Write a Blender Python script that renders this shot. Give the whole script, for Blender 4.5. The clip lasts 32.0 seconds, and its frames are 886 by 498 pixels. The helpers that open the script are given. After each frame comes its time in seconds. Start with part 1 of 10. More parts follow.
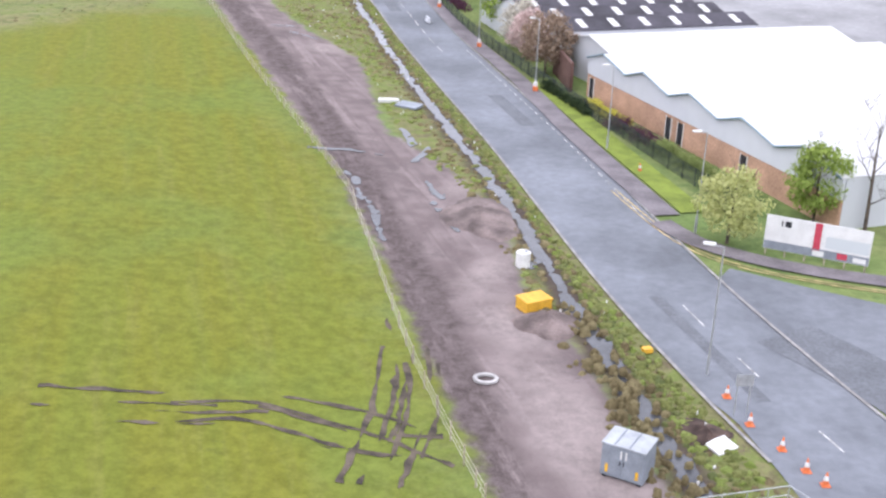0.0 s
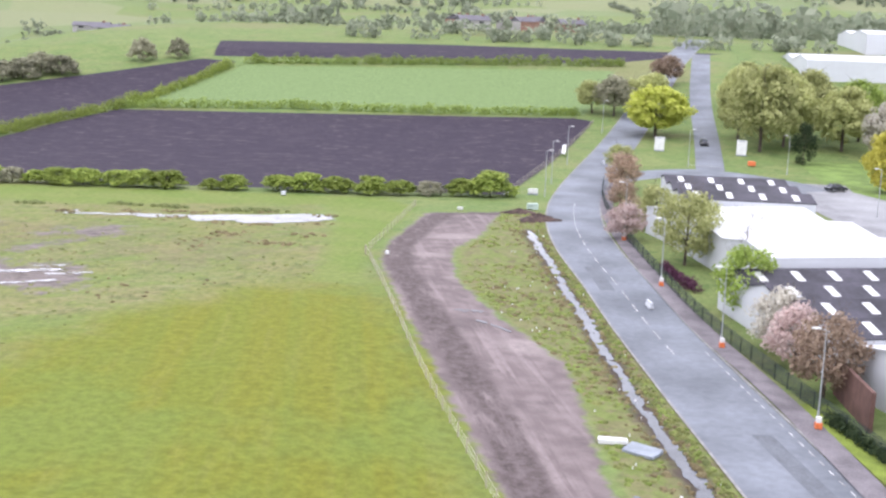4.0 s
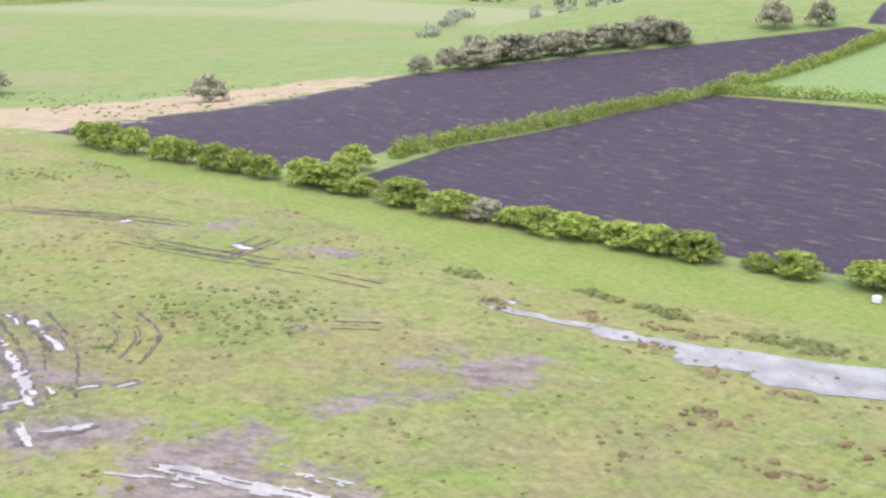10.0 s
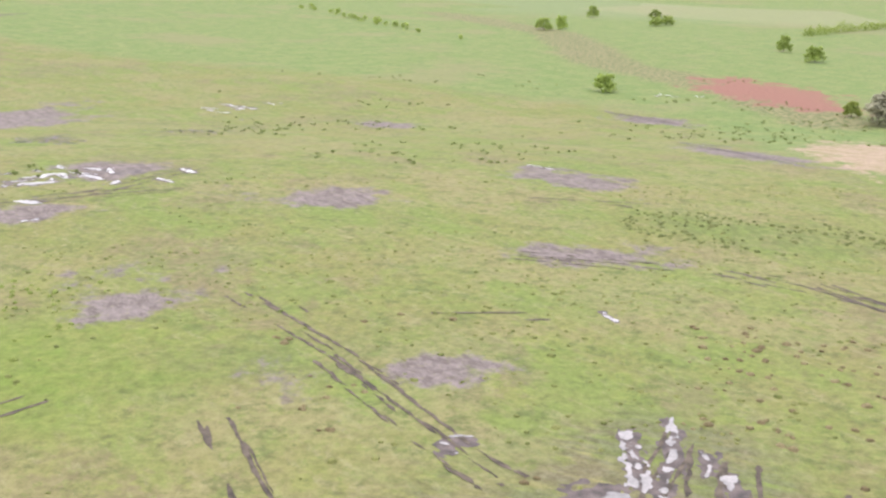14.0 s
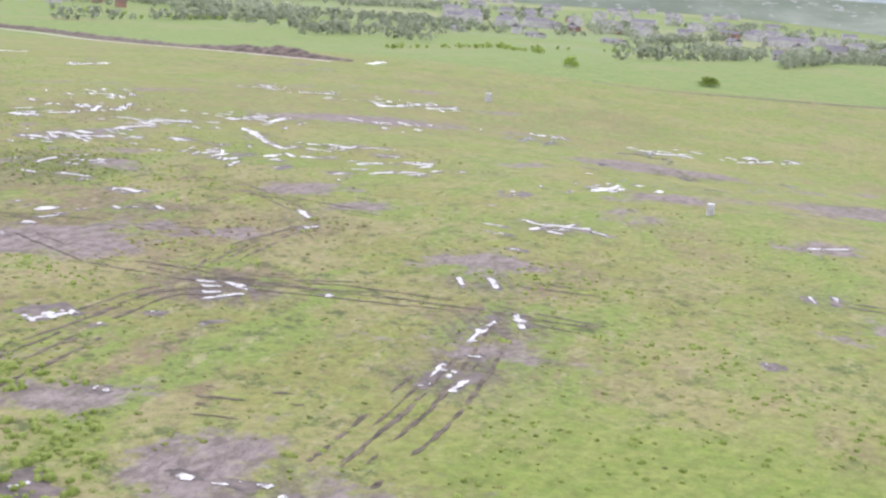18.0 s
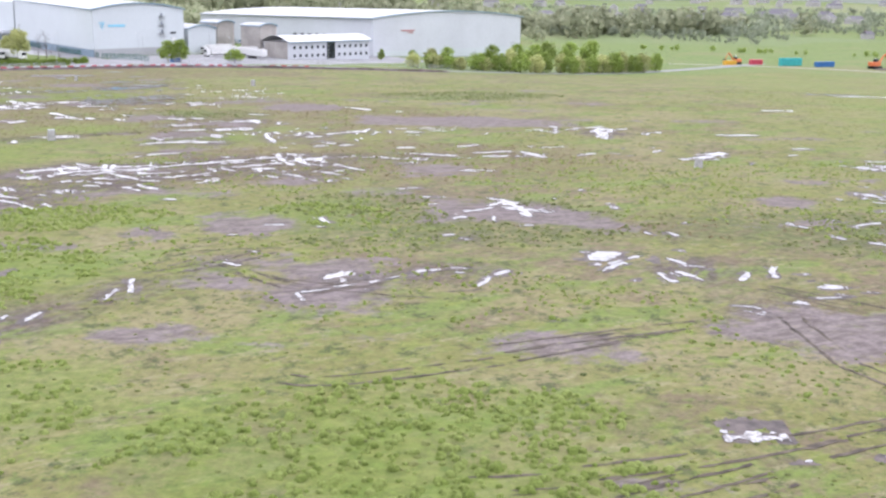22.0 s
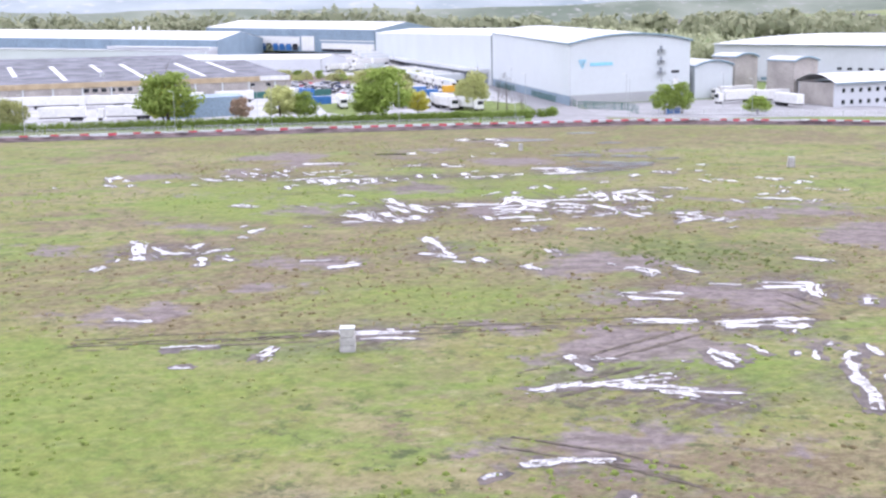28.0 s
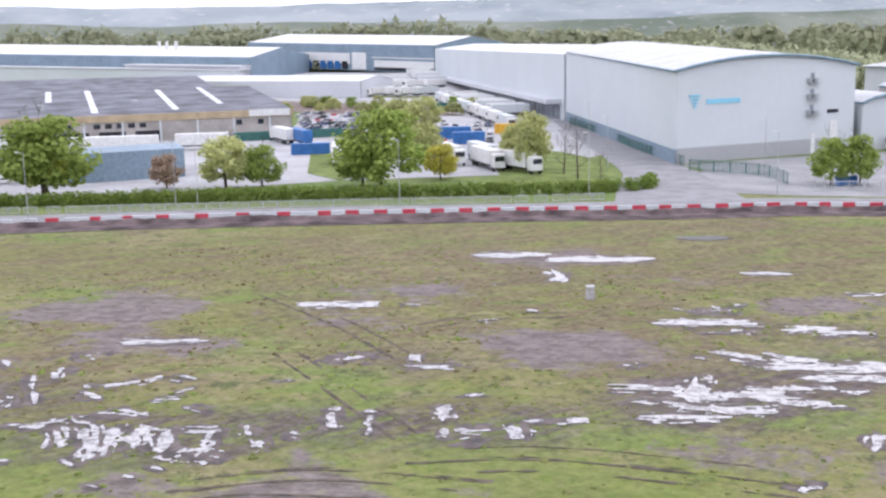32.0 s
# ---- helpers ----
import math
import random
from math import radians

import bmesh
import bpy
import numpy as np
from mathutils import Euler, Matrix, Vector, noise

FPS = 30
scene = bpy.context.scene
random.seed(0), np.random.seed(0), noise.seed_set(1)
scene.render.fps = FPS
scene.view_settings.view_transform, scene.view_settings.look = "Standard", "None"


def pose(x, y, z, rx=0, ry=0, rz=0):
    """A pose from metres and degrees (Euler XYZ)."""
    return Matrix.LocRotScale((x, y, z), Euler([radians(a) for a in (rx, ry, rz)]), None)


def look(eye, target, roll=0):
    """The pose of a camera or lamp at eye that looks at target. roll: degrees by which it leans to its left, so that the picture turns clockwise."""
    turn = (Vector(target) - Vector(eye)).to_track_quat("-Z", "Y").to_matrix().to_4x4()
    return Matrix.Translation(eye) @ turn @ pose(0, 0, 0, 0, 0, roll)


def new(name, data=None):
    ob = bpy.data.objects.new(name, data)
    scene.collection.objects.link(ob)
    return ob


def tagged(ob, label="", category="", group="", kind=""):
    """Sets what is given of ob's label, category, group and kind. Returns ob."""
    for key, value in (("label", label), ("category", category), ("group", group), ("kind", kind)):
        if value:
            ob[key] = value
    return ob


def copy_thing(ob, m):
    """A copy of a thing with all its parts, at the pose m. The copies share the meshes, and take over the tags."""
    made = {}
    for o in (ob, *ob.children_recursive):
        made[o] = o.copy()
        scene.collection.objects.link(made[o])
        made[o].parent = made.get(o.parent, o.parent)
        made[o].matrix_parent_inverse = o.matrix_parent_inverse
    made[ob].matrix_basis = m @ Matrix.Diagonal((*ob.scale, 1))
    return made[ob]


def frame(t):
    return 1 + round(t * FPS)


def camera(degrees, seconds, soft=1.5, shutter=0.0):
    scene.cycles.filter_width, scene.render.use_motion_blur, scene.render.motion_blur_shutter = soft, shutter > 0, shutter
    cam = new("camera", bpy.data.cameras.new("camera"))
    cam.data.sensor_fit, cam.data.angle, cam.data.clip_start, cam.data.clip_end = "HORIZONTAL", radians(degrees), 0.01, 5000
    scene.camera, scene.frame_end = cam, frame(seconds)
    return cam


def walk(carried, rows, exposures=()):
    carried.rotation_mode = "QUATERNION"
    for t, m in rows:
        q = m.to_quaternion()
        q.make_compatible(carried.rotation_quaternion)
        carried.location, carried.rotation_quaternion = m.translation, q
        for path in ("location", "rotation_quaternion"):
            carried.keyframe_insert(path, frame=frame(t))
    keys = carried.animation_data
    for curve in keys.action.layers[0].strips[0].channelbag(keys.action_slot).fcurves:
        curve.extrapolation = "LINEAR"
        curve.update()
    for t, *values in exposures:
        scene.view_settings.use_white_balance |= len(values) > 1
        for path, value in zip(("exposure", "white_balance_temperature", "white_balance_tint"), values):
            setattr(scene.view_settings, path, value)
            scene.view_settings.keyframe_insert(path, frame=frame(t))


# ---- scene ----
cam = camera(42.31, 32.0, soft=2.5)
PATH = [
    (0, (0.99, 0.93, 28.47), (0.60, 47.37, 9.94), 2.16),
    (0.5, (0.82, 6.26, 27.75), (-1.27, 53.18, 10.59), 2.41),
    (1, (0.97, 11.64, 27.15), (-3.24, 58.96, 11.54), 2.39),
    (1.5, (0.72, 16.74, 26.97), (-4.95, 64.42, 13.03), 2.35),
    (2, (0.08, 21.02, 27.03), (-6.23, 69.09, 14.80), 2.28),
    (2.5, (-0.24, 22.87, 26.59), (-7.77, 71.12, 15.86), 2.14),
    (3, (-1.30, 25.82, 26.55), (-9.52, 74.30, 17.50), 1.99),
    (3.5, (-3.47, 30.43, 27.19), (-11.72, 78.93, 18.25), 1.93),
    (5.5, (-10.12, 56.92, 28.01), (-19.01, 104.81, 16.72), 2.36),
    (6, (-11.90, 63.90, 28.32), (-20.88, 111.78, 17.06), 2.39),
    (6.5, (-13.63, 70.71, 28.77), (-24.52, 118.18, 17.49), 2.42),
    (7, (-14.96, 76.88, 29.54), (-27.73, 123.88, 18.23), 2.46),
    (7.5, (-15.75, 82.75, 29.99), (-32.33, 128.52, 18.58), 2.39),
    (8, (-16.01, 88.55, 30.51), (-36.23, 132.78, 18.87), 2.20),
    (8.5, (-16.71, 94.70, 30.85), (-40.40, 137.11, 18.99), 1.95),
    (9, (-18.17, 100.86, 30.89), (-44.89, 141.37, 18.84), 1.77),
    (9.5, (-20.26, 106.80, 30.97), (-49.76, 145.26, 18.71), 1.76),
    (10, (-22.80, 112.16, 31.07), (-55.78, 147.61, 18.58), 1.94),
    (10.5, (-25.62, 117.20, 31.06), (-61.54, 149.63, 18.47), 1.98),
    (11, (-28.48, 121.31, 31.36), (-67.07, 150.46, 18.67), 1.89),
    (11.5, (-31.13, 124.90, 31.48), (-72.75, 149.47, 18.66), 1.80),
    (12, (-34.27, 128.26, 31.25), (-78.26, 148.23, 18.34), 1.56),
    (12.5, (-37.73, 131.16, 30.76), (-83.50, 146.57, 17.82), 1.40),
    (13, (-41.38, 133.74, 30.32), (-88.46, 144.37, 17.28), 1.23),
    (13.5, (-45.10, 135.84, 29.90), (-93.06, 141.55, 16.97), 1.28),
    (15.5, (-56.63, 138.70, 30.39), (-103.15, 124.89, 18.33), 4.45),
    (16, (-59.75, 138.50, 29.07), (-104.56, 119.41, 17.78), 5.43),
    (16.5, (-63.19, 138.42, 28.24), (-105.61, 114.17, 17.61), 5.21),
    (17, (-66.62, 137.65, 27.76), (-106.77, 109.77, 17.24), 5.08),
    (17.5, (-69.88, 136.57, 27.12), (-107.05, 104.92, 16.31), 4.81),
    (18, (-73.21, 135.48, 26.75), (-106.24, 99.60, 15.74), 4.34),
    (18.5, (-76.33, 134.19, 26.71), (-105.77, 95.35, 15.54), 3.96),
    (19, (-79.26, 132.66, 26.49), (-104.80, 91.19, 15.19), 3.61),
    (19.5, (-82.17, 130.79, 26.32), (-103.30, 86.96, 14.83), 3.10),
    (20, (-84.77, 128.81, 26.33), (-101.07, 82.99, 14.75), 2.52),
    (20.5, (-87.04, 126.72, 26.62), (-98.36, 79.40, 15.11), 1.96),
    (21, (-88.85, 124.56, 26.69), (-96.13, 76.31, 15.78), 1.55),
    (21.5, (-90.35, 122.25, 26.57), (-93.12, 73.53, 15.67), 1.10),
    (22, (-91.48, 119.86, 26.44), (-89.88, 71.08, 15.58), 0.68),
    (22.5, (-92.47, 117.64, 26.38), (-86.72, 69.15, 15.63), 0.27),
    (23, (-93.15, 115.10, 26.26), (-83.28, 67.25, 15.64), -0.13),
    (23.5, (-92.89, 109.79, 26.20), (-79.83, 62.71, 15.59), -0.53),
    (24, (-92.12, 100.41, 25.84), (-78.19, 53.57, 15.29), -0.90),
    (24.5, (-91.31, 88.99, 26.32), (-73.25, 43.51, 16.07), -1.43),
    (25, (-89.07, 76.40, 27.13), (-71.27, 30.80, 16.94), -1.28),
    (25.5, (-85.90, 62.86, 27.30), (-66.79, 17.78, 17.16), -1.10),
    (26, (-81.98, 49.10, 27.29), (-60.99, 4.84, 17.28), -1.02),
    (26.5, (-77.45, 35.38, 26.81), (-56.31, -8.82, 16.86), -0.83),
    (28.5, (-55.98, -21.59, 25.30), (-33.05, -64.99, 15.79), -1.12),
    (29, (-50.63, -34.92, 25.32), (-27.31, -78.12, 15.88), -1.06),
    (29.5, (-44.99, -48.21, 25.08), (-21.24, -91.19, 15.65), -0.99),
    (30, (-39.24, -61.77, 25.04), (-15.12, -104.56, 15.72), -0.87),
    (30.5, (-33.12, -75.38, 24.95), (-8.57, -117.97, 15.81), -0.94),
    (31, (-27.18, -89.34, 25.21), (-2.25, -131.72, 16.12), -1.02),
    (31.5, (-21.43, -103.47, 25.73), (3.84, -145.64, 16.63), -1.02),
    (32, (-16.22, -117.48, 26.00), (9.49, -159.40, 16.98), -1.11),
]
# seconds, stops, white balance
EXPOSURES = [(0, -0.45, 6180, 19), (3, -0.32, 6180, 19), (6, -0.25, 6180, 20), (9, -0.08, 6180, 19), (12, -0.22, 6560, 18), (14, -0.28, 6560, 18), (16, -0.38, 6450, 18), (19, -0.33, 6180, 18), (22, -0.36, 6150, 19), (25, -0.45, 6080, 20), (26.4, -0.42, 6050, 20), (28.6, -0.2, 6000, 23), (29.2, -0.2, 6000, 23), (30, -0.24, 6030, 22), (31, -0.58, 6170, 20), (32, -0.66, 6170, 20)]
walk(cam, [(t, look(eye, target, roll)) for t, eye, target, roll in PATH], EXPOSURES)

# ---- light ----
world = bpy.data.worlds.new("overcast_sky")
scene.world = world
world.use_nodes = True
wn, wl = world.node_tree.nodes, world.node_tree.links
sky = wn.new("ShaderNodeTexSky")
sky.sky_type = "NISHITA"
sky.sun_disc = False
sky.sun_elevation, sky.sun_rotation = radians(48), radians(200)
sky.air_density, sky.dust_density, sky.ozone_density = 1.0, 4.0, 1.0
veil = wn.new("ShaderNodeMix")
veil.data_type = "RGBA"
veil.inputs["Factor"].default_value = 0.9
cloud = wn.new("ShaderNodeTexNoise")
cloud.inputs["Scale"].default_value = 2.6
cloud.inputs["Detail"].default_value = 5.0
cramp = wn.new("ShaderNodeValToRGB")
cramp.color_ramp.elements[0].position, cramp.color_ramp.elements[0].color = 0.3, (23.0, 24.0, 26.0, 1)
cramp.color_ramp.elements[1].position, cramp.color_ramp.elements[1].color = 0.75, (31.0, 31.6, 32.5, 1)
wl.new(cloud.outputs["Fac"], cramp.inputs["Fac"])
wl.new(sky.outputs[0], veil.inputs["A"])
wl.new(cramp.outputs[0], veil.inputs["B"])
wl.new(veil.outputs["Result"], wn["Background"].inputs["Color"])
wn["Background"].inputs["Strength"].default_value = 0.12
sun = new("sun", bpy.data.lights.new("sun", "SUN"))
sun.data.energy, sun.data.angle, sun.data.color = 1.4, radians(25), (1.0, 0.96, 0.9)
sun.matrix_world = look((0, 0, 100), (100 * math.sin(radians(20)), -100 * math.cos(radians(20)) * 0.0 + 34, 0))


# ---- materials ----
def mat(name, base, rough=0.8, metal=0.0, var=0.12, scale=1.0, bump=0.0, bscale=20.0, spec=0.3, base2=None, fine=0.06, objvar=0.0, trans=0.0):
    """A surface with variation at two scales and a fine relief."""
    m = bpy.data.materials.new(name)
    m.use_nodes = True
    n, l = m.node_tree.nodes, m.node_tree.links
    b = n["Principled BSDF"]
    b.inputs["Roughness"].default_value, b.inputs["Metallic"].default_value = rough, metal
    b.inputs["Specular IOR Level"].default_value = spec
    if trans:
        b.inputs["Subsurface Weight"].default_value = 0.0
    co = n.new("ShaderNodeTexCoord")
    n1, n2 = n.new("ShaderNodeTexNoise"), n.new("ShaderNodeTexNoise")
    n1.inputs["Scale"].default_value, n2.inputs["Scale"].default_value = scale, scale * 13
    n1.inputs["Detail"].default_value = n2.inputs["Detail"].default_value = 3
    for q in (n1, n2):
        l.new(co.outputs["Object"], q.inputs["Vector"])
    mix = n.new("ShaderNodeMix")
    mix.data_type = "RGBA"
    dark = base2 or tuple(c * (1 - 2 * var) for c in base)
    mix.inputs["A"].default_value, mix.inputs["B"].default_value = (*dark, 1), (*[min(1, c * (1 + var)) for c in base], 1)
    r1 = n.new("ShaderNodeMapRange")
    r1.inputs["From Min"].default_value, r1.inputs["From Max"].default_value = 0.35, 0.65
    l.new(n1.outputs["Fac"], r1.inputs["Value"])
    l.new(r1.outputs["Result"], mix.inputs["Factor"])
    hsv = n.new("ShaderNodeHueSaturation")
    r2 = n.new("ShaderNodeMapRange")
    r2.inputs["From Min"].default_value, r2.inputs["From Max"].default_value = 0.3, 0.7
    r2.inputs["To Min"].default_value, r2.inputs["To Max"].default_value = 1 - 3 * fine, 1 + 3 * fine
    l.new(n2.outputs["Fac"], r2.inputs["Value"])
    l.new(mix.outputs["Result"], hsv.inputs["Color"])
    if objvar:
        info = n.new("ShaderNodeObjectInfo")
        r3 = n.new("ShaderNodeMapRange")
        r3.inputs["To Min"].default_value, r3.inputs["To Max"].default_value = 1 - objvar, 1 + objvar
        l.new(info.outputs["Random"], r3.inputs["Value"])
        mul = n.new("ShaderNodeMath")
        mul.operation = "MULTIPLY"
        l.new(r2.outputs["Result"], mul.inputs[0])
        l.new(r3.outputs["Result"], mul.inputs[1])
        l.new(mul.outputs[0], hsv.inputs["Value"])
    else:
        l.new(r2.outputs["Result"], hsv.inputs["Value"])
    l.new(hsv.outputs["Color"], b.inputs["Base Color"])
    if bump:
        n3 = n.new("ShaderNodeTexNoise")
        n3.inputs["Scale"].default_value, n3.inputs["Detail"].default_value = bscale, 4
        l.new(co.outputs["Object"], n3.inputs["Vector"])
        bp = n.new("ShaderNodeBump")
        bp.inputs["Strength"].default_value, bp.inputs["Distance"].default_value = min(1, bump), 0.05
        l.new(n3.outputs["Fac"], bp.inputs["Height"])
        l.new(bp.outputs["Normal"], b.inputs["Normal"])
    return m


M = {}
M["asphalt"] = mat("asphalt", (0.15, 0.162, 0.182), 0.75, var=0.14, scale=0.12, bump=0.3, bscale=9, fine=0.04)
M["asphalt_old"] = mat("asphalt_old", (0.22, 0.218, 0.224), 0.85, var=0.09, scale=0.25, bump=0.3, bscale=8)
M["asphalt_patch"] = mat("dark_asphalt_patch", (0.118, 0.126, 0.14), 0.8, var=0.08, scale=0.4, bump=0.2, bscale=9)
M["paving"] = mat("paving", (0.16, 0.144, 0.152), 0.9, var=0.15, scale=0.4, bump=0.2, bscale=9)
M["kerb"] = mat("kerb", (0.256, 0.248, 0.24), 0.9, var=0.15, scale=1)
M["concrete"] = mat("concrete", (0.42, 0.41, 0.4), 0.85, var=0.14, scale=0.2, bump=0.2)
M["white_paint"] = mat("white_paint", (0.624, 0.624, 0.608), 0.5, var=0.05)
M["line_paint"] = mat("line_paint", (0.38, 0.38, 0.375), 0.7, var=0.3, scale=2.5)
M["line_yellow"] = mat("line_yellow", (0.44, 0.336, 0.16), 0.7, var=0.25, scale=2)
M["galv"] = mat("galvanised_steel", (0.44, 0.456, 0.464), 0.45, 0.6, var=0.08, scale=3)
M["roof_white"] = mat("white_sheet_roof", (0.52, 0.525, 0.53), 0.55, var=0.06, scale=0.15, fine=0.02)
M["roof_dark"] = mat("dark_sheet_roof", (0.048, 0.044, 0.056), 0.7, var=0.25, scale=0.2)
M["brick"] = mat("orange_brick", (0.43, 0.265, 0.18), 0.9, var=0.1, scale=0.4, fine=0.08)
M["clad_white"] = mat("white_cladding", (0.5, 0.515, 0.54), 0.5, var=0.03, scale=0.05, fine=0.01)
M["clad_grey"] = mat("pale_grey_cladding", (0.5, 0.535, 0.545), 0.55, var=0.02, scale=0.05, fine=0.006)
M["clad_slate"] = mat("slate_blue_cladding", (0.18, 0.245, 0.3), 0.55, var=0.06, scale=0.1)
M["clad_beige"] = mat("beige_cladding", (0.336, 0.312, 0.288), 0.7, var=0.1, scale=0.2)
M["fascia_tan"] = mat("tan_fascia", (0.384, 0.304, 0.192), 0.7, var=0.08, scale=0.3)
M["roof_grey"] = mat("grey_sheet_roof", (0.4, 0.408, 0.424), 0.5, var=0.06, scale=0.1)
M["roof_old"] = mat("weathered_grey_roof", (0.125, 0.128, 0.148), 0.8, var=0.25, scale=0.12)
M["rooflight"] = mat("translucent_rooflight", (0.496, 0.504, 0.512), 0.4, var=0.1, scale=0.4)
M["trim_blue"] = mat("blue_grey_trim", (0.16, 0.24, 0.288), 0.5)
M["glass"] = mat("dark_window_glass", (0.024, 0.028, 0.036), 0.12, spec=0.6, var=0.3)
M["dark"] = mat("dark_opening", (0.02, 0.02, 0.024), 0.8)
M["bark"] = mat("bark", (0.096, 0.076, 0.06), 0.95, var=0.25, scale=2, bump=0.5, bscale=6)
M["water"] = mat("still_muddy_water", (0.096, 0.08, 0.072), 0.03, spec=1.0, var=0.2, scale=0.3)
# shallow water: mirror-bright where deep, dull where the mud shows through
wet_n, wet_l = M["water"].node_tree.nodes, M["water"].node_tree.links
depth_noise, depth_map, depth_co = wet_n.new("ShaderNodeTexNoise"), wet_n.new("ShaderNodeMapRange"), wet_n.new("ShaderNodeTexCoord")
depth_noise.inputs["Scale"].default_value, depth_noise.inputs["Detail"].default_value, depth_noise.inputs["Roughness"].default_value = 0.9, 6, 0.75
for key, value in (("From Min", 0.42), ("From Max", 0.54), ("To Min", 1.35), ("To Max", 2.6)):
    depth_map.inputs[key].default_value = value
wet_l.new(depth_co.outputs["Object"], depth_noise.inputs["Vector"])
wet_l.new(depth_noise.outputs["Fac"], depth_map.inputs["Value"])
wet_l.new(depth_map.outputs["Result"], wet_n["Principled BSDF"].inputs["IOR"])
M["post_wood"] = mat("pale_timber", (0.336, 0.288, 0.224), 0.85, var=0.15, scale=3)


# ---- helpers for things ----
def part(name, bm, material, parent=None, label=""):
    me = bpy.data.meshes.new(name)
    bm.to_mesh(me)
    bm.free()
    for mm in material if isinstance(material, (list, tuple)) else [material]:
        me.materials.append(mm)
    ob = new(name, me)
    if parent is not None:
        ob.parent = parent
    return tagged(ob, label)


def mesh(name, verts, faces, material, parent=None, label="", smooth=False):
    me = bpy.data.meshes.new(name)
    me.from_pydata(verts, [], faces)
    for mm in material if isinstance(material, (list, tuple)) else [material]:
        me.materials.append(mm)
    if smooth:
        me.polygons.foreach_set("use_smooth", [True] * len(me.polygons))
    ob = new(name, me)
    if parent is not None:
        ob.parent = parent
    return tagged(ob, label)


def box(bm, x0, y0, z0, x1, y1, z1, bev=0.0):
    r = bmesh.ops.create_cube(bm, size=1)
    bmesh.ops.scale(bm, vec=(x1 - x0, y1 - y0, z1 - z0), verts=r["verts"])
    bmesh.ops.translate(bm, vec=((x0 + x1) / 2, (y0 + y1) / 2, (z0 + z1) / 2), verts=r["verts"])
    if bev:
        es = list({e for v in r["verts"] for e in v.link_edges})
        bmesh.ops.bevel(bm, geom=es, offset=bev, segments=2, affect="EDGES", profile=0.6)
    return bm


def cyl(bm, x, y, z0, z1, r0, r1=None, seg=10):
    r = bmesh.ops.create_cone(bm, cap_ends=True, segments=seg, radius1=r0, radius2=r0 if r1 is None else r1, depth=z1 - z0)
    bmesh.ops.translate(bm, vec=(x, y, (z0 + z1) / 2), verts=r["verts"])
    return bm


def tube(bm, a, b, ra, rb=None, seg=6):
    a, b = Vector(a), Vector(b)
    r = bmesh.ops.create_cone(bm, cap_ends=True, segments=seg, radius1=ra, radius2=ra if rb is None else rb, depth=(b - a).length)
    m = Matrix.Translation((a + b) / 2) @ (b - a).to_track_quat("Z", "Y").to_matrix().to_4x4()
    bmesh.ops.transform(bm, matrix=m, verts=r["verts"])
    return bm


def empty(name, m, label, category, group="", kind=""):
    e = new(name)
    e.matrix_world = m
    return tagged(e, label, category, group, kind)


# ---- lie of the land ----
def ramp(a, b, x):
    t = np.clip((x - a) / (b - a), 0, 1)
    return t * t * (3 - 2 * t)


def land(x, y):
    """Height of the ground: a flat plateau that falls to the west, rises northwards, and ends in hills."""
    x, y = np.asarray(x, float), np.asarray(y, float)
    z = -10.0 * ramp(-185, -330, x) * ramp(-250, 60, y) - 8 * ramp(60, -160, x) * ramp(-180, -430, y)
    u = np.maximum(y - 238, 0)
    north = ramp(-420, -230, x)
    z = z + np.minimum(0.00055 * u * u, 0.1 * u) * north * (1 - ramp(330, 700, y)) + ramp(330, 700, y) * 28 * north
    z = z - 2.3 * ramp(-34, 0, x) * (1 - ramp(150, 200, y)) * ramp(-60, 60, y)
    z = z + 7 * ramp(-520, -700, y) * ramp(60, 200, x)
    r = np.hypot(x, y)
    a = np.arctan2(y, x)
    hill = 46 + 20 * np.sin(a * 3 + 1) + 14 * np.sin(a * 7) + 45 * ramp(0.2, 1.2, np.sin(a)) + 12 * np.sin(a * 17 + 2)
    hill = 0.6 * hill + 120 * ramp(0.35, 0.95, np.sin(a))
    return z + hill * ramp(800, 3600, r) + 0.35 * np.sin(x / 61 + 1) * np.sin(y / 47) * ramp(420, 700, r)


def zz(x, y):
    return float(land(x, y))


def smooth_line(pts, step=2.0):
    """Points every step metres along a smooth line through pts."""
    p = np.array([q[:2] for q in pts], float)
    out = []
    for i in range(len(p) - 1):
        a, b, c, d = p[max(i - 1, 0)], p[i], p[i + 1], p[min(i + 2, len(p) - 1)]
        n = max(2, int(np.hypot(*(c - b)) / step))
        for k in range(n):
            t = k / n
            out.append(0.5 * (2 * b + (c - a) * t + (2 * a - 5 * b + 4 * c - d) * t * t + (3 * b - a - 3 * c + d) * t ** 3))
    out.append(p[-1])
    return np.array(out)


def inside(px, py, poly):
    """Signed distance to a closed line, positive inside."""
    poly = np.array(poly, float)
    best = np.full(px.shape, 1e9)
    odd = np.zeros(px.shape, bool)
    for (ax, ay), (bx, by) in zip(poly, np.roll(poly, -1, 0)):
        dx, dy = bx - ax, by - ay
        t = np.clip(((px - ax) * dx + (py - ay) * dy) / (dx * dx + dy * dy + 1e-9), 0, 1)
        best = np.minimum(best, np.hypot(px - ax - t * dx, py - ay - t * dy))
        if abs(dy) > 1e-9:
            odd ^= ((ay > py) != (by > py)) & (px < dx * (py - ay) / dy + ax)
    return np.where(odd, best, -best)


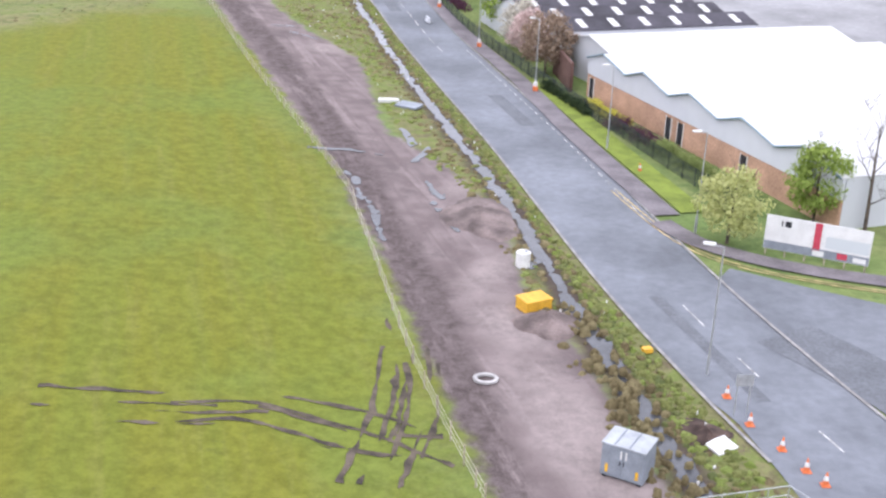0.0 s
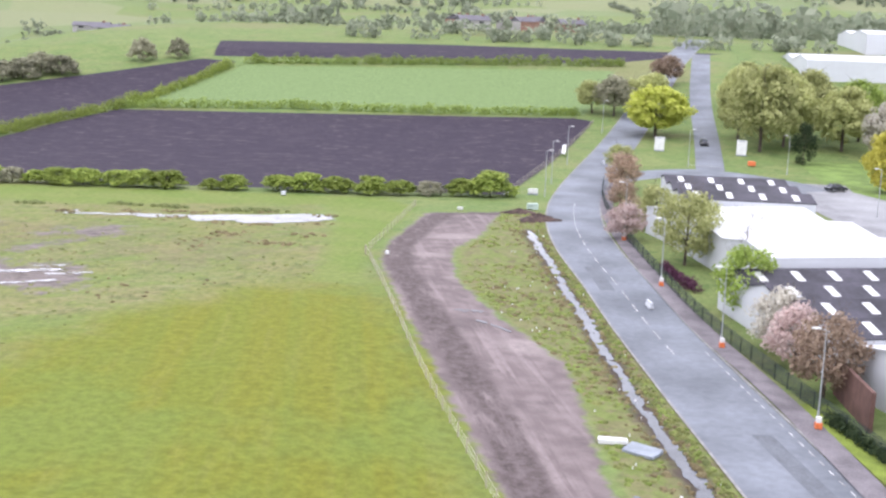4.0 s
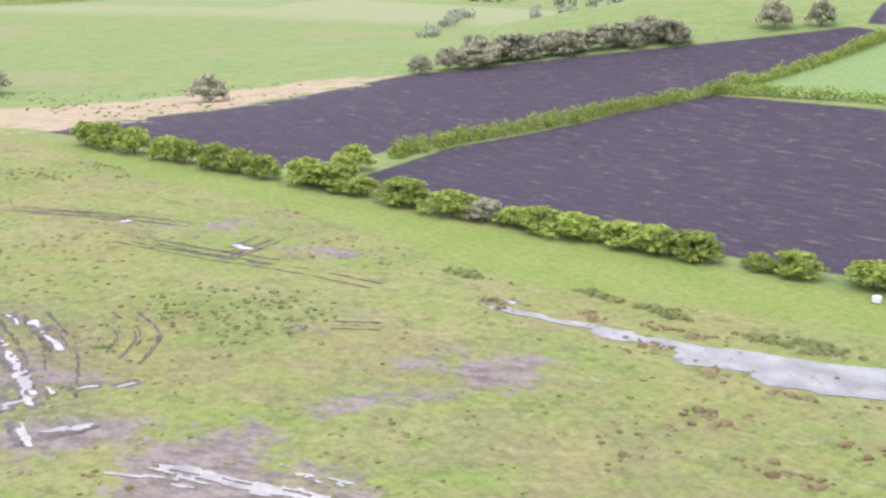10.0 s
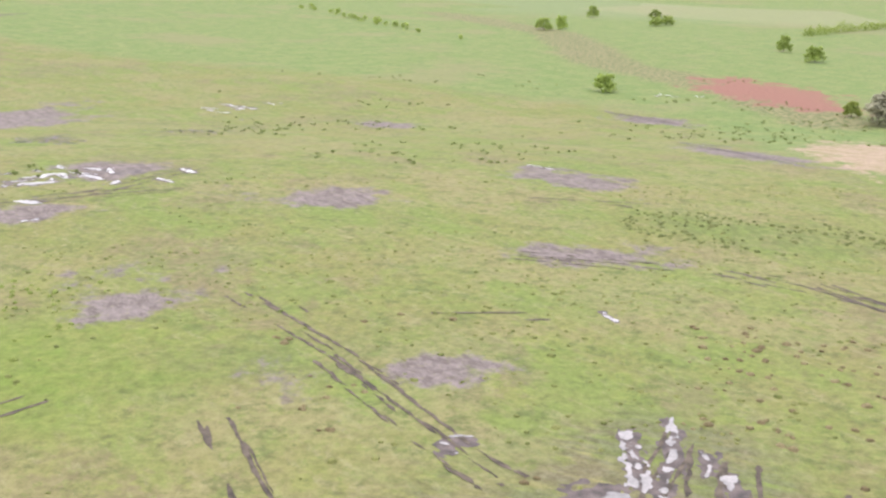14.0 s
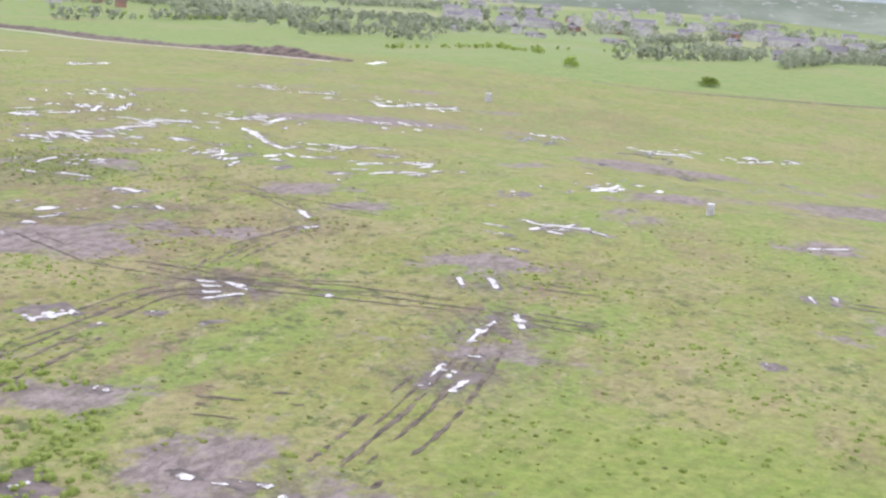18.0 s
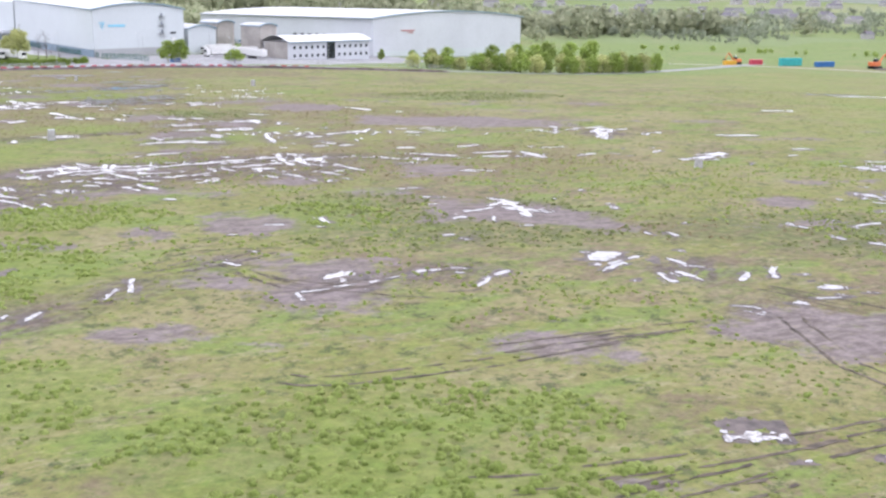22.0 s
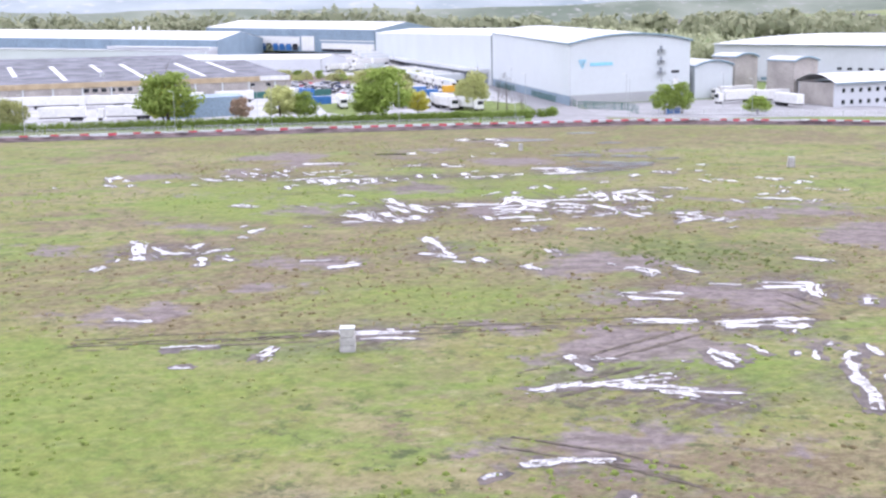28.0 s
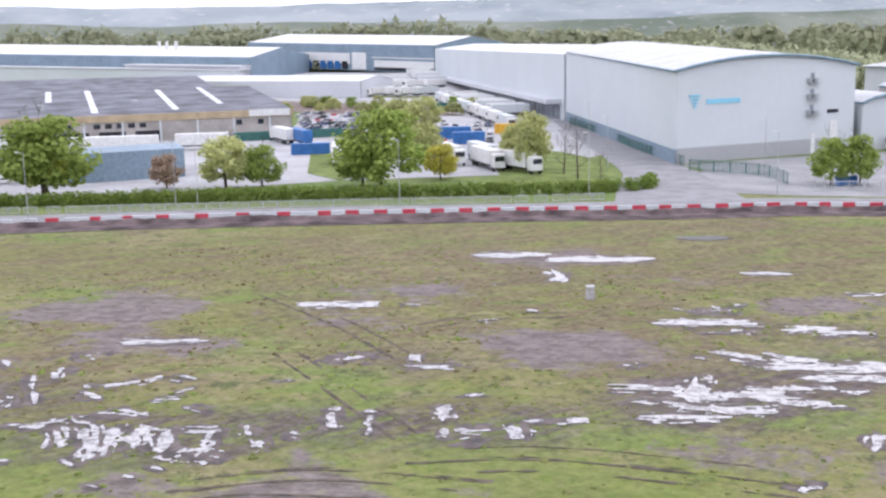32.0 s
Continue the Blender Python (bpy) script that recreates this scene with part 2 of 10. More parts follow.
def along(px, py, line):
    """Distance to an open line."""
    best = np.full(px.shape, 1e9)
    for (ax, ay), (bx, by) in zip(line[:-1], line[1:]):
        dx, dy = bx - ax, by - ay
        t = np.clip(((px - ax) * dx + (py - ay) * dy) / (dx * dx + dy * dy + 1e-9), 0, 1)
        best = np.minimum(best, np.hypot(px - ax - t * dx, py - ay - t * dy))
    return best


# ---- ground ----
def graded(lo, hi, a, b, step, far):
    mid = list(np.arange(a, b + 0.01, step))
    out, s, v = [], step, b
    while v < far:
        s *= 1.13
        v += s
        out.append(v)
    s, v, low = step, a, []
    while v > -far:
        s *= 1.13
        v -= s
        low.append(v)
    return np.array(low[::-1] + mid + out)


GX = graded(0, 0, -400, 120, 2.0, 4600)
GX = np.sort(np.concatenate([GX, np.arange(-45, 25, 2.0)]))
GX, GY = GX[np.r_[True, np.diff(GX) > 0.2]], graded(0, 0, -330, 460, 2.0, 4600)
PX, PY = np.meshgrid(GX, GY)
PZ = land(PX, PY)
nx, ny = len(GX), len(GY)
verts = np.stack([PX, PY, PZ], -1).reshape(-1, 3)
ii = np.arange(nx * ny).reshape(ny, nx)
quads = np.stack([ii[:-1, :-1], ii[:-1, 1:], ii[1:, 1:], ii[1:, :-1]], -1).reshape(-1, 4)

FENCE = [(3, 46), (-1, 60), (-6, 82), (-9, 93), (-22, 126), (-30, 148.6), (-37.6, 170.2), (-38.9, 173), (-39, 176), (-40, 195), (-41, 215)]
TRACK = [(3.5, 30), (3.5, 47), (0, 60), (-3, 72), (-9, 94), (-12, 103), (-21, 127), (-28, 146), (-36, 169), (-38, 181), (-38, 209), (-27, 214),
         (-27, 192), (-29, 180), (-26, 164), (-19, 150), (-11, 137), (-6, 108), (0, 99), (5, 84), (6, 72), (9, 62), (10.5, 54), (12.5, 46), (14, 30)]
PLOUGH = [(-146, 326), (-24, 344), (-19, 341), (-29, 234), (-60, 227), (-100, 219), (-139, 216), (-150, 250), (-150, 300)]
PLOUGH_B = [(-152, 215), (-206, 206), (-212, 232), (-216, 258), (-228, 312), (-200, 350), (-152, 403), (-139, 400), (-150, 330), (-154, 300), (-154, 250)]
PLOUGH_C = [(-150, 407), (-18, 418), (20, 455), (-80, 452), (-160, 440)]
PASTURE = [(-146, 331), (-22, 348), (-16, 408), (-135, 396)]
SAND = [(-206, 204), (-213, 232), (-217, 258), (-229, 313), (-250, 310), (-262, 262), (-285, 225), (-262, 205), (-225, 203)]
REDBANK = [(-424, 226), (-431, 240), (-391, 259), (-346, 252), (-352, 234), (-390, 219)]
MOWN = [(6, 40), (4, 46), (-8, 93), (-25, 140), (-34, 156), (-40, 155), (-47, 150), (-54, 136), (-58, 120), (-64, 105), (-58, 66), (-44, 38)]
STRIP = [(-34, 156), (-39, 172), (-41, 215), (-48, 222), (-82, 217), (-110, 212), (-136, 209), (-187, 203), (-215, 200), (-176, 198), (-151, 198), (-131, 200), (-108, 199), (-92, 196), (-83, 199), (-74, 204), (-56, 211), (-51, 203), (-48, 191), (-43.5, 171), (-41, 156)]
VERGE = [(14, 30), (12, 47), (9, 62), (6, 72), (5, 84), (-5, 108), (-11, 137), (-18.5, 150), (-25.5, 164), (-28.5, 180), (-26.5, 192), (-27, 216), (-19, 216), (-11, 173), (0, 131), (10, 84), (16, 62), (20, 48), (22, 30)]
fx, fy = verts[:, 0], verts[:, 1]
ground_me = bpy.data.meshes.new("ground")
ground_me.vertices.add(len(verts))
ground_me.vertices.foreach_set("co", verts.ravel())
ground_me.loops.add(quads.size)
ground_me.loops.foreach_set("vertex_index", quads.ravel())
ground_me.polygons.add(len(quads))
ground_me.polygons.foreach_set("loop_start", np.arange(0, quads.size, 4))
ground_me.polygons.foreach_set("use_smooth", np.ones(len(quads), bool))
ground_me.update()
ground_me.validate()


def zone(name, values):
    at = ground_me.attributes.new(name, "FLOAT", "POINT")
    at.data.foreach_set("value", np.clip(values, -30, 30).astype(np.float32))


def union(*polys):
    return np.max([inside(fx, fy, p) for p in polys], 0)


# Bare patches: centre and half axes of each.
BARE_A = [(61, -188, -8, -1, 4.2), (64, -172, -4, -2, 4.9), (24, -203, -7, -3, 7), (48, -216, -5, -2, 4.4), (28, -146, -2, -1, 1.5), (28, -140, -4, -2, 2.4), (23, -166, -6, -3, 5.2), (42, -239, -8, -3, 5.4), (9, -229, -4, -2, 4), (3, -151, -5, -2, 4.1)]
BARE_B = [(-21, -121, -6, -2, 5), (8, -110, -5, -2, 2.8), (10, -84, -4, -3, 3.5), (-34, -92, -7, -5, 5), (-36, -113, -8, -5, 3), (76, -162, -6, -0, 4.4), (-33, -162, -7, -5, 4.2), (71, -196, -8, -5, 7.2)]
BARE_C = [(-49, -30, -7, -2, 2.9), (-29, -15, -4, -4, 3.4), (-64, -41, -5, -1, 2.9), (-33, -48, -9, -4, 3.8), (-49, -150, -9, -2, 8.8), (-41, -72, 6, 4, 3.4), (31, -70, -3, -1, 3.7)]
BARE_D = [(-64, -10, -6, -1, 6.3), (-78, 19, -6, -2, 5.8), (-56, -4, -4, -1, 2.4), (-88, -27, -4, -1, 3.4), (-71, -125, -7, -1, 10), (37, -77, -4, -1, 4.3)]
BARE_E = [(-100, 35, -5, -0, 3.3), (-119, 29, -7, 3, 6.7), (-97, -19, -12, 7, 6.4), (-100, 60, -2, -0, 1.2), (-101, 70, -6, 2, 3), (-145, -11, -4, 1, 5), (-159, 14, -5, 2, 4.4), (-131, -31, -5, 0, 3.9), (-87, -124, -23, 1, 10), (-85, -55, -6, 1, 6), (-132, 26, -2, 1, 3.3)]
BARE_F = [(-153, 54, -5, 3, 4.6), (-133, 77, -5, 4, 2.8), (-171, 93, -5, 4, 3.8), (-141, 112, 0, 4, 3.7), (-109, 92, -3, 4, 3), (-103, 88, -3, 1, 2.2), (-253, 1, -18, 4, 10), (-276, 47, -48, 5, 10), (-199, 95, -6, 5, 6.1), (-198, 67, -4, 2, 3.2), (-223, -55, -27, 2, 8.3), (-212, 35, -10, 1, 4.2)]
BARE_G = [(-149, 112, -0, 4, 2.2), (-184, 127, -1, 6, 5.5), (-264, 51, -33, 10, 10), (-301, 128, -1, 6, 10), (-184, 114, -1, 1, 2.1), (-189, 44, -3, 3, 4.4)]
BARE_H = [(-202, 157, 9, 5, 5.5), (-160, 155, 1, 8, 3.5), (-127, 139, 1, 3, 3.3), (-101, 140, 1, 7, 2.1), (-324, 192, 6, 8, 6.1), (-242, 192, 16, 5, 5.7), (-128, 189, 1, 4, 2.4), (-122, 128, 2, 1, 0.8), (-98, 157, 0, 1, 0.6)]
BARE_I = [(-87, 147, 3, 4, 2.9), (-77, 178, 4, 4, 2.6), (-91, 175, 1, 2, 1.5), (-111, 191, 2, 2, 1.4), (-77, 168, 1, 3, 1)]
BARE_J = [(-104, 84, -4, 2, 4.3), (-109, 96, -2, 3, 5), (-58, 60, -3, 0, 3.7), (-75, 11, -7, -2, 4)]
BARE = BARE_J + BARE_A + BARE_B + BARE_C + BARE_D + BARE_E + BARE_F + BARE_G + BARE_H + BARE_I
# Standing water on the field: centre, half length as a vector, half width.
WET_SOUTH_1 = [(62.3, -162.7, -1.9, 0.6, 0.7), (58.5, -163.9, -1.4, 0.2, 0.6), (45.8, -168.7, -0.6, 0.2, 0.6), (42.8, -169.9, -1.5, -0.2, 0.6), (39.6, -171.8, -1.3, -0, 0.6), (31.5, -180, -1, 1.5, 0.7), (22.7, -181, -0.4, -0.2, 0.5), (21, -182.4, -0.4, -0.2, 0.5), (18.8, -183.2, -0.6, -0.3, 0.6), (57.9, -191.7, -1.5, -1.3, 0.7), (54.2, -208.6, -0.4, -0.7, 0.6), (51.3, -208.6, -0.9, -0.4, 0.6), (48.7, -239.3, -2.4, -0.8, 0.8), (38.2, -241.5, -4.6, -1.1, 0.8), (38.1, -230.3, -1.4, 0.2, 0.6), (14.7, -195, -0.4, -1.8, 0.7), (10.9, -196.1, -3, -0.6, 0.8), (8.5, -192.1, -1.9, -2.5, 0.8)]
WET_SOUTH_2 = [(6, -198.8, -3.7, -0.1, 0.8), (4.7, -206.6, -1.8, -0.9, 0.7), (1.2, -208.8, -1.6, -1.9, 0.7), (1.4, -218.8, -1.2, -0.2, 0.6), (-1.6, -217.6, -1.3, -1, 0.7), (18.4, -216.6, -1.2, -0.1, 0.6), (14.8, -216.1, -1.5, -0.1, 0.6), (-3.4, -191.6, -0.4, 0, 0.5), (-5.7, -190.3, -0.4, -0.9, 0.6), (32.9, -194.7, -2.3, 0.7, 0.7), (17.2, -139, -3.4, 2.3, 0.8), (16.4, -141.4, -2.2, 1, 0.7), (14, -139.9, -2.7, 2.4, 0.8), (20.5, -151.8, -2.1, 1.8, 0.8), (14.7, -147.6, -3, 2.1, 0.8), (17.1, -146.4, -2.6, 1.8, 0.8), (17.8, -137.5, -1.9, 1, 0.7), (10.6, -139.6, -1.7, -0.2, 0.7)]
WET_SOUTH_3 = [(14.6, -149.4, -1.6, 0.5, 0.7), (7.2, -154.1, -3.3, -0.7, 0.8), (1, -151.7, -2.9, -0.4, 0.8), (2.1, -155.8, -2, -2.3, 0.8), (2.7, -158.1, -4.1, 2.9, 0.8), (5.1, -159.1, -0.6, 3.2, 0.8), (-4.6, -155.7, -2.2, -0.6, 0.7), (-6.2, -152.7, -1.5, -0.3, 0.6), (-3.1, -162.6, -2.6, -1.8, 0.8), (-5.6, -167.9, -1.7, 4, 0.8), (-8.7, -167, -1.2, 2.4, 0.8), (-9.7, -167.6, -0.7, 0.7, 0.6), (-8, -174.4, -0.6, -0.7, 0.6), (-10, -173.1, -1.3, -0.6, 0.6), (-12.8, -168.4, -1.6, 2.1, 0.8), (-9, -158.4, -1, 0.5, 0.6), (-11.4, -156.3, -2.3, 2.3, 0.8), (-12.6, -179.3, -0.8, 0.1, 0.6)]
WET_SOUTH_4 = [(-15.9, -152.4, -0.7, 0.5, 0.6), (17.1, -134.5, -0.7, -0.4, 0.6), (1.8, -144, -0.5, 0.7, 0.6), (-1.7, -145.8, -1.6, -1, 0.7), (30.6, -154.8, -0.7, 0.1, 0.6), (44.4, -158.8, 0.5, -0.8, 0.6), (50.2, -166.9, 0, -0.6, 0.5)]
WET_SOUTH_MID_1 = [(27.7, -98.8, 0.1, -1, 0.5), (30.8, -108.9, -4.1, 4.2, 0.8), (28.3, -109.7, -1.6, 0.8, 0.6), (24.7, -109, -1.7, -0.6, 0.6), (21.7, -111.7, -0.3, -1.4, 0.6), (25.3, -124.3, 0.1, -1.2, 0.6), (-0.9, -124.2, -3.2, 3.9, 0.8), (-3.5, -119.1, -2, 0.1, 0.6), (-8.8, -118.8, -0.8, 0.6, 0.5), (-15.9, -117.1, -0.9, 0.6, 0.6), (-26.9, -120.5, -1.4, 0.4, 0.6), (-22.9, -155.5, -2.2, 0.7, 0.7), (-42.3, -131.9, -1.7, 0.4, 0.6), (-41.5, -119.9, -1.8, -0.5, 0.6), (-42.2, -118.2, -2.1, -1, 0.7), (-44.1, -117.7, -0.5, 2.3, 0.7), (-36.2, -116.8, -1, -0.2, 0.6), (-30.6, -110.4, -2.4, -1.3, 0.7)]
WET_SOUTH_MID_2 = [(-31.5, -108.3, -1.4, -0.6, 0.6), (-35, -101.1, -2.3, -0.6, 0.7), (-42.6, -104.5, -3, -1.8, 0.8), (-43.1, -102.8, -2.5, -1.1, 0.7), (-12.9, -87.7, -3.3, -1.6, 0.8), (-15.3, -86.9, -1.8, -0.8, 0.6), (-33.8, -80.9, -2.2, -1.7, 0.7), (-37.5, -84.1, -2, -1.8, 0.7), (-39.6, -83.4, -2, -0.6, 0.7), (-42.6, -83.3, -2.2, -0.8, 0.7), (-43.6, -82.2, -1.8, 0, 0.6), (-32.2, -86.3, -1.2, 1.1, 0.6), (-9, -78.9, 0.2, -1.4, 0.6), (8.4, -82.7, -1.3, -0.4, 0.6), (-2.1, -78, -1.2, -0.9, 0.6), (7.6, -111.4, -1.2, -0.5, 0.6), (3.2, -110.1, -0.9, -1, 0.6), (-30.5, -122.3, -1.3, 1, 0.6)]
WET_SOUTH_MID_3 = [(-3.8, -205, -0.3, -1.6, 0.6), (-29.8, -173.7, -2.4, -0.2, 0.7)]
WET_CENTRE_1 = [(-11.8, -37, 0.6, -1.5, 0.5), (-15, -36.6, 1.8, -2.5, 0.7), (-11.7, -43.2, -1.3, 0.8, 0.5), (-14.6, -43.9, -2, 1, 0.6), (-25.5, -47.1, -1.6, -1.4, 0.6), (-26.1, -44, -0.5, -0.5, 0.4), (-28.7, -50.9, -1.6, 1.6, 0.6), (-30.5, -52.7, -1.5, 1.7, 0.6), (-28.4, -49.4, -3.8, -2.1, 0.7), (-36.4, -52.5, -4, -1.4, 0.7), (-31.7, -47.7, -3.3, -1.5, 0.7), (-38.5, -50.3, -3.3, -1.4, 0.7), (-34.3, -45.5, -2.3, -1.6, 0.6), (-39, -48.8, -2.6, -1.2, 0.6), (-43, -46.6, -1.7, -0.7, 0.5), (-40.2, -42.5, -1.9, 1.5, 0.6), (-38.1, -40.7, -2.1, 0.5, 0.6), (-37.9, -37.6, -1.5, 1.1, 0.6)]
WET_CENTRE_2 = [(-45.4, -34.7, -1.6, 1.3, 0.6), (-43.9, -32.7, -1.2, 1.1, 0.5), (-35, -29, -1.1, 1.2, 0.5), (-36.6, -30, -0.9, 0.9, 0.5), (-22.1, -28.2, -1.4, 0.9, 0.5), (-26, -28, -2.1, 1.2, 0.6), (-29, -25.5, -2.2, 1.3, 0.6), (-31.2, -21.5, -1.7, 1.1, 0.6), (-34.7, -18.7, -1.8, 1.7, 0.6), (-24, -17.1, -0.8, -0.1, 0.5), (-23.9, -18.9, -1.7, 0.5, 0.5), (-25.6, -30.4, -1, 1.3, 0.5), (-27.5, -31.2, -1.2, 1.5, 0.6), (-47.3, -44.2, -1.5, -0.9, 0.5), (-50, -46.4, -1.2, -1.3, 0.5), (-50.7, -50.8, -0.7, 1, 0.5), (-52.9, -51.4, -0.9, 0.9, 0.5), (-57.8, -50.8, -0.2, 0.7, 0.5)]
WET_CENTRE_3 = [(-59.5, -63.2, -2.2, 5.6, 0.7), (-61.6, -63.9, -2.5, 5.7, 0.7), (-50, -64.9, -0.9, 0.4, 0.5), (-45.5, -55.9, -4.1, -3, 0.7), (-53.6, -62.1, -4, -3.2, 0.7), (-49, -57.6, -4.5, -1.9, 0.7), (-64.8, -64.5, -1.4, -1.6, 0.6), (-68.4, -67, -2.1, -1.5, 0.6), (-70.1, -56.3, -1.6, 2, 0.6), (-69.9, -51.9, -0.7, -0.4, 0.5), (-60.6, -45.5, -1.1, 0.6, 0.5), (-63.9, -46.5, -1.7, 1.5, 0.6), (-52.2, -90.6, -1.9, 6.2, 0.7), (-38.8, -67.7, -2.1, -1.2, 0.6), (-58, -95.8, -1.5, -0.1, 0.5), (-60.5, -94.3, -1.8, -1, 0.6), (-65, -100.7, -2.7, -2.6, 0.7), (-62.2, -87.2, -0.9, 0.1, 0.5)]
WET_CENTRE_4 = [(-64.2, -84.7, -0.9, 0.5, 0.5), (-67.4, -82.1, -0.9, -0.5, 0.5), (-68.6, -50.2, -1.8, 1.3, 0.6), (-12.2, -36.7, -1.4, 1.2, 0.6), (-22.2, -17.8, 0.2, -0.7, 0.4), (-28.9, -18.4, -0.1, -0.1, 0.4), (-37.2, -19.4, -0.8, 0.9, 0.5), (-34.7, -38.2, -0.2, -0.6, 0.4), (-14.2, -23.7, -1.2, -0.4, 0.5), (-24.4, -41.2, -0.8, 0.6, 0.5), (-65.2, -63.3, -0.8, 2.1, 0.6), (-61.7, -69, -1, 1.3, 0.5), (-56.5, -56.3, -3, -2.2, 0.7)]
WET_CENTRE_B_1 = [(-81.5, -37.3, -1, -0.6, 0.5), (-85.2, -30.8, -1.1, -0.3, 0.5), (-67.5, -10.1, -0.9, -0.1, 0.5), (-73, -13.5, -0.7, 1.5, 0.6), (-65.4, 8.3, -0.5, 0, 0.5), (-66.9, 9.9, -0.7, 0.5, 0.5), (-75.6, 22.4, -0.5, 1.7, 0.6), (-76.6, 19.4, -1, -0.6, 0.5), (-78.8, 17.8, -1.3, -0.8, 0.6), (-82.5, 14.9, -1.1, -1, 0.6), (-52.6, 31, 0, -1, 0.5), (-54.6, 30.3, -0.1, -1.4, 0.6), (-54, 36.2, 0.4, -1, 0.5), (-58.5, 22.3, 0.1, -1.7, 0.6), (-59.7, 19.4, 0.7, -2.2, 0.6), (-16.8, -14, 0.8, -2, 0.6), (0.7, -15.2, 1.3, -2.1, 0.7), (1.4, -12.9, -0.3, -0.3, 0.5)]
WET_CENTRE_B_2 = [(-32.8, -8.2, -0.7, 0.2, 0.5), (-11.3, -10, -0.3, -0.5, 0.5), (-12.3, -13.9, -1.2, 1, 0.6), (-1.2, -159.3, -5.9, 1.1, 0.7), (-89.5, 9.6, -0.7, 0.1, 0.5), (-87.2, 10.8, -0.3, -0.3, 0.5), (-88.1, -5.8, -0.5, -0.3, 0.5), (-89.9, -4.6, -0.3, 0.2, 0.5), (-80.9, -67.1, -1.8, 0, 0.6), (-84.2, -71.8, -2.6, 0.6, 0.7), (-76.6, -66.5, -1.2, 0.6, 0.5), (-89.2, -84.3, -1.3, -1.4, 0.6)]
WET_MIDDLE_1 = [(-91.9, 14.8, -0.5, -1.5, 0.7), (-94.5, -28.8, -1.4, 1.6, 0.8), (-97.4, -22.5, -2.5, 1.1, 0.9), (-96.7, -22.4, -0.8, 3.8, 0.9), (-93.5, -76, -2.5, -1.2, 0.9), (-100.3, -73.9, -1.5, 2.6, 0.9), (-91.1, -54.7, -1.9, -0, 0.8), (-114.7, -108.1, 0.5, 7.1, 0.9), (-116, -105.7, 0.8, 7.5, 0.9), (-127.8, -73.1, -2.2, -1.9, 0.9), (-141.7, -106.6, -3.4, -0.2, 0.9), (-192.4, -209.8, -7.8, 3.8, 0.9), (-153.4, -63.3, -1.9, 1.8, 0.9), (-145.7, -36.3, -0.5, 1.9, 0.8), (-150.3, -39.5, -1.3, 1.4, 0.8), (-153.4, -36.1, -2.7, 0.9, 0.9), (-170.4, -69.9, -2.4, -3.1, 0.9), (-165.6, -45.1, -4.1, -1.5, 0.9)]
WET_MIDDLE_2 = [(-175.2, -50.6, -3.5, 0.3, 0.9), (-191.2, -52.1, -2.2, -0.5, 0.8), (-182, -33, 2.1, 6.2, 0.9), (-178, -20.8, 0.5, 3.5, 0.9), (-162.7, -13.8, -2, -1, 0.8), (-137.9, -16.8, -1.5, -0.8, 0.7), (-136.3, -4.5, -1.2, 1.9, 0.8), (-111.7, 5.4, -0.8, 1.4, 0.7), (-113.4, 7.5, -1.2, 0.4, 0.7), (-111.8, 11, -0.8, 1.4, 0.7), (-114.8, 22.2, -0.9, 0.3, 0.7), (-115.6, 24.2, -0.7, 0.6, 0.7), (-123, 18.4, -1.1, -0.2, 0.7), (-133.8, 17, -0.4, 0.3, 0.6), (-136, 18.6, 0.1, 0.9, 0.6), (-124.7, 49.2, -0.5, 0.6, 0.6), (-124.2, 50.6, -0.5, 0.3, 0.6), (-126, 51.6, 0, 1.3, 0.7)]
WET_MIDDLE_3 = [(-123.3, 54.1, -1.6, -0, 0.7), (-150.1, 27.8, 0.7, 2, 0.8), (-146, 33.9, -1.1, -0.1, 0.7), (-104.9, 69.5, -0.2, 0.2, 0.6), (-103, 1.2, -0.6, -0.1, 0.6), (-213.1, -165.6, -7.3, -4.2, 0.9), (-182.5, -93.2, -1.5, 0.9, 0.7), (-110.9, -9, -0.3, 0.6, 0.6), (-113.3, -8.7, -0.2, 0.7, 0.6), (-182.5, -48, -0.6, 0.3, 0.6), (-123.2, 9.5, -0.5, -0.1, 0.6), (-198.2, -50.1, -3.9, -3.2, 0.9), (-177.4, -7.7, -2.1, 1.1, 0.8), (-63, -147.7, -2, 1.7, 0.9), (-162.2, -158.6, -2.9, 0.4, 0.9)]
WET_WEST_1 = [(-255, -89.9, 1.9, 4.5, 0.8), (-261.6, -89.1, -6.3, -3, 0.8), (-274.7, -87.8, -6.1, -1.3, 0.8), (-252.8, -35.8, -7.1, -5, 0.8), (-256.9, -32.4, -6.2, -4.3, 0.8), (-274.6, -21.7, -1.6, 1.3, 0.7), (-292.1, -25.6, -6.7, -0.6, 0.8), (-205.3, 26.5, -3, -0.6, 0.8), (-250.2, 9.2, 5.1, 5, 0.8), (-234.8, 26.1, -2.1, 0.7, 0.7), (-172.8, 44.6, -2.4, -0.5, 0.7), (-175.5, 45.9, -2.2, -0.8, 0.7), (-145.7, 59.8, 0.9, 1.3, 0.6), (-148.1, 61.5, 0.9, 1.3, 0.6), (-136.8, 72, -3.2, -1.9, 0.8), (-141.3, 71.7, 1.1, 1.5, 0.7), (-131.1, 76.8, -0.4, 0.6, 0.6), (-125.7, 78.4, -2.2, -1.2, 0.8)]
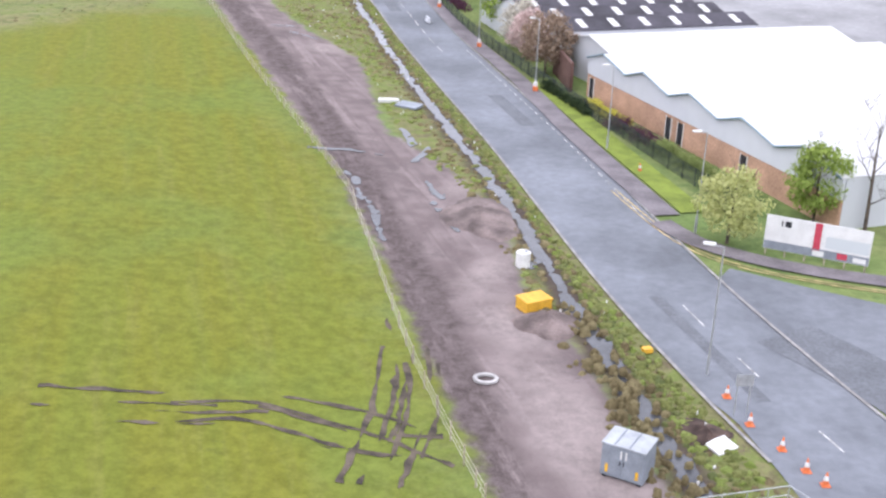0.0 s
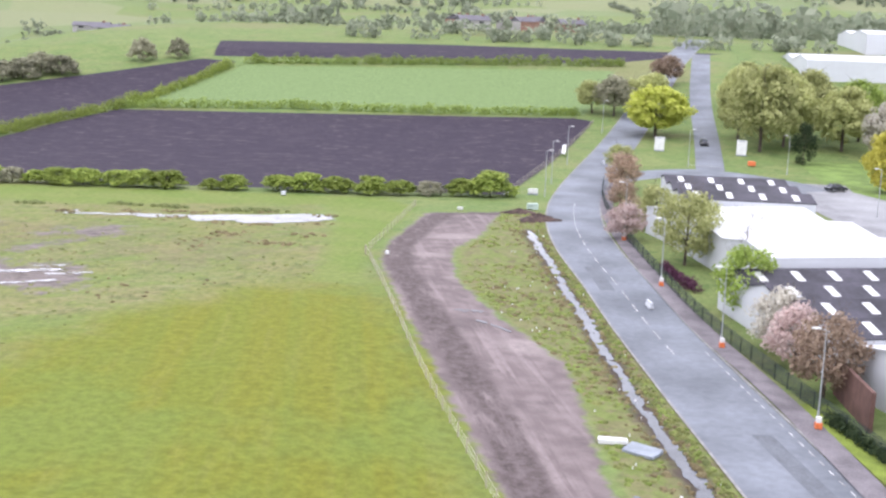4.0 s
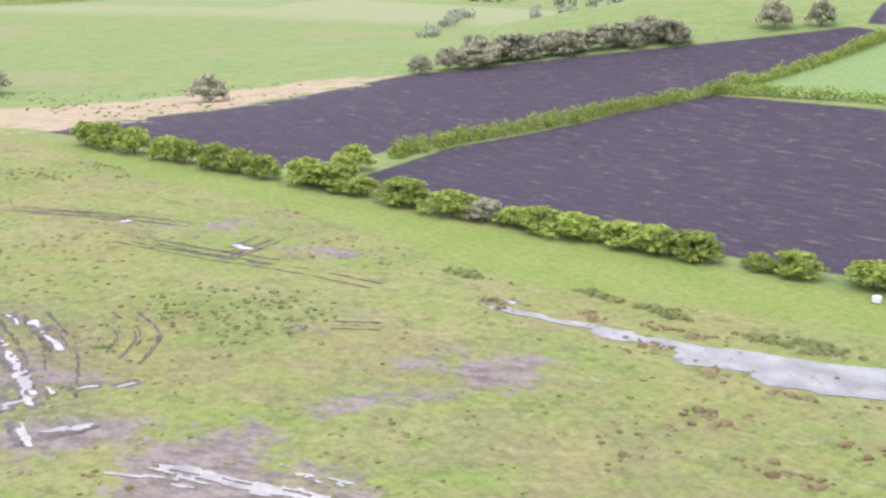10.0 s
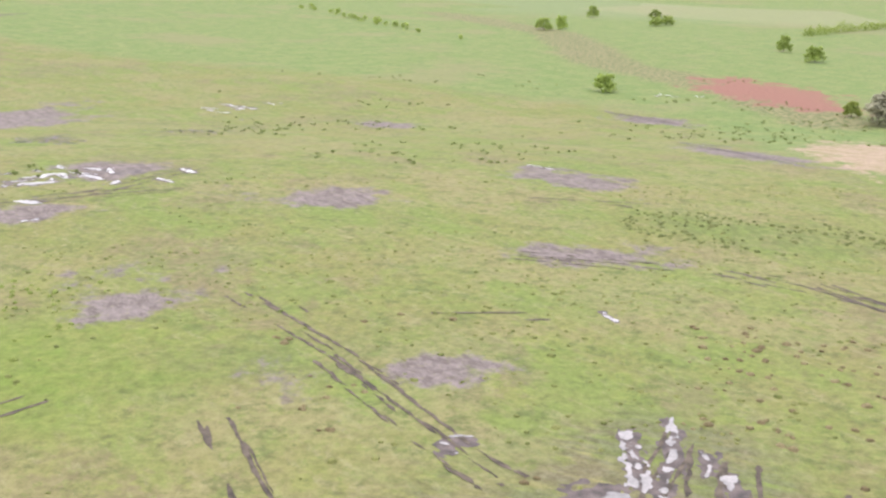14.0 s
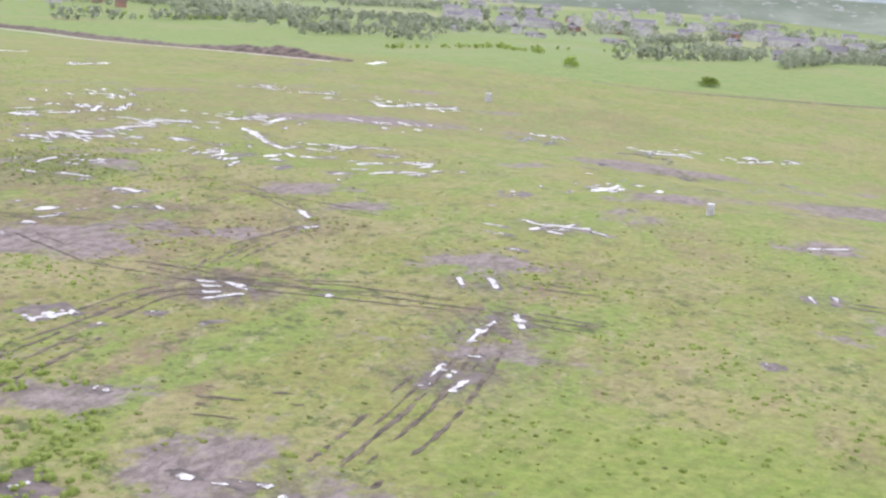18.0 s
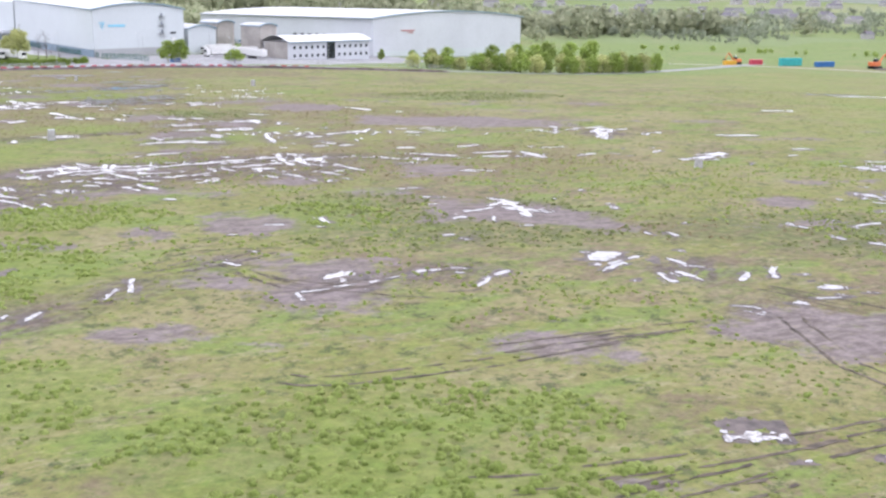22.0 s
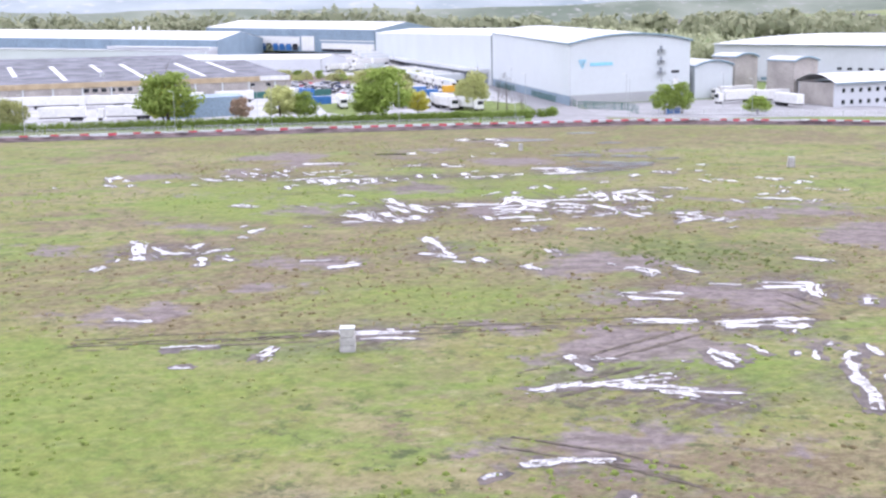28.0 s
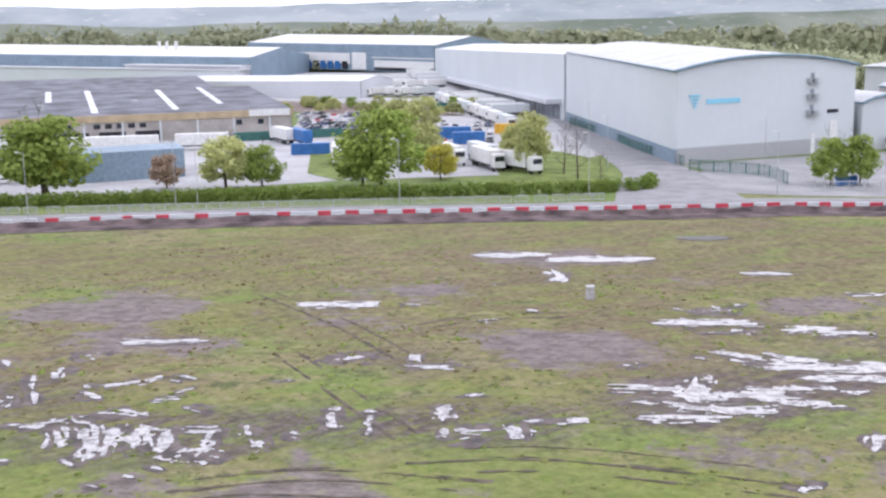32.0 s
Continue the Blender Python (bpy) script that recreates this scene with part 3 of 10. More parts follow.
WET_WEST_2 = [(-126.6, 80.7, -1.8, -0.8, 0.7), (-249.5, 43.6, 2.8, 3.2, 0.8), (-238.7, 75.1, -8.8, -1, 0.8), (-288, 61.1, 0.3, 1.3, 0.6), (-188.9, 86.8, -0.9, 1.4, 0.7), (-173, 80.3, 0.6, 0.6, 0.6), (-174.9, 81.8, 1.1, 0.8, 0.6), (-199.1, 67.5, -2.5, 1, 0.8), (-190.8, -16.2, -2.1, -1.2, 0.7), (-182.4, 7.9, -1.5, 0.1, 0.6), (-183.4, 27.3, -0.6, 0.5, 0.6), (-102.7, 84.2, -0.3, 0.4, 0.5), (-105.1, 87, -0.9, 1.1, 0.6), (-313.1, -16.7, -6.9, -0.1, 0.8), (-226.2, 5.3, -1.4, 0.8, 0.7), (-169.2, 95, -0.8, 0.8, 0.6), (-237, -116, -1.5, 1.3, 0.7), (-249.8, -108.5, -5.9, 0, 0.8)]
WET_WEST_3 = [(-150.2, 90.2, 0.1, 0.2, 0.5), (-105.3, 90.5, 0.5, 0.9, 0.6)]
WET_NORTH_WEST_1 = [(-265.1, 192.8, 4.5, 1.6, 0.7), (-376, 206.5, 2.2, 1.9, 0.7), (-112.5, 150.3, 3.7, -0.5, 0.7), (-111.1, 150.7, 2.9, -0.3, 0.7), (-114.6, 153.2, 3.9, -0.8, 0.7), (-104.7, 150.8, 6, -1.4, 0.7), (-104.7, 146.4, 0.2, 1.3, 0.5), (-104.2, 148.5, -0.6, 0.9, 0.5), (-111.8, 154.8, 1.5, -0.3, 0.6), (-106.3, 154.9, 3.8, -0.9, 0.7), (-140.3, 153.3, 1.1, 0.4, 0.5), (-113.4, 139.1, 0.8, 0.4, 0.5), (-103.7, 134.5, 0, 1.2, 0.5), (-103.1, 137.4, -0.4, 1.7, 0.6), (-101.8, 141.2, 0.1, 1.6, 0.6), (-329.1, 93.2, 2.6, 2.3, 0.7), (-212.3, 154.1, 2.1, 1.5, 0.7)]
WET_NORTH_1 = [(-100.8, 149.4, 3.3, -1, 0.9), (-95.5, 147.7, 2, -0.6, 0.8), (-94.3, 143.7, -0, 1.3, 0.7), (-94.7, 146.4, 0.1, 1.3, 0.7), (-89.2, 144.2, 1.9, -0.4, 0.8), (-87.8, 146.6, 0.6, 1.2, 0.7), (-88.1, 190.3, 1.2, 0.7, 0.7), (-113.1, 186, 0.8, -0, 0.6)]
WET = WET_SOUTH_1 + WET_SOUTH_2 + WET_SOUTH_3 + WET_SOUTH_4 + WET_SOUTH_MID_1 + WET_SOUTH_MID_2 + WET_SOUTH_MID_3 + WET_CENTRE_1 + WET_CENTRE_2 + WET_CENTRE_3 + WET_CENTRE_4 + WET_CENTRE_B_1 + WET_CENTRE_B_2 + WET_MIDDLE_1 + WET_MIDDLE_2 + WET_MIDDLE_3 + WET_WEST_1 + WET_WEST_2 + WET_WEST_3 + WET_NORTH_WEST_1 + WET_NORTH_1
WET_LAST_1 = [(45, -166.6, -1.3, 1.1, 0.7), (42.3, -166.8, -1.7, 1.5, 0.9), (41.1, -168.1, -1.8, 1.7, 0.7), (39.7, -169.5, -1.3, 1.3, 0.7), (37.9, -169.8, -1.1, 1.1, 0.7), (34.8, -170.9, -1, 1.1, 0.4), (37.4, -172.4, -0.7, -0.4, 0.6), (34.2, -174.1, -0.4, 0.4, 0.3), (30.9, -178.8, -1.2, 1.5, 0.4), (27.4, -178.6, -0.8, 1.1, 0.2), (22.4, -179.6, -0.3, 0.5, 0.5), (20.7, -181.3, -0.7, -0.4, 0.7), (18.1, -182.3, -0.3, 0.6, 0.6), (24.2, -183.5, -0.4, 0.6, 0.6), (16.7, -185.7, -1.4, -0.7, 0.5), (14.1, -195.2, -1.7, -0.9, 0.8), (10.8, -196.9, -0.5, 1.6, 1.6), (7.4, -197.2, -2.7, -1.4, 1.3)]
WET_LAST_2 = [(9.6, -190.2, -1.9, -1, 1.2), (7.1, -193.6, -2.8, -1.5, 1), (4.5, -200.2, -2.2, -1.2, 0.7), (3.4, -207.6, -3.1, -1.7, 1.9), (1.1, -205, -1.9, -1, 1.2), (-3.1, -191.4, -0.2, 1.1, 0.5), (16.5, -216.7, -3, -1.6, 1.7), (7.6, -218.6, -1.1, -0.6, 1), (4.5, -218.6, -1.3, -0.7, 1.2), (37.8, -229.4, -0.8, 1.6, 1.4), (48.2, -238.4, -2.8, -1.4, 1.8), (37.6, -240.5, -4.1, -2.1, 2.4), (51.2, -207.3, -2.5, -1.3, 1.7), (31.6, -193.1, -1.2, -0.6, 1), (33.8, -194.4, -0.5, 0.7, 0.5), (56.7, -188.6, -2, -1.1, 1.3), (55.3, -173.3, -2.9, 2.4, 0.2), (54.6, -170.2, -1.1, 0.9, 0.4)]
WET_LAST_3 = [(6, -235.8, -1.2, -0.7, 0.8), (17.8, -241.4, -1.4, -0.7, 0.9), (31.5, -260, -1.6, -0.8, 1.7)]
WET_LAST = WET_LAST_1 + WET_LAST_2 + WET_LAST_3
WET = [c for c in WET if all(math.hypot(c[0] - q[0], c[1] - q[1]) > 6 for q in WET_LAST)]
# Wheel ruts: lines of places that the wheels passed.
RUTS_A = [[(61, -208), (46, -201), (33, -193)], [(39, -204), (35, -210), (29, -214)], [(29, -159), (27, -164), (16, -169), (12, -171)], [(49, -148), (41, -153), (33, -157)], [(26, -154), (17, -147), (12, -146), (3, -144)], [(23, -143), (20, -148)], [(21, -173), (13, -178), (-1, -181)], [(5, -169), (-1, -163)], [(45, -191), (24, -178)]]
RUTS_B = [[(7, -74), (-3, -80), (-12, -86), (-23, -94), (-47, -108)], [(8, -75), (-2, -81), (-11, -87), (-23, -95), (-37, -103)], [(32, -164), (25, -170), (15, -173)], [(27, -136), (22, -136), (18, -140)], [(-30, -82), (-33, -88), (-38, -99)], [(-33, -79), (-38, -87)], [(-41, -115), (-46, -110)]]
RUTS_C = [[(-16, -20), (-19, -26), (-27, -32), (-33, -38), (-44, -45), (-55, -57)], [(-12, -24), (-15, -33), (-27, -40), (-38, -49), (-50, -58), (-70, -71)], [(-8, -28), (-18, -37), (-29, -46)], [(-33, -27), (-40, -36), (-50, -44), (-61, -51)], [(-21, -28), (-31, -25), (-35, -20)], [(-33, -39), (-41, -35), (-46, -31)], [(-48, -43), (-53, -49), (-57, -50)], [(-57, -68), (-62, -53), (-70, -39)], [(-64, -60), (-72, -51)], [(-34, -69), (-41, -69), (-47, -68)], [(-20, -19), (-29, -18), (-33, -19)]]
RUTS_D = [[(-44, 40), (-49, 37), (-54, 35)], [(-57, 27), (-59, 24), (-59, 18)], [(-60, 11), (-64, 5), (-71, 3)], [(-60, 15), (-66, 9), (-70, 3)], [(-65, 8), (-71, 15), (-74, 18)], [(-71, 16), (-85, 20), (-92, 19)], [(-76, 20), (-84, 14)], [(-87, 10), (-91, 10)], [(-16, -43), (-29, -51), (-50, -60), (-71, -70), (-91, -85)]]
RUTS_E = [[(-93, 36), (-101, 32), (-110, 28)], [(-94, 38), (-106, 30)], [(-94, 68), (-101, 64), (-109, 59)], [(-96, 66), (-101, 62), (-108, 58)], [(-91, 61), (-97, 60)], [(-98, 59), (-106, 56), (-114, 52)], [(-119, 38), (-124, 47), (-128, 51), (-136, 58)], [(-123, 42), (-127, 49), (-137, 57)], [(-126, 46), (-134, 39), (-146, 34)], [(-146, 1), (-153, 4), (-151, 25)], [(-112, 55), (-120, 51), (-125, 54)], [(-118, 15), (-125, 21), (-129, 26)], [(-129, 26), (-137, 33)], [(-118, 25), (-119, 38)], [(-78, 44), (-82, 44), (-93, 39)]]
RUTS_F = [[(-126, 48), (-133, 55), (-140, 65), (-141, 67)], [(-125, 50), (-133, 59), (-140, 68)], [(-151, 11), (-158, 29), (-162, 32)], [(-142, 68), (-146, 77)], [(-175, 83), (-183, 97), (-202, 106)], [(-110, 87), (-124, 79), (-142, 68)], [(-110, 90), (-122, 84), (-138, 73)], [(-150, 62), (-155, 69)], [(-183, -35), (-183, -22), (-190, -13)], [(-110, 73), (-115, 78)], [(-129, 44), (-135, 40), (-148, 32)]]
RUTS_G = [[(-106, 99), (-112, 100), (-118, 101)], [(-108, 102), (-111, 103), (-115, 106)], [(-115, 108), (-120, 112)], [(-144, 121), (-130, 131), (-123, 135)], [(-144, 124), (-139, 127)], [(-139, 138), (-140, 148)], [(-143, 71), (-147, 76)], [(-175, 84), (-185, 101), (-188, 108)]]
RUTS_H = [[(-129, 130), (-113, 139), (-108, 142)], [(-128, 132), (-113, 140), (-109, 143)], [(-155, 166), (-144, 179), (-131, 186)], [(-130, 177), (-120, 180), (-112, 183)], [(-151, 175), (-143, 179)], [(-129, 177), (-118, 181)], [(-160, 147), (-156, 162)], [(-269, 186), (-225, 198)], [(-336, 184), (-318, 200)], [(-186, 150), (-184, 166)], [(-117, 124), (-104, 129)], [(-103, 133), (-104, 136), (-104, 140)], [(-102, 133), (-103, 138), (-103, 142)], [(-110, 161), (-110, 162)], [(-118, 181), (-121, 189)]]
RUTS_I = [[(-108, 163), (-101, 161), (-96, 156)], [(-104, 147), (-107, 150), (-118, 155)], [(-113, 155), (-102, 152), (-95, 149)], [(-112, 157), (-102, 154), (-93, 149)], [(-130, 176), (-119, 179), (-108, 183), (-99, 185)], [(-129, 178), (-117, 181)], [(-117, 181), (-120, 190)], [(-93, 174), (-90, 177)], [(-155, 166), (-151, 170)], [(-151, 174), (-143, 179), (-131, 186)]]
RUTS_J = [[(-20, 52), (-13, 53), (-9, 54), (-8, 54)], [(-8, 54), (-3, 53), (2, 50)], [(-13, 52), (-9, 53), (-3, 51), (1, 51)], [(-2, 62), (-2, 56), (-2, 54), (-3, 47)], [(-2, 66), (-1, 60), (-1, 54), (-2, 47)], [(-25, 71), (-23, 71)], [(-5, 63), (-3, 63)], [(-23, 66), (-21, 66)]]
RUTS = RUTS_A + RUTS_B + RUTS_C + RUTS_D + RUTS_E + RUTS_F + RUTS_G + RUTS_H + RUTS_I + RUTS_J
# Broad tints of the grass: lush green, trampled brown, dark olive.
VIVID = [(-124, 104, -10, 13, 13), (-131, 100, -9, 6, 5.2), (-98, 75, -2, 1, 6.7), (-91, 60, -4, 1, 4.8), (-96, 61, -5, 0, 5.2), (-81, 59, -9, 1, 8), (-57, 49, -8, -2, 8.7), (-85, 52, -12, -2, 6), (-42, -12, -9, -3, 5.7), (-43, 15, -10, -3, 13), (-72, -16, -6, -2, 6.7), (40, -147, -17, -8, 18), (37, -153, -11, -6, 10), (12, -171, -14, -7, 11), (-15, -75, -14, -6, 3.5), (-44, -92, -4, -2, 5.6), (5, -59, -25, -6, 18), (-12, -101, -11, -5, 7)]
BROWN = [(10, -117, -12, -6, 11), (-8, -142, -19, -10, 12), (7, -89, -10, -5, 12), (-12, -149, -28, -11, 13), (-33, -105, -13, -6, 11), (8, -149, -16, -8, 8), (64, -179, -15, -7, 14), (39, -211, -19, -9, 20), (-59, -54, -31, -8, 15), (1, -103, -40, -11, 18), (-62, -131, -27, -6, 24), (-68, -55, -46, -9, 13), (-82, -68, -37, -2, 18), (-133, 29, -16, 7, 9), (-111, -15, -32, 3, 8), (-259, -76, -90, -8, 45), (60, -225, -50, -20, 16), (30, -250, -60, -28, 24)]
OLIVE = [(-79, -15, -11, -3, 16), (-95, -16, -12, -4, 14), (-130, -13, -17, 0, 12), (-88, -187, -22, -4, 12), (-171, 175, 4, 12, 6.9), (-167, 200, 1, 4, 7.3), (-101, 167, 4, 11, 8), (-29, -131, -14, -6, 9), (-131, 130, -7, 9, 3.5)]


def ellipses(items, x, y, floor=0.0):
    """Signed depth inside a set of ellipses, in metres."""
    out = np.full(np.shape(x), -30.0)
    for bx, by, ux, uy, rb in items:
        ra = max(math.hypot(ux, uy), 0.01)
        c, s_ = ((x - bx) * ux + (y - by) * uy) / ra, ((y - by) * ux - (x - bx) * uy) / ra
        ra, rb = max(ra, floor), max(rb, floor)
        out = np.maximum(out, (1 - np.hypot(c / ra, s_ / rb)) * min(ra, rb))
    return out


rng = np.random.default_rng(5)
bare = ellipses(BARE, fx, fy, 1.3)
bare = np.maximum(bare, ellipses([(rng.uniform(-300, 80), rng.uniform(-240, 40), rng.uniform(3, 7), 0, rng.uniform(1, 2.2)) for _ in range(70)], fx, fy))
FIELD = [(-330, 200), (-190, 205), (-60, 215), (-38, 172), (3, 46), (14, 20), (80, 0), (200, -50), (260, -110), (182, -186), (127, -224), (30, -290), (-75, -342), (-240, -440), (-330, -300), (-400, -150), (-450, -112), (-520, -70), (-440, 30), (-400, 120)]
zone("mud", union(TRACK))
zone("plough", union(PLOUGH, PLOUGH_B, PLOUGH_C))
zone("pasture", union(PASTURE))
zone("sand", union(SAND))
zone("redbank", union(REDBANK))
zone("mown", union(MOWN))
zone("strip", union(STRIP))
zone("verge", union(VERGE))
zone("rough", union(FIELD))
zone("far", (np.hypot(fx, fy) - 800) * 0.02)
zone("lush", np.maximum(fy - 85, -165 - fx) * 0.35)
bare = np.maximum(bare, ellipses([(-73, 148, 9.5, 0, 7)], fx, fy))
zone("bare", bare)
zone("vivid", ellipses(VIVID, fx, fy))
zone("brown", ellipses(BROWN, fx, fy))
zone("olive", ellipses(OLIVE, fx, fy))
VALLEY = [(-760, 140), (-699, 167), (-611, 199), (-520, 202), (-468, 201), (-435, 215), (-390, 232), (-330, 238)]
zone("valley", 13 - along(fx, fy, VALLEY))
damp = np.zeros(fx.shape)
for cx, cy, ux, uy, w in WET + WET_LAST:
    damp += (0.4 + 0.12 * math.hypot(ux, uy)) * np.exp(-((fx - cx) ** 2 + (fy - cy) ** 2) / 26.0)
zone("damp", damp * 4)
TRACK_EDGE = [(4, 47), (1, 60), (-1.2, 71.5), (-5, 85.5), (-7.5, 95), (-15, 119), (-24, 143), (-33.5, 168), (-36, 180), (-36, 200), (-35, 211), (-27, 212)]
zone("churned", 1.7 - along(fx, fy, TRACK_EDGE))
GRAVEL = [(8.2, 52, -3, 9, 2.6), (4.6, 66, -1.5, 4, 2), (-30, 190, 4, 1, 2.4), (-24, 165, 3.4, 1.2, 1.8), (-14, 141, 4, 1, 3), (2, 93, 2, 4, 1.8), (-31, 176, 2.4, 0.6, 1.4), (-19, 152, 2, -4, 1), (4, 75, 1.5, 3, 1.4)]
zone("stone", ellipses(GRAVEL, fx, fy))
STREAM = [(15, 38), (13, 49), (12, 54), (11, 59), (10, 64), (8.6, 71), (7, 80), (4.4, 93), (2, 103), (-1, 115), (-4, 127), (-8, 144), (-11, 158), (-13.5, 167), (-17, 181), (-21, 198)]
zone("ditch", 1.15 - along(fx, fy, smooth_line(STREAM, 4.0)))


def ground_material():
    m = bpy.data.materials.new("field_ground")
    m.use_nodes = True
    n, l = m.node_tree.nodes, m.node_tree.links
    b = n["Principled BSDF"]
    b.inputs["Roughness"].default_value, b.inputs["Specular IOR Level"].default_value = 0.95, 0.1
    co = n.new("ShaderNodeTexCoord")

    def noise_of(scale, detail=4, rough=0.6, stretch=None):
        q = n.new("ShaderNodeTexNoise")
        q.inputs["Scale"].default_value, q.inputs["Detail"].default_value, q.inputs["Roughness"].default_value = scale, detail, rough
        if stretch:
            mp = n.new("ShaderNodeMapping")
            mp.vector_type = "TEXTURE"
            mp.inputs["Rotation"].default_value = (0, 0, radians(stretch[0]))
            mp.inputs["Scale"].default_value = (1 / stretch[1], 1 / stretch[2], 1)
            l.new(co.outputs["Object"], mp.inputs["Vector"])
            l.new(mp.outputs["Vector"], q.inputs["Vector"])
        else:
            l.new(co.outputs["Object"], q.inputs["Vector"])
        return q.outputs["Fac"]

    def span(v, a, c, lo=0.0, hi=1.0):
        q = n.new("ShaderNodeMapRange")
        q.interpolation_type = "SMOOTHSTEP"
        for k, val in zip(("From Min", "From Max", "To Min", "To Max"), (a, c, lo, hi)):
            q.inputs[k].default_value = val
        l.new(v, q.inputs["Value"])
        return q.outputs["Result"]

    def math_of(op, a, c):
        q = n.new("ShaderNodeMath")
        q.operation = op
        for k, v in enumerate((a, c)):
            if isinstance(v, (int, float)):
                q.inputs[k].default_value = v
            else:
                l.new(v, q.inputs[k])
        return q.outputs[0]

    def blend(f, a, c):
        q = n.new("ShaderNodeMix")
        q.data_type = "RGBA"
        if isinstance(f, float):
            q.inputs["Factor"].default_value = f
        else:
            l.new(f, q.inputs["Factor"])
        for k, v in (("A", a), ("B", c)):
            if isinstance(v, tuple):
                q.inputs[k].default_value = (*v, 1)
            else:
                l.new(v, q.inputs[k])
        return q.outputs["Result"]

    big, mid, small, tiny = noise_of(0.02), noise_of(0.11, 5), noise_of(0.6, 5), noise_of(1.1, 9, 0.8)
    wob = math_of("MULTIPLY", math_of("SUBTRACT", small, 0.5), 5.0)
    wide = math_of("MULTIPLY", math_of("SUBTRACT", noise_of(0.13, 7, 0.72), 0.5), 24.0)

    def zone_mask(name, soft=0.6, shake=1.0):
        q = n.new("ShaderNodeAttribute")
        q.attribute_name = name
        v = math_of("ADD", q.outputs["Fac"], math_of("MULTIPLY", wob, shake))
        return span(v, -soft, soft)

    grass = blend(span(mid, 0.35, 0.65), C["grass_a"], C["grass_b"])
    grass = blend(span(noise_of(0.3, 8, 0.78), 0.5, 0.62), grass, C["grass_c"])
    grass = blend(span(noise_of(0.012, 8, 0.7), 0.52, 0.62, 0, 0.7), grass, C["grass_d"])
    patch, drift = noise_of(0.045, 6, 0.62), noise_of(0.07, 6, 0.66, (30, 0.6, 1.4))
    rough = blend(span(patch, 0.42, 0.58), C["rough_a"], C["rough_b"])
    rough = blend(span(noise_of(0.03, 7, 0.72, (60, 1, 1)), 0.51, 0.58, 0, 0.85), rough, C["rough_d"])
    rough = blend(span(drift, 0.51, 0.59, 0, 0.9), rough, C["rough_c"])
    rough = blend(span(noise_of(0.2, 7, 0.75), 0.53, 0.59, 0, 0.8), rough, C["rough_e"])
    rough = blend(span(noise_of(0.35, 8, 0.8, (35, 0.6, 1.6)), 0.53, 0.6, 0, 0.65), rough, C["straw"])
    rough = blend(span(noise_of(0.3, 9, 0.82, (70, 1, 1)), 0.525, 0.6, 0, 0.9), rough, C["tuft"])
    rough = blend(span(noise_of(0.8, 6, 0.8), 0.55, 0.63, 0, 0.8), rough, C["tuft"])
    rough = blend(span(noise_of(0.75, 7, 0.75, (20, 1, 1)), 0.53, 0.62, 0, 0.6), rough, C["rough_c"])
    rough = blend(span(noise_of(0.6, 7, 0.75, (80, 1, 1)), 0.55, 0.64, 0, 0.55), rough, C["rough_d"])
    mown = blend(span(noise_of(0.1, 3, 0.5, (15, 4, 0.12)), 0.38, 0.62), C["mown_a"], C["mown_b"])
    mown = blend(span(noise_of(0.3, 5, 0.7, (15, 2.2, 0.2)), 0.5, 0.68, 0, 0.45), mown, C["mown_d"])
    mown = blend(span(noise_of(1.3, 8, 0.8), 0.56, 0.7, 0, 0.35), mown, C["tuft"])
    mown = blend(span(noise_of(0.035, 4, 0.6), 0.47, 0.62, 0, 0.75), mown, C["mown_c"])
    mud = blend(span(noise_of(0.55, 9, 0.78), 0.42, 0.6), C["mud_a"], C["mud_b"])
    mud = blend(span(noise_of(0.14, 6, 0.7), 0.5, 0.62, 0, 0.7), mud, C["bare_b"])
    mud = blend(span(noise_of(0.45, 6, 0.6, (17, 2.2, 0.1)), 0.5, 0.66, 0, 0.6), mud, C["mud_b"])
    mud = blend(span(noise_of(0.35, 6, 0.6, (20, 2.0, 0.12)), 0.54, 0.66, 0, 0.6), mud, C["mud_c"])
    bare_c = blend(span(noise_of(0.45, 9, 0.8, (25, 0.7, 1.4)), 0.42, 0.6), C["bare_a"], C["bare_b"])
    bare_c = blend(span(noise_of(1.6, 8, 0.8, (40, 0.4, 1.4)), 0.54, 0.66, 0, 0.8), bare_c, C["mire"])
    bare_c = blend(span(noise_of(1.1, 8, 0.8), 0.56, 0.68, 0, 0.7), bare_c, C["rough_a"])
    soil = blend(span(noise_of(0.8, 7, 0.78, (8, 0.18, 1.5)), 0.45, 0.62), C["soil_a"], C["soil_b"])
    soil = blend(span(noise_of(0.5, 8, 0.8, (6, 0.5, 1.5)), 0.545, 0.64, 0, 0.75), soil, C["soil_c"])
    verge = blend(span(noise_of(0.4, 8, 0.78), 0.44, 0.56), C["verge_a"], C["verge_b"])
    verge = blend(span(noise_of(0.7, 7, 0.8), 0.53, 0.62), verge, C["verge_c"])
    # far field by field tints, with haze painted in as a paler colour
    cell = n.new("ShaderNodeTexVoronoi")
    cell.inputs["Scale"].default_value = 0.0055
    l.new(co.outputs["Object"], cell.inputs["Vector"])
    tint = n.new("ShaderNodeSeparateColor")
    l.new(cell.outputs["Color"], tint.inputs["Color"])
    grass = blend(math_of("MULTIPLY", span(tint.outputs[0], 0.55, 0.62, 0, 0.6), zone_mask("far", 1.0, 0.0)), grass, C["hazed_field_a"])
    grass = blend(math_of("MULTIPLY", span(tint.outputs[1], 0.72, 0.78, 0, 0.6), zone_mask("far", 1.0, 0.0)), grass, C["hazed_field_b"])
    col = grass
    
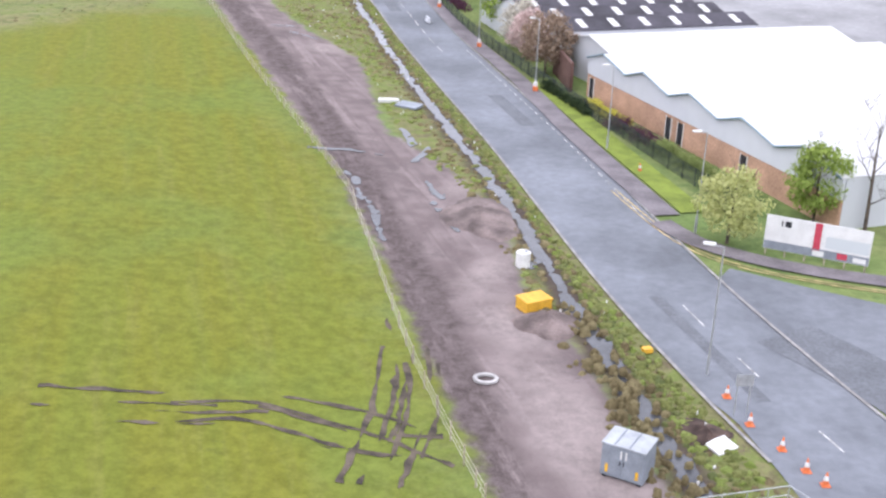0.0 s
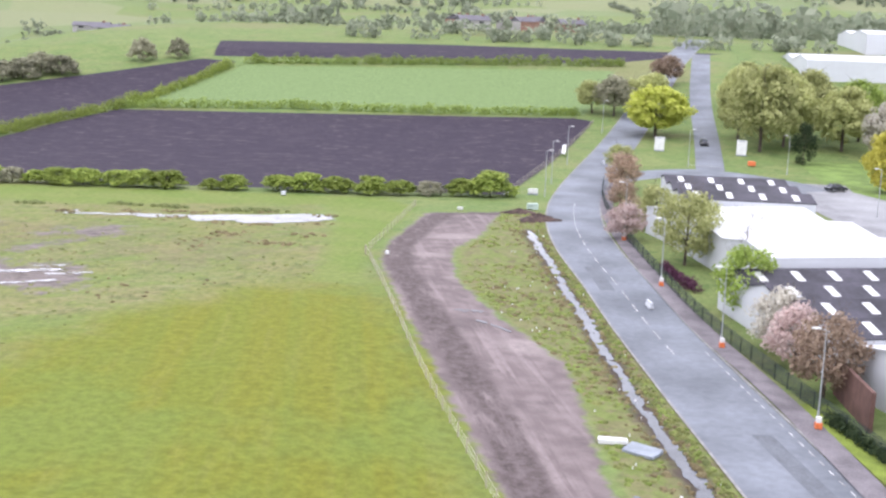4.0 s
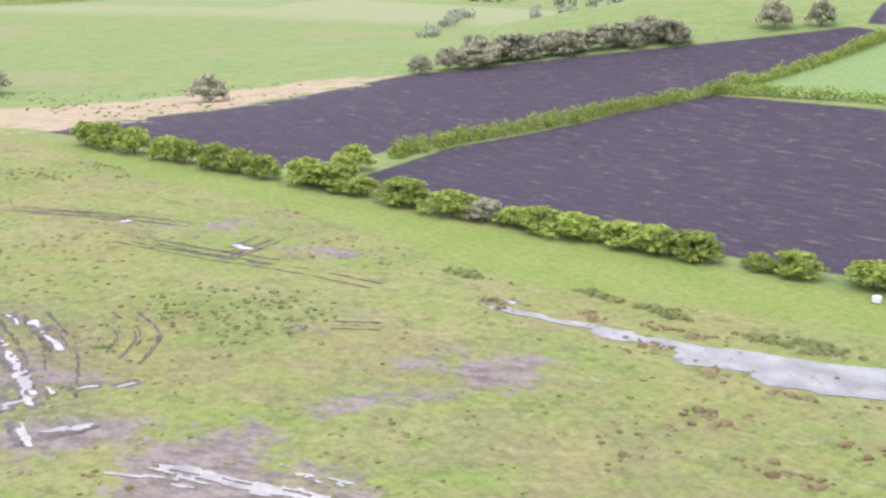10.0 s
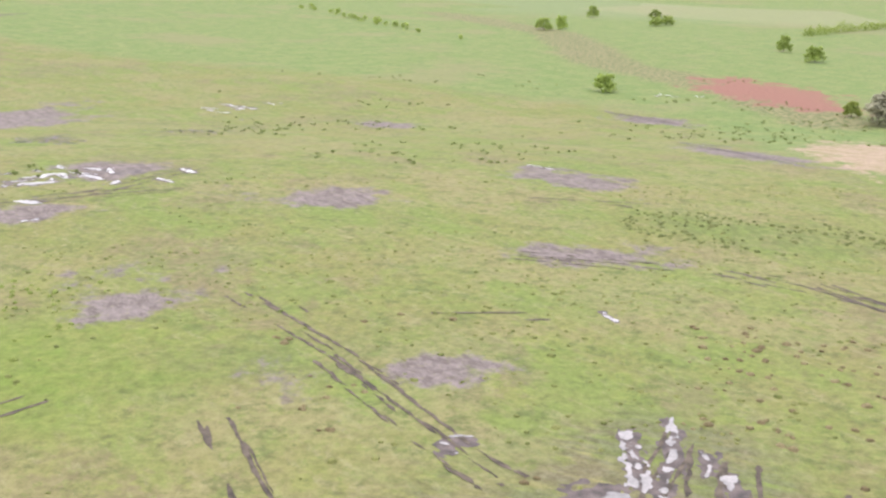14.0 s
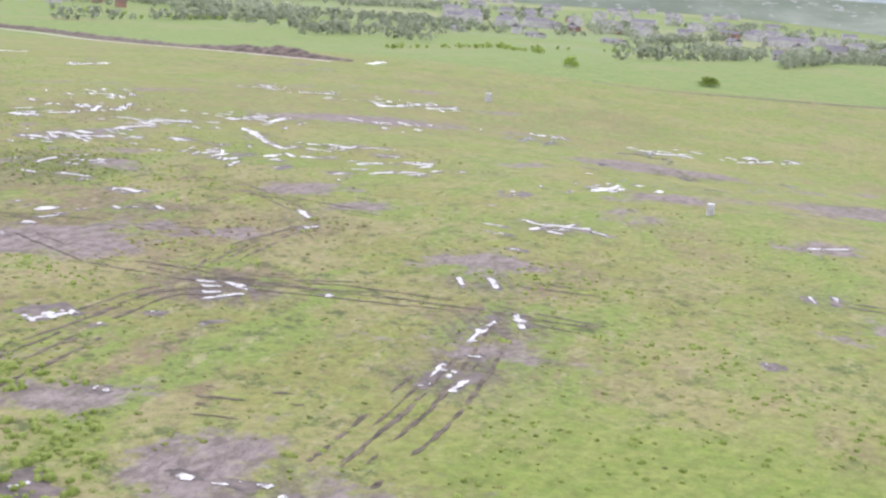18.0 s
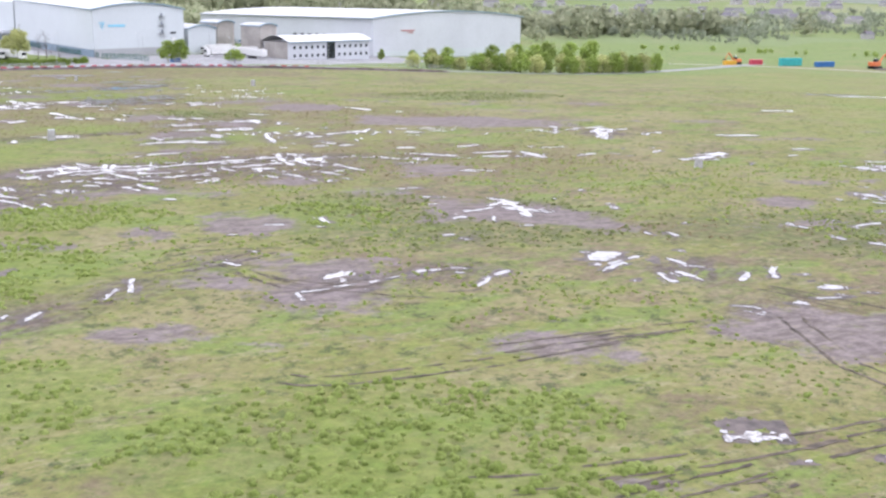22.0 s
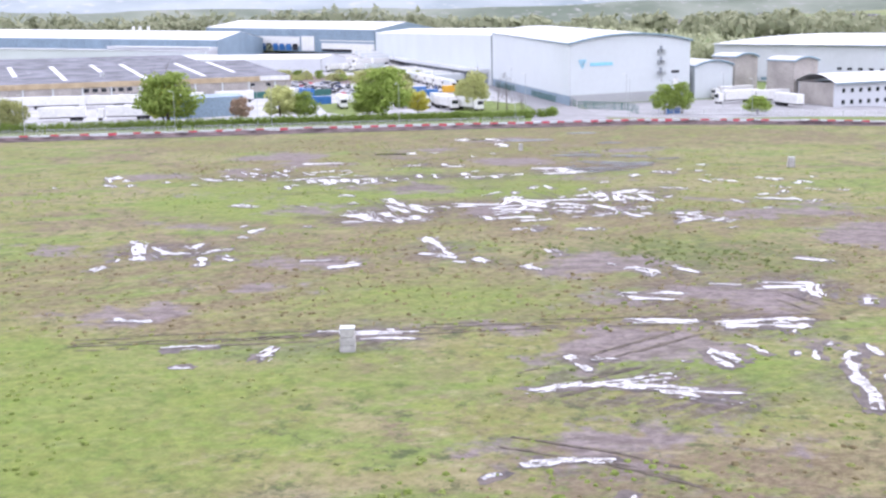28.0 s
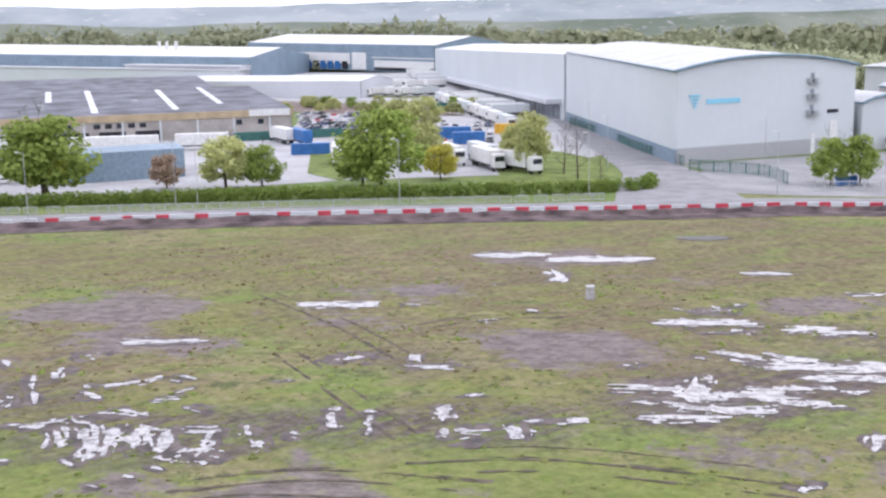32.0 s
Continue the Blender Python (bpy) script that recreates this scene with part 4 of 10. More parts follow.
    def ragged(name, k, top, lo=-1.5, hi=2.0):
        q = n.new("ShaderNodeAttribute")
        q.attribute_name = name
        return span(math_of("ADD", q.outputs["Fac"], math_of("MULTIPLY", wide, k)), lo, hi, 0, top)

    scuff = span(noise_of(0.25, 9, 0.8, (50, 0.5, 1.5)), 0.42, 0.56)
    rough = blend(math_of("MULTIPLY", ragged("brown", 0.8, 0.9, -5, 5), scuff), rough, blend(span(tiny, 0.4, 0.6), C["brown_a"], C["brown_b"]))
    rough = blend(math_of("MULTIPLY", ragged("olive", 0.8, 0.85, -4, 4), span(noise_of(0.4, 8, 0.8), 0.42, 0.56)), rough, C["olive"])
    rough = blend(math_of("MULTIPLY", ragged("damp", 0.12, 0.95, 0.6, 5), span(noise_of(0.5, 9, 0.8, (65, 0.35, 1.5)), 0.4, 0.56)), rough, blend(span(tiny, 0.4, 0.6), C["mire"], C["bare_b"]))
    rough = blend(ragged("lush", 1.6, 0.42, -8, 8), rough, blend(span(noise_of(0.06, 8, 0.72), 0.44, 0.58), C["lush_a"], C["lush_b"]))
    rough = blend(ragged("vivid", 1.1, 0.62, -5, 5), rough, blend(span(noise_of(0.5, 8, 0.75), 0.42, 0.6), C["vivid_a"], C["vivid_b"]))
    col = blend(ragged("rough", 2.0, 1.0, -8, 8), col, rough)
    col = blend(ragged("mown", 0.7, 0.95, -6, 6), col, mown)
    col = blend(ragged("strip", 0.2, 0.9, -1.5, 1.5), col, blend(span(mid, 0.4, 0.6), C["strip_a"], C["strip_b"]))
    col = blend(ragged("valley", 1.0, 0.8, -4, 4), col, blend(span(small, 0.4, 0.6), C["sand_b"], C["olive"]))
    col = blend(zone_mask("pasture", 0.6, 0.2), col, C["pasture"])
    col = blend(zone_mask("plough", 0.5, 0.25), col, soil)
    
    sandy = blend(span(noise_of(0.2, 8, 0.75), 0.46, 0.6), C["sand"], C["sand_b"])
    col = blend(ragged("sand", 2.2, 0.95), col, sandy)
    col = blend(ragged("redbank", 2.6, 0.9), col, C["red"])
    col = blend(zone_mask("verge", 0.8, 0.4), col, verge)
    at = n.new("ShaderNodeAttribute")
    at.attribute_name = "bare"
    edge = math_of("ADD", math_of("ADD", at.outputs["Fac"], wide), math_of("MULTIPLY", wob, 0.5))
    col = blend(span(edge, -1.2, 1.6, 0, 0.92), col, bare_c)
    mud = blend(ragged("stone", 0.16, 0.75, -1.0, 1.2), mud, C["stone"])
    mud = blend(math_of("MULTIPLY", ragged("churned", 0.06, 0.9, -0.6, 0.6), span(noise_of(0.5, 8, 0.75, (16, 1.5, 0.3)), 0.32, 0.5)), mud, blend(span(tiny, 0.35, 0.65), C["mire"], C["bare_b"]))
    col = blend(zone_mask("mud", 0.5, 0.5), col, mud)
    col = blend(zone_mask("ditch", 0.7, 0.4), col, C["peat"])
    fine = n.new("ShaderNodeHueSaturation")
    l.new(span(tiny, 0.33, 0.67, 0.78, 1.22), fine.inputs["Value"])
    l.new(col, fine.inputs["Color"])
    l.new(fine.outputs["Color"], b.inputs["Base Color"])
    bp = n.new("ShaderNodeBump")
    bp.inputs["Strength"].default_value, bp.inputs["Distance"].default_value = 0.35, 0.15
    l.new(tiny, bp.inputs["Height"])
    l.new(bp.outputs["Normal"], b.inputs["Normal"])
    return m


C = dict(vivid_a=(0.108, 0.158, 0.031), vivid_b=(0.148, 0.182, 0.045), brown_a=(0.115, 0.088, 0.055), brown_b=(0.15, 0.125, 0.075), olive=(0.085, 0.1, 0.042), mire=(0.075, 0.058, 0.055), strip_a=(0.125, 0.17, 0.04), strip_b=(0.145, 0.178, 0.05), hazed_field_a=(0.15, 0.185, 0.09), hazed_field_b=(0.2, 0.205, 0.115), lush_a=(0.138, 0.18, 0.05), lush_b=(0.18, 0.178, 0.07), grass_d=(0.17, 0.165, 0.08), grass_a=(0.12, 0.17, 0.055), grass_b=(0.155, 0.185, 0.068), grass_c=(0.095, 0.14, 0.048),
         rough_a=(0.148, 0.148, 0.054), rough_b=(0.185, 0.165, 0.085), rough_c=(0.125, 0.165, 0.045), rough_d=(0.14, 0.108, 0.075), rough_e=(0.155, 0.178, 0.05), tuft=(0.058, 0.072, 0.032), straw=(0.22, 0.2, 0.12),
         mown_a=(0.14, 0.147, 0.02), mown_b=(0.13, 0.148, 0.022), mown_c=(0.122, 0.16, 0.032), mown_d=(0.165, 0.165, 0.04),
         mud_a=(0.2, 0.164, 0.16), mud_b=(0.128, 0.102, 0.1), mud_c=(0.235, 0.195, 0.19), bare_a=(0.185, 0.155, 0.155), bare_b=(0.11, 0.09, 0.088),
         soil_a=(0.032, 0.026, 0.038), soil_b=(0.047, 0.038, 0.05), soil_c=(0.14, 0.112, 0.11), verge_a=(0.135, 0.165, 0.05), verge_b=(0.155, 0.15, 0.07), verge_c=(0.12, 0.1, 0.062),
         pasture=(0.135, 0.19, 0.075), sand=(0.29, 0.22, 0.16), sand_b=(0.21, 0.18, 0.1), red=(0.21, 0.1, 0.08), stone=(0.255, 0.215, 0.205), peat=(0.07, 0.055, 0.045))
ground_me.materials.append(ground_material())
tagged(new("ground", ground_me), "open field of rough grass, bare mud and ploughed soil", "ground", kind="structure")


def ribbon(name, line, width, material, lift=0.03, label="", category="", kind="structure", step=2.0, taper=0.0, shift=0.0, widths=None, parent=None):
    """A band that lies on the ground along a line."""
    p = smooth_line(line, step)
    d = np.gradient(p, axis=0)
    d /= np.linalg.norm(d, axis=1)[:, None] + 1e-9
    nrm = np.stack([-d[:, 1], d[:, 0]], 1)
    w = np.full(len(p), width) if widths is None else np.interp(np.linspace(0, 1, len(p)), np.linspace(0, 1, len(widths)), widths)
    cols = 4
    vs, fs = [], []
    for k in range(cols + 1):
        q = p + nrm * ((k / cols - 0.5) * w + shift)[:, None]
        vs.append(np.column_stack([q, land(q[:, 0], q[:, 1]) + lift]))
    vs = np.array(vs)
    m = len(p)
    for k in range(cols):
        for i in range(m - 1):
            fs.append((k * m + i, k * m + i + 1, (k + 1) * m + i + 1, (k + 1) * m + i))
    fs = [f[::-1] for f in fs]
    ob = mesh(name, vs.reshape(-1, 3).tolist(), fs, material, parent, label, True)
    return tagged(ob, "", category, "", kind)


ROAD = [(27, 20), (21.5, 52), (19, 60), (15, 75), (8.5, 105), (2.5, 130), (-6, 165), (-12, 188), (-15.2, 210), (-16.3, 235), (-15, 270), (-9.5, 330), (-4, 380), (4, 440), (14, 520)]
ribbon("road", ROAD, 8.4, M["asphalt"], 0.05, "worn grey asphalt road with patched surface", "road")
ribbon("road_branch", [(8.5, 281), (9, 300), (9.5, 328), (9.5, 366), (10, 396), (12, 450)], 6.0, M["asphalt"], 0.07, "pale grey asphalt side road", "road")
ribbon("estate_street", [(-12, 262), (-2, 273), (8, 277), (22, 268), (34, 246), (52, 226), (90, 205)], 8.5, M["asphalt"], 0.06, "asphalt street into an industrial estate", "road")
ribbon("side_street", [(17, 70), (30, 63), (60, 52), (130, 30)], 15, M["asphalt"], 0.04, "wide asphalt junction mouth", "road")


# ---- water, ruts and tufts on the field ----
def lattice(x, y, seed):
    """Smooth random values between 0 and 1 over the plane, one cell a unit."""
    ix, iy = np.floor(x).astype(np.int64), np.floor(y).astype(np.int64)
    u, v = x - ix, y - iy
    u, v = u * u * (3 - 2 * u), v * v * (3 - 2 * v)

    def at(i, j):
        h = (i * 374761393 + j * 668265263 + seed * 974634777) & 0xFFFFFFFF
        h = ((h ^ (h >> 13)) * 1274126177) & 0xFFFFFFFF
        return ((h ^ (h >> 16)) & 0xFFFF) / 65535.0
    return (at(ix, iy) * (1 - u) + at(ix + 1, iy) * u) * (1 - v) + (at(ix, iy + 1) * (1 - u) + at(ix + 1, iy + 1) * u) * v


def pooled(items, cell, grow=0.0, seed=1, frayed=1.0):
    """Depth of shallow pools over a grid: each streak broken along the way that wheels pressed it."""
    q = np.array(items, float)
    reach = np.hypot(q[:, 2], q[:, 3]) + q[:, 4] + grow + 2
    x0, y0 = np.floor((q[:, 0] - reach).min()), np.floor((q[:, 1] - reach).min())
    nx_, ny_ = int(((q[:, 0] + reach).max() - x0) / cell) + 2, int(((q[:, 1] + reach).max() - y0) / cell) + 2
    depth = np.full((ny_, nx_), -9.0, np.float32)
    for k, (cx, cy, ux, uy, w) in enumerate(q):
        L = max(math.hypot(ux, uy), 0.3)
        ex, ey = (ux / L, uy / L) if math.hypot(ux, uy) > 0.05 else (1.0, 0.0)
        r = L + w + grow + 1.5
        i0, i1 = max(0, int((cx - r - x0) / cell)), min(nx_, int((cx + r - x0) / cell) + 1)
        j0, j1 = max(0, int((cy - r - y0) / cell)), min(ny_, int((cy + r - y0) / cell) + 1)
        gx, gy = np.meshgrid(x0 + np.arange(i0, i1) * cell, y0 + np.arange(j0, j1) * cell)
        a, s_ = (gx - cx) * ex + (gy - cy) * ey, (gy - cy) * ex - (gx - cx) * ey
        s_ = s_ + 0.5 * (lattice(a / 3.0, s_ * 0 + k, seed + 5) - 0.5)
        d = np.hypot(np.maximum(np.abs(a) - L, 0), s_)
        streak = lattice(a / 1.8 + 31 * k, s_ / 0.32, seed) - 0.5
        ragged_ = 0.6 * lattice(gx / 0.5, gy / 0.5, seed + 1) + 0.4 * lattice(gx / 0.24, gy / 0.24, seed + 2) - 0.5
        v = w * (0.95 - 0.57 * frayed) + grow - d * (1.08 - 0.28 * frayed) + frayed * (streak * min(1.7, 1.5 * w + 0.1 + grow) + ragged_ * (0.5 + 0.35 * min(w, 1.2) + 0.5 * grow))
        depth[j0:j1, i0:i1] = np.maximum(depth[j0:j1, i0:i1], v)
    return x0, y0, depth


def shore_mesh(name, x0, y0, cell, depth, material, lift):
    """The part of the grid where depth is positive, cut along its shoreline."""
    wet = depth > 0
    code = wet[:-1, :-1] * 1 + wet[:-1, 1:] * 2 + wet[1:, 1:] * 4 + wet[1:, :-1] * 8
    corner = ((0, 0), (0, 1), (1, 1), (1, 0))
    pts, starts, count = [], [], 0
    for kind in range(1, 16):
        jj, ii_ = np.nonzero(code == kind)
        if not len(jj):
            continue
        ring = []
        for k in range(4):
            m_ = (k + 1) % 4
            (aj, ai), (bj, bi) = corner[k], corner[m_]
            if kind >> k & 1:
                ring.append(np.stack([ii_ + ai, jj + aj], 1).astype(float))
            if (kind >> k & 1) != (kind >> m_ & 1):
                da, db = depth[jj + aj, ii_ + ai].astype(float), depth[jj + bj, ii_ + bi].astype(float)
                f = np.clip(da / (da - db), 0.05, 0.95)
                ring.append(np.stack([ii_ + ai + (bi - ai) * f, jj + aj + (bj - aj) * f], 1))
        ring = np.stack(ring, 1)
        pts.append(ring.reshape(-1, 2))
        starts.append(count + np.arange(len(jj)) * ring.shape[1])
        count += len(jj) * ring.shape[1]
    g = np.concatenate(pts)
    x, y = x0 + g[:, 0] * cell, y0 + g[:, 1] * cell
    me = bpy.data.meshes.new(name)
    me.vertices.add(count)
    me.vertices.foreach_set("co", np.column_stack([x, y, land(x, y) + lift]).astype(np.float32).ravel())
    me.loops.add(count)
    me.loops.foreach_set("vertex_index", np.arange(count, dtype=np.int32))
    starts = np.concatenate(starts).astype(np.int32)
    me.polygons.add(len(starts))
    me.polygons.foreach_set("loop_start", starts)
    me.update()
    me.validate()
    me.materials.append(material)
    return new(name, me)


def pools(name, items, material, label, lift=0.04, category="puddle", seed=1, cell=0.13, frayed=1.0):
    x0, y0, depth = pooled(items, cell, 0, seed, frayed)
    ob = shore_mesh(name, x0, y0, cell, depth, material, lift)
    return tagged(ob, label, category, kind="stuff")


M["pale_water"] = mat("pale_muddy_water", (0.2, 0.185, 0.18), 0.1, spec=0.6, var=0.2, scale=0.4)
M["wet_mud"] = mat("wet_mud", (0.085, 0.066, 0.06), 0.7, var=0.3, scale=0.8, bump=0.6, bscale=4, spec=0.4)
M["rut_mud"] = mat("dark_rut_mud", (0.085, 0.068, 0.05), 0.85, var=0.3, scale=0.9, bump=0.6, bscale=3)
WATER = [(cx, cy, ux, uy, w * (1.0 + 0.25 * float(ramp(-40, -150, cy)) - 0.5 * float(ramp(-40, 10, cy)))) for cx, cy, ux, uy, w in WET + WET_LAST]
rg = np.random.default_rng(11)
PUDDLED_WEST = [(-154, -65), (-170, -72), (-153, -38), (-172, -51), (-195, -55), (-260, -96), (-272, -95), (-227, -50), (-269, -46), (-286, -28), (-252, 6), (-208, 24), (-184, 5), (-189, -15), (-164, -15), (-174, 45), (-317, -19), (-255, 42), (-241, -117), (-183, -95), (-234, 76), (-329, 90), (-266, 94), (-191, 88), (-249, 12), (-276, -19), (-195, 97)]
PUDDLED_EAST = [(-59, -65), (-84, -68), (-100, -75), (-116, -111), (-128, -75), (-96, -25), (-113, 6), (-138, -16), (-107, -110), (-32, -52), (-28, -47), (2, -158), (-43, -95), (-76, -105), (-64, -99), (-6, -154), (-22, -155), (25, -110), (-23, -191), (-29, -174), (-9, -168), (62, -171), (44, -176), (78, -160), (7, -198), (3, -206), (43, -170), (2, -151)]
for cx, cy in PUDDLED_WEST + PUDDLED_EAST:
    lean = rg.uniform(0, 3.14)
    for k in range(9 if cx < -140 else 6):
        a_, ln_ = lean + rg.normal(0, 0.35), rg.uniform(0.4, 2.2)
        WATER.append((cx + rg.normal(0, 4.5), cy + rg.normal(0, 3.5), math.cos(a_) * ln_, math.sin(a_) * ln_, rg.uniform(0.25, 0.7)))
for _ in range(520):
    k = WATER[int(rg.integers(0, len(WATER)))]
    WATER.append((k[0] + rg.normal(0, 7), k[1] + rg.normal(0, 5), k[2] * rg.uniform(0.1, 0.5), k[3] * rg.uniform(0.1, 0.5), rg.uniform(0.15, 0.4)))
for lo, hi, mt, lb in ((-999, -175, "water", "bright shallow rainwater lying on trampled grass"), (-175, -100, "water", "bright rainwater standing in ruts and hollows"), (-100, -30, "water", "bright rainwater in crossing wheel ruts"), (-30, 120, "water", "bright rainwater standing in ruts and hollows"), (120, 999, "pale_water", "grey rainwater lying in wheel ruts")):
    pools("puddles", [c for c in WATER if lo < c[1] <= hi], M[mt], lb, 0.045 + 0.004 * (int(hi) % 3), seed=int(abs(hi)) % 50)
for lo, hi in ((-999, -100), (-100, 20), (20, 999)):
    g0, g1, mire = pooled([c for c in WATER if lo < c[1] <= hi] + ([(-326, 191, 14, 8, 0.6), (-247, 192, 26, 4, 0.5)] if hi > 900 else []), 0.3, 0.3, 12)
    tagged(shore_mesh("wet_mud", g0, g1, 0.3, mire, M["wet_mud"], 0.012 + 0.004 * (int(hi) % 3)), "dark churned mud round the pools", "mud", kind="stuff")


def ruts(name, lines, seed):
    """Broken pairs of wheel marks, most lines driven more than once."""
    rg = np.random.default_rng(seed)
    vs, fs, o = [], [], 0
    for line in lines:
        full = smooth_line(line, 0.7)
        for turn in range(1 + int(rg.random() < 0.85)):
            shift, a, b = (0.0, 0, len(full)) if turn == 0 else (rg.normal(0, 1.2), int(rg.uniform(0, 0.5) * len(full)), int(rg.uniform(0.6, 1) * len(full)))
            p = full[a:b]
            if len(p) < 5:
                continue
            d = np.gradient(p, axis=0)
            d /= np.linalg.norm(d, axis=1)[:, None] + 1e-9
            nr = np.stack([-d[:, 1], d[:, 0]], 1)
            for off in (-0.95, 0.95):
                q = p + nr * (off + shift) + rg.normal(0, 0.05, p.shape)
                w = np.abs(rg.normal(0.15 if turn == 0 else 0.09, 0.05, len(p)))
                w *= np.convolve(rg.random(len(p) + 6), np.ones(7) / 7, "valid") > (0.45 if turn == 0 else 0.52)
                e = np.stack([q + nr * w[:, None], q - nr * w[:, None]], 1).reshape(-1, 2)
                vs.append(np.column_stack([e, land(e[:, 0], e[:, 1]) + 0.026 + 0.0012 * (len(vs) % 11)]))
                i = np.nonzero((w[:-1] > 0.02) | (w[1:] > 0.02))[0] * 2 + o
                fs.append(np.stack([i, i + 1, i + 3, i + 2], 1))
                o += len(e)
    me = bpy.data.meshes.new(name)
    me.from_pydata(np.concatenate(vs).tolist(), [], np.concatenate(fs).tolist())
    me.materials.append(M["rut_mud"])
    return tagged(new(name, me), "dark wheel ruts pressed into soft grass", "wheel rut", kind="stuff")


ruts("wheel_ruts", RUTS, 4)


def leaf_material(name, a, b, rough=0.85):
    m = bpy.data.materials.new(name)
    m.use_nodes = True
    n, l = m.node_tree.nodes, m.node_tree.links
    bs = n["Principled BSDF"]
    bs.inputs["Roughness"].default_value, bs.inputs["Specular IOR Level"].default_value = rough, 0.15
    g, o = n.new("ShaderNodeNewGeometry"), n.new("ShaderNodeObjectInfo")
    mx = n.new("ShaderNodeMix")
    mx.data_type = "RGBA"
    mx.inputs["A"].default_value, mx.inputs["B"].default_value = (*a, 1), (*b, 1)
    l.new(g.outputs["Random Per Island"], mx.inputs["Factor"])
    h = n.new("ShaderNodeHueSaturation")
    mr = n.new("ShaderNodeMapRange")
    mr.inputs["To Min"].default_value, mr.inputs["To Max"].default_value = 0.95, 1.45
    l.new(o.outputs["Random"], mr.inputs["Value"])
    l.new(mr.outputs["Result"], h.inputs["Value"])
    l.new(mx.outputs["Result"], h.inputs["Color"])
    l.new(h.outputs["Color"], bs.inputs["Base Color"])
    tr, ms = n.new("ShaderNodeBsdfTranslucent"), n.new("ShaderNodeMixShader")
    ms.inputs["Fac"].default_value = 0.4
    l.new(h.outputs["Color"], tr.inputs["Color"])
    l.new(bs.outputs[0], ms.inputs[1])
    l.new(tr.outputs[0], ms.inputs[2])
    l.new(ms.outputs[0], n["Material Output"].inputs["Surface"])
    return m


def npmesh(name, v, f, material, parent=None, label=""):
    """A mesh from arrays of corners and of quads or triangles."""
    me = bpy.data.meshes.new(name)
    k = f.shape[1]
    me.vertices.add(len(v))
    me.vertices.foreach_set("co", np.ascontiguousarray(v, np.float32).ravel())
    me.loops.add(f.size)
    me.loops.foreach_set("vertex_index", f.ravel().astype(np.int32))
    me.polygons.add(len(f))
    me.polygons.foreach_set("loop_start", np.arange(0, f.size, k).astype(np.int32))
    me.update()
    me.validate()
    for mm in material if isinstance(material, (list, tuple)) else [material]:
        me.materials.append(mm)
    ob = new(name, me)
    if parent is not None:
        ob.parent = parent
    return tagged(ob, label)


def leaves(rg, centres, n, size, flat=0.75):
    """Small leaf sprays over lumps (x, y, z, r), thick at the skin of each lump; arrays of corners and quads."""
    c = np.array(centres, float)
    wt = c[:, 3] ** 2
    pick = rg.choice(len(c), n, p=wt / wt.sum())
    d = rg.normal(size=(n, 3))
    d /= np.linalg.norm(d, axis=1)[:, None]
    rr = c[pick, 3] * rg.uniform(0.55, 1.08, n)
    p = c[pick, :3] + d * rr[:, None] * np.array([1, 1, flat])
    nn = d + rg.normal(0, 0.55, (n, 3)) + np.array([0, 0, 0.35])
    nn /= np.linalg.norm(nn, axis=1)[:, None]
    t = np.cross(nn, rg.normal(size=(n, 3)))
    t /= np.linalg.norm(t, axis=1)[:, None] + 1e-9
    b = np.cross(nn, t)
    s = size * rg.uniform(0.5, 1.3, n)[:, None]
    k = rg.uniform(0.5, 1.0, n)[:, None]
    v = np.stack([p - t * s, p + b * s * k * 0.8, p + t * s, p - b * s * k], 1).reshape(-1, 3)
    return v, np.arange(4 * n).reshape(-1, 4)


LEAF = dict(hawthorn=leaf_material("hawthorn_leaf", (0.14, 0.19, 0.038), (0.27, 0.32, 0.075)),
            green=leaf_material("green_leaf", (0.15, 0.21, 0.045), (0.27, 0.34, 0.085)),
            lime=leaf_material("fresh_lime_leaf", (0.34, 0.38, 0.06), (0.48, 0.5, 0.12)),
            olive=leaf_material("opening_olive_leaf", (0.27, 0.29, 0.11), (0.41, 0.42, 0.19)),
            grey=leaf_material("grey_willow_twigs", (0.2, 0.2, 0.135), (0.31, 0.3, 0.21)),
            brown=leaf_material("brown_bud_twigs", (0.2, 0.14, 0.1), (0.34, 0.26, 0.19)),
            pink=leaf_material("pink_blossom", (0.36, 0.27, 0.25), (0.5, 0.41, 0.38)),
            white=leaf_material("white_blossom", (0.38, 0.35, 0.29), (0.52, 0.5, 0.43)),
            gold=leaf_material("golden_leaf", (0.34, 0.31, 0.05), (0.46, 0.43, 0.09)),
            purple=leaf_material("purple_shrub_leaf", (0.06, 0.025, 0.045), (0.12, 0.05, 0.08)),
            conifer=leaf_material("dark_conifer", (0.02, 0.035, 0.018), (0.05, 0.07, 0.03)),
            box=leaf_material("clipped_hedge_leaf", (0.09, 0.14, 0.025), (0.19, 0.25, 0.06)),
            # far woods: leaf colour paled towards grey, standing in for haze
            hazed=leaf_material("hazed_wood_leaf", (0.2, 0.22, 0.135), (0.31, 0.32, 0.21)),
            haze_wood=leaf_material("far_haze_leaf", (0.15, 0.175, 0.12), (0.24, 0.26, 0.19)),
            rush=leaf_material("bright_rush", (0.15, 0.215, 0.05), (0.22, 0.29, 0.08)),
            dry=leaf_material("brown_dock", (0.16, 0.115, 0.06), (0.28, 0.2, 0.11)),
            moss=leaf_material("dark_tussock", (0.13, 0.165, 0.055), (0.2, 0.24, 0.085)))


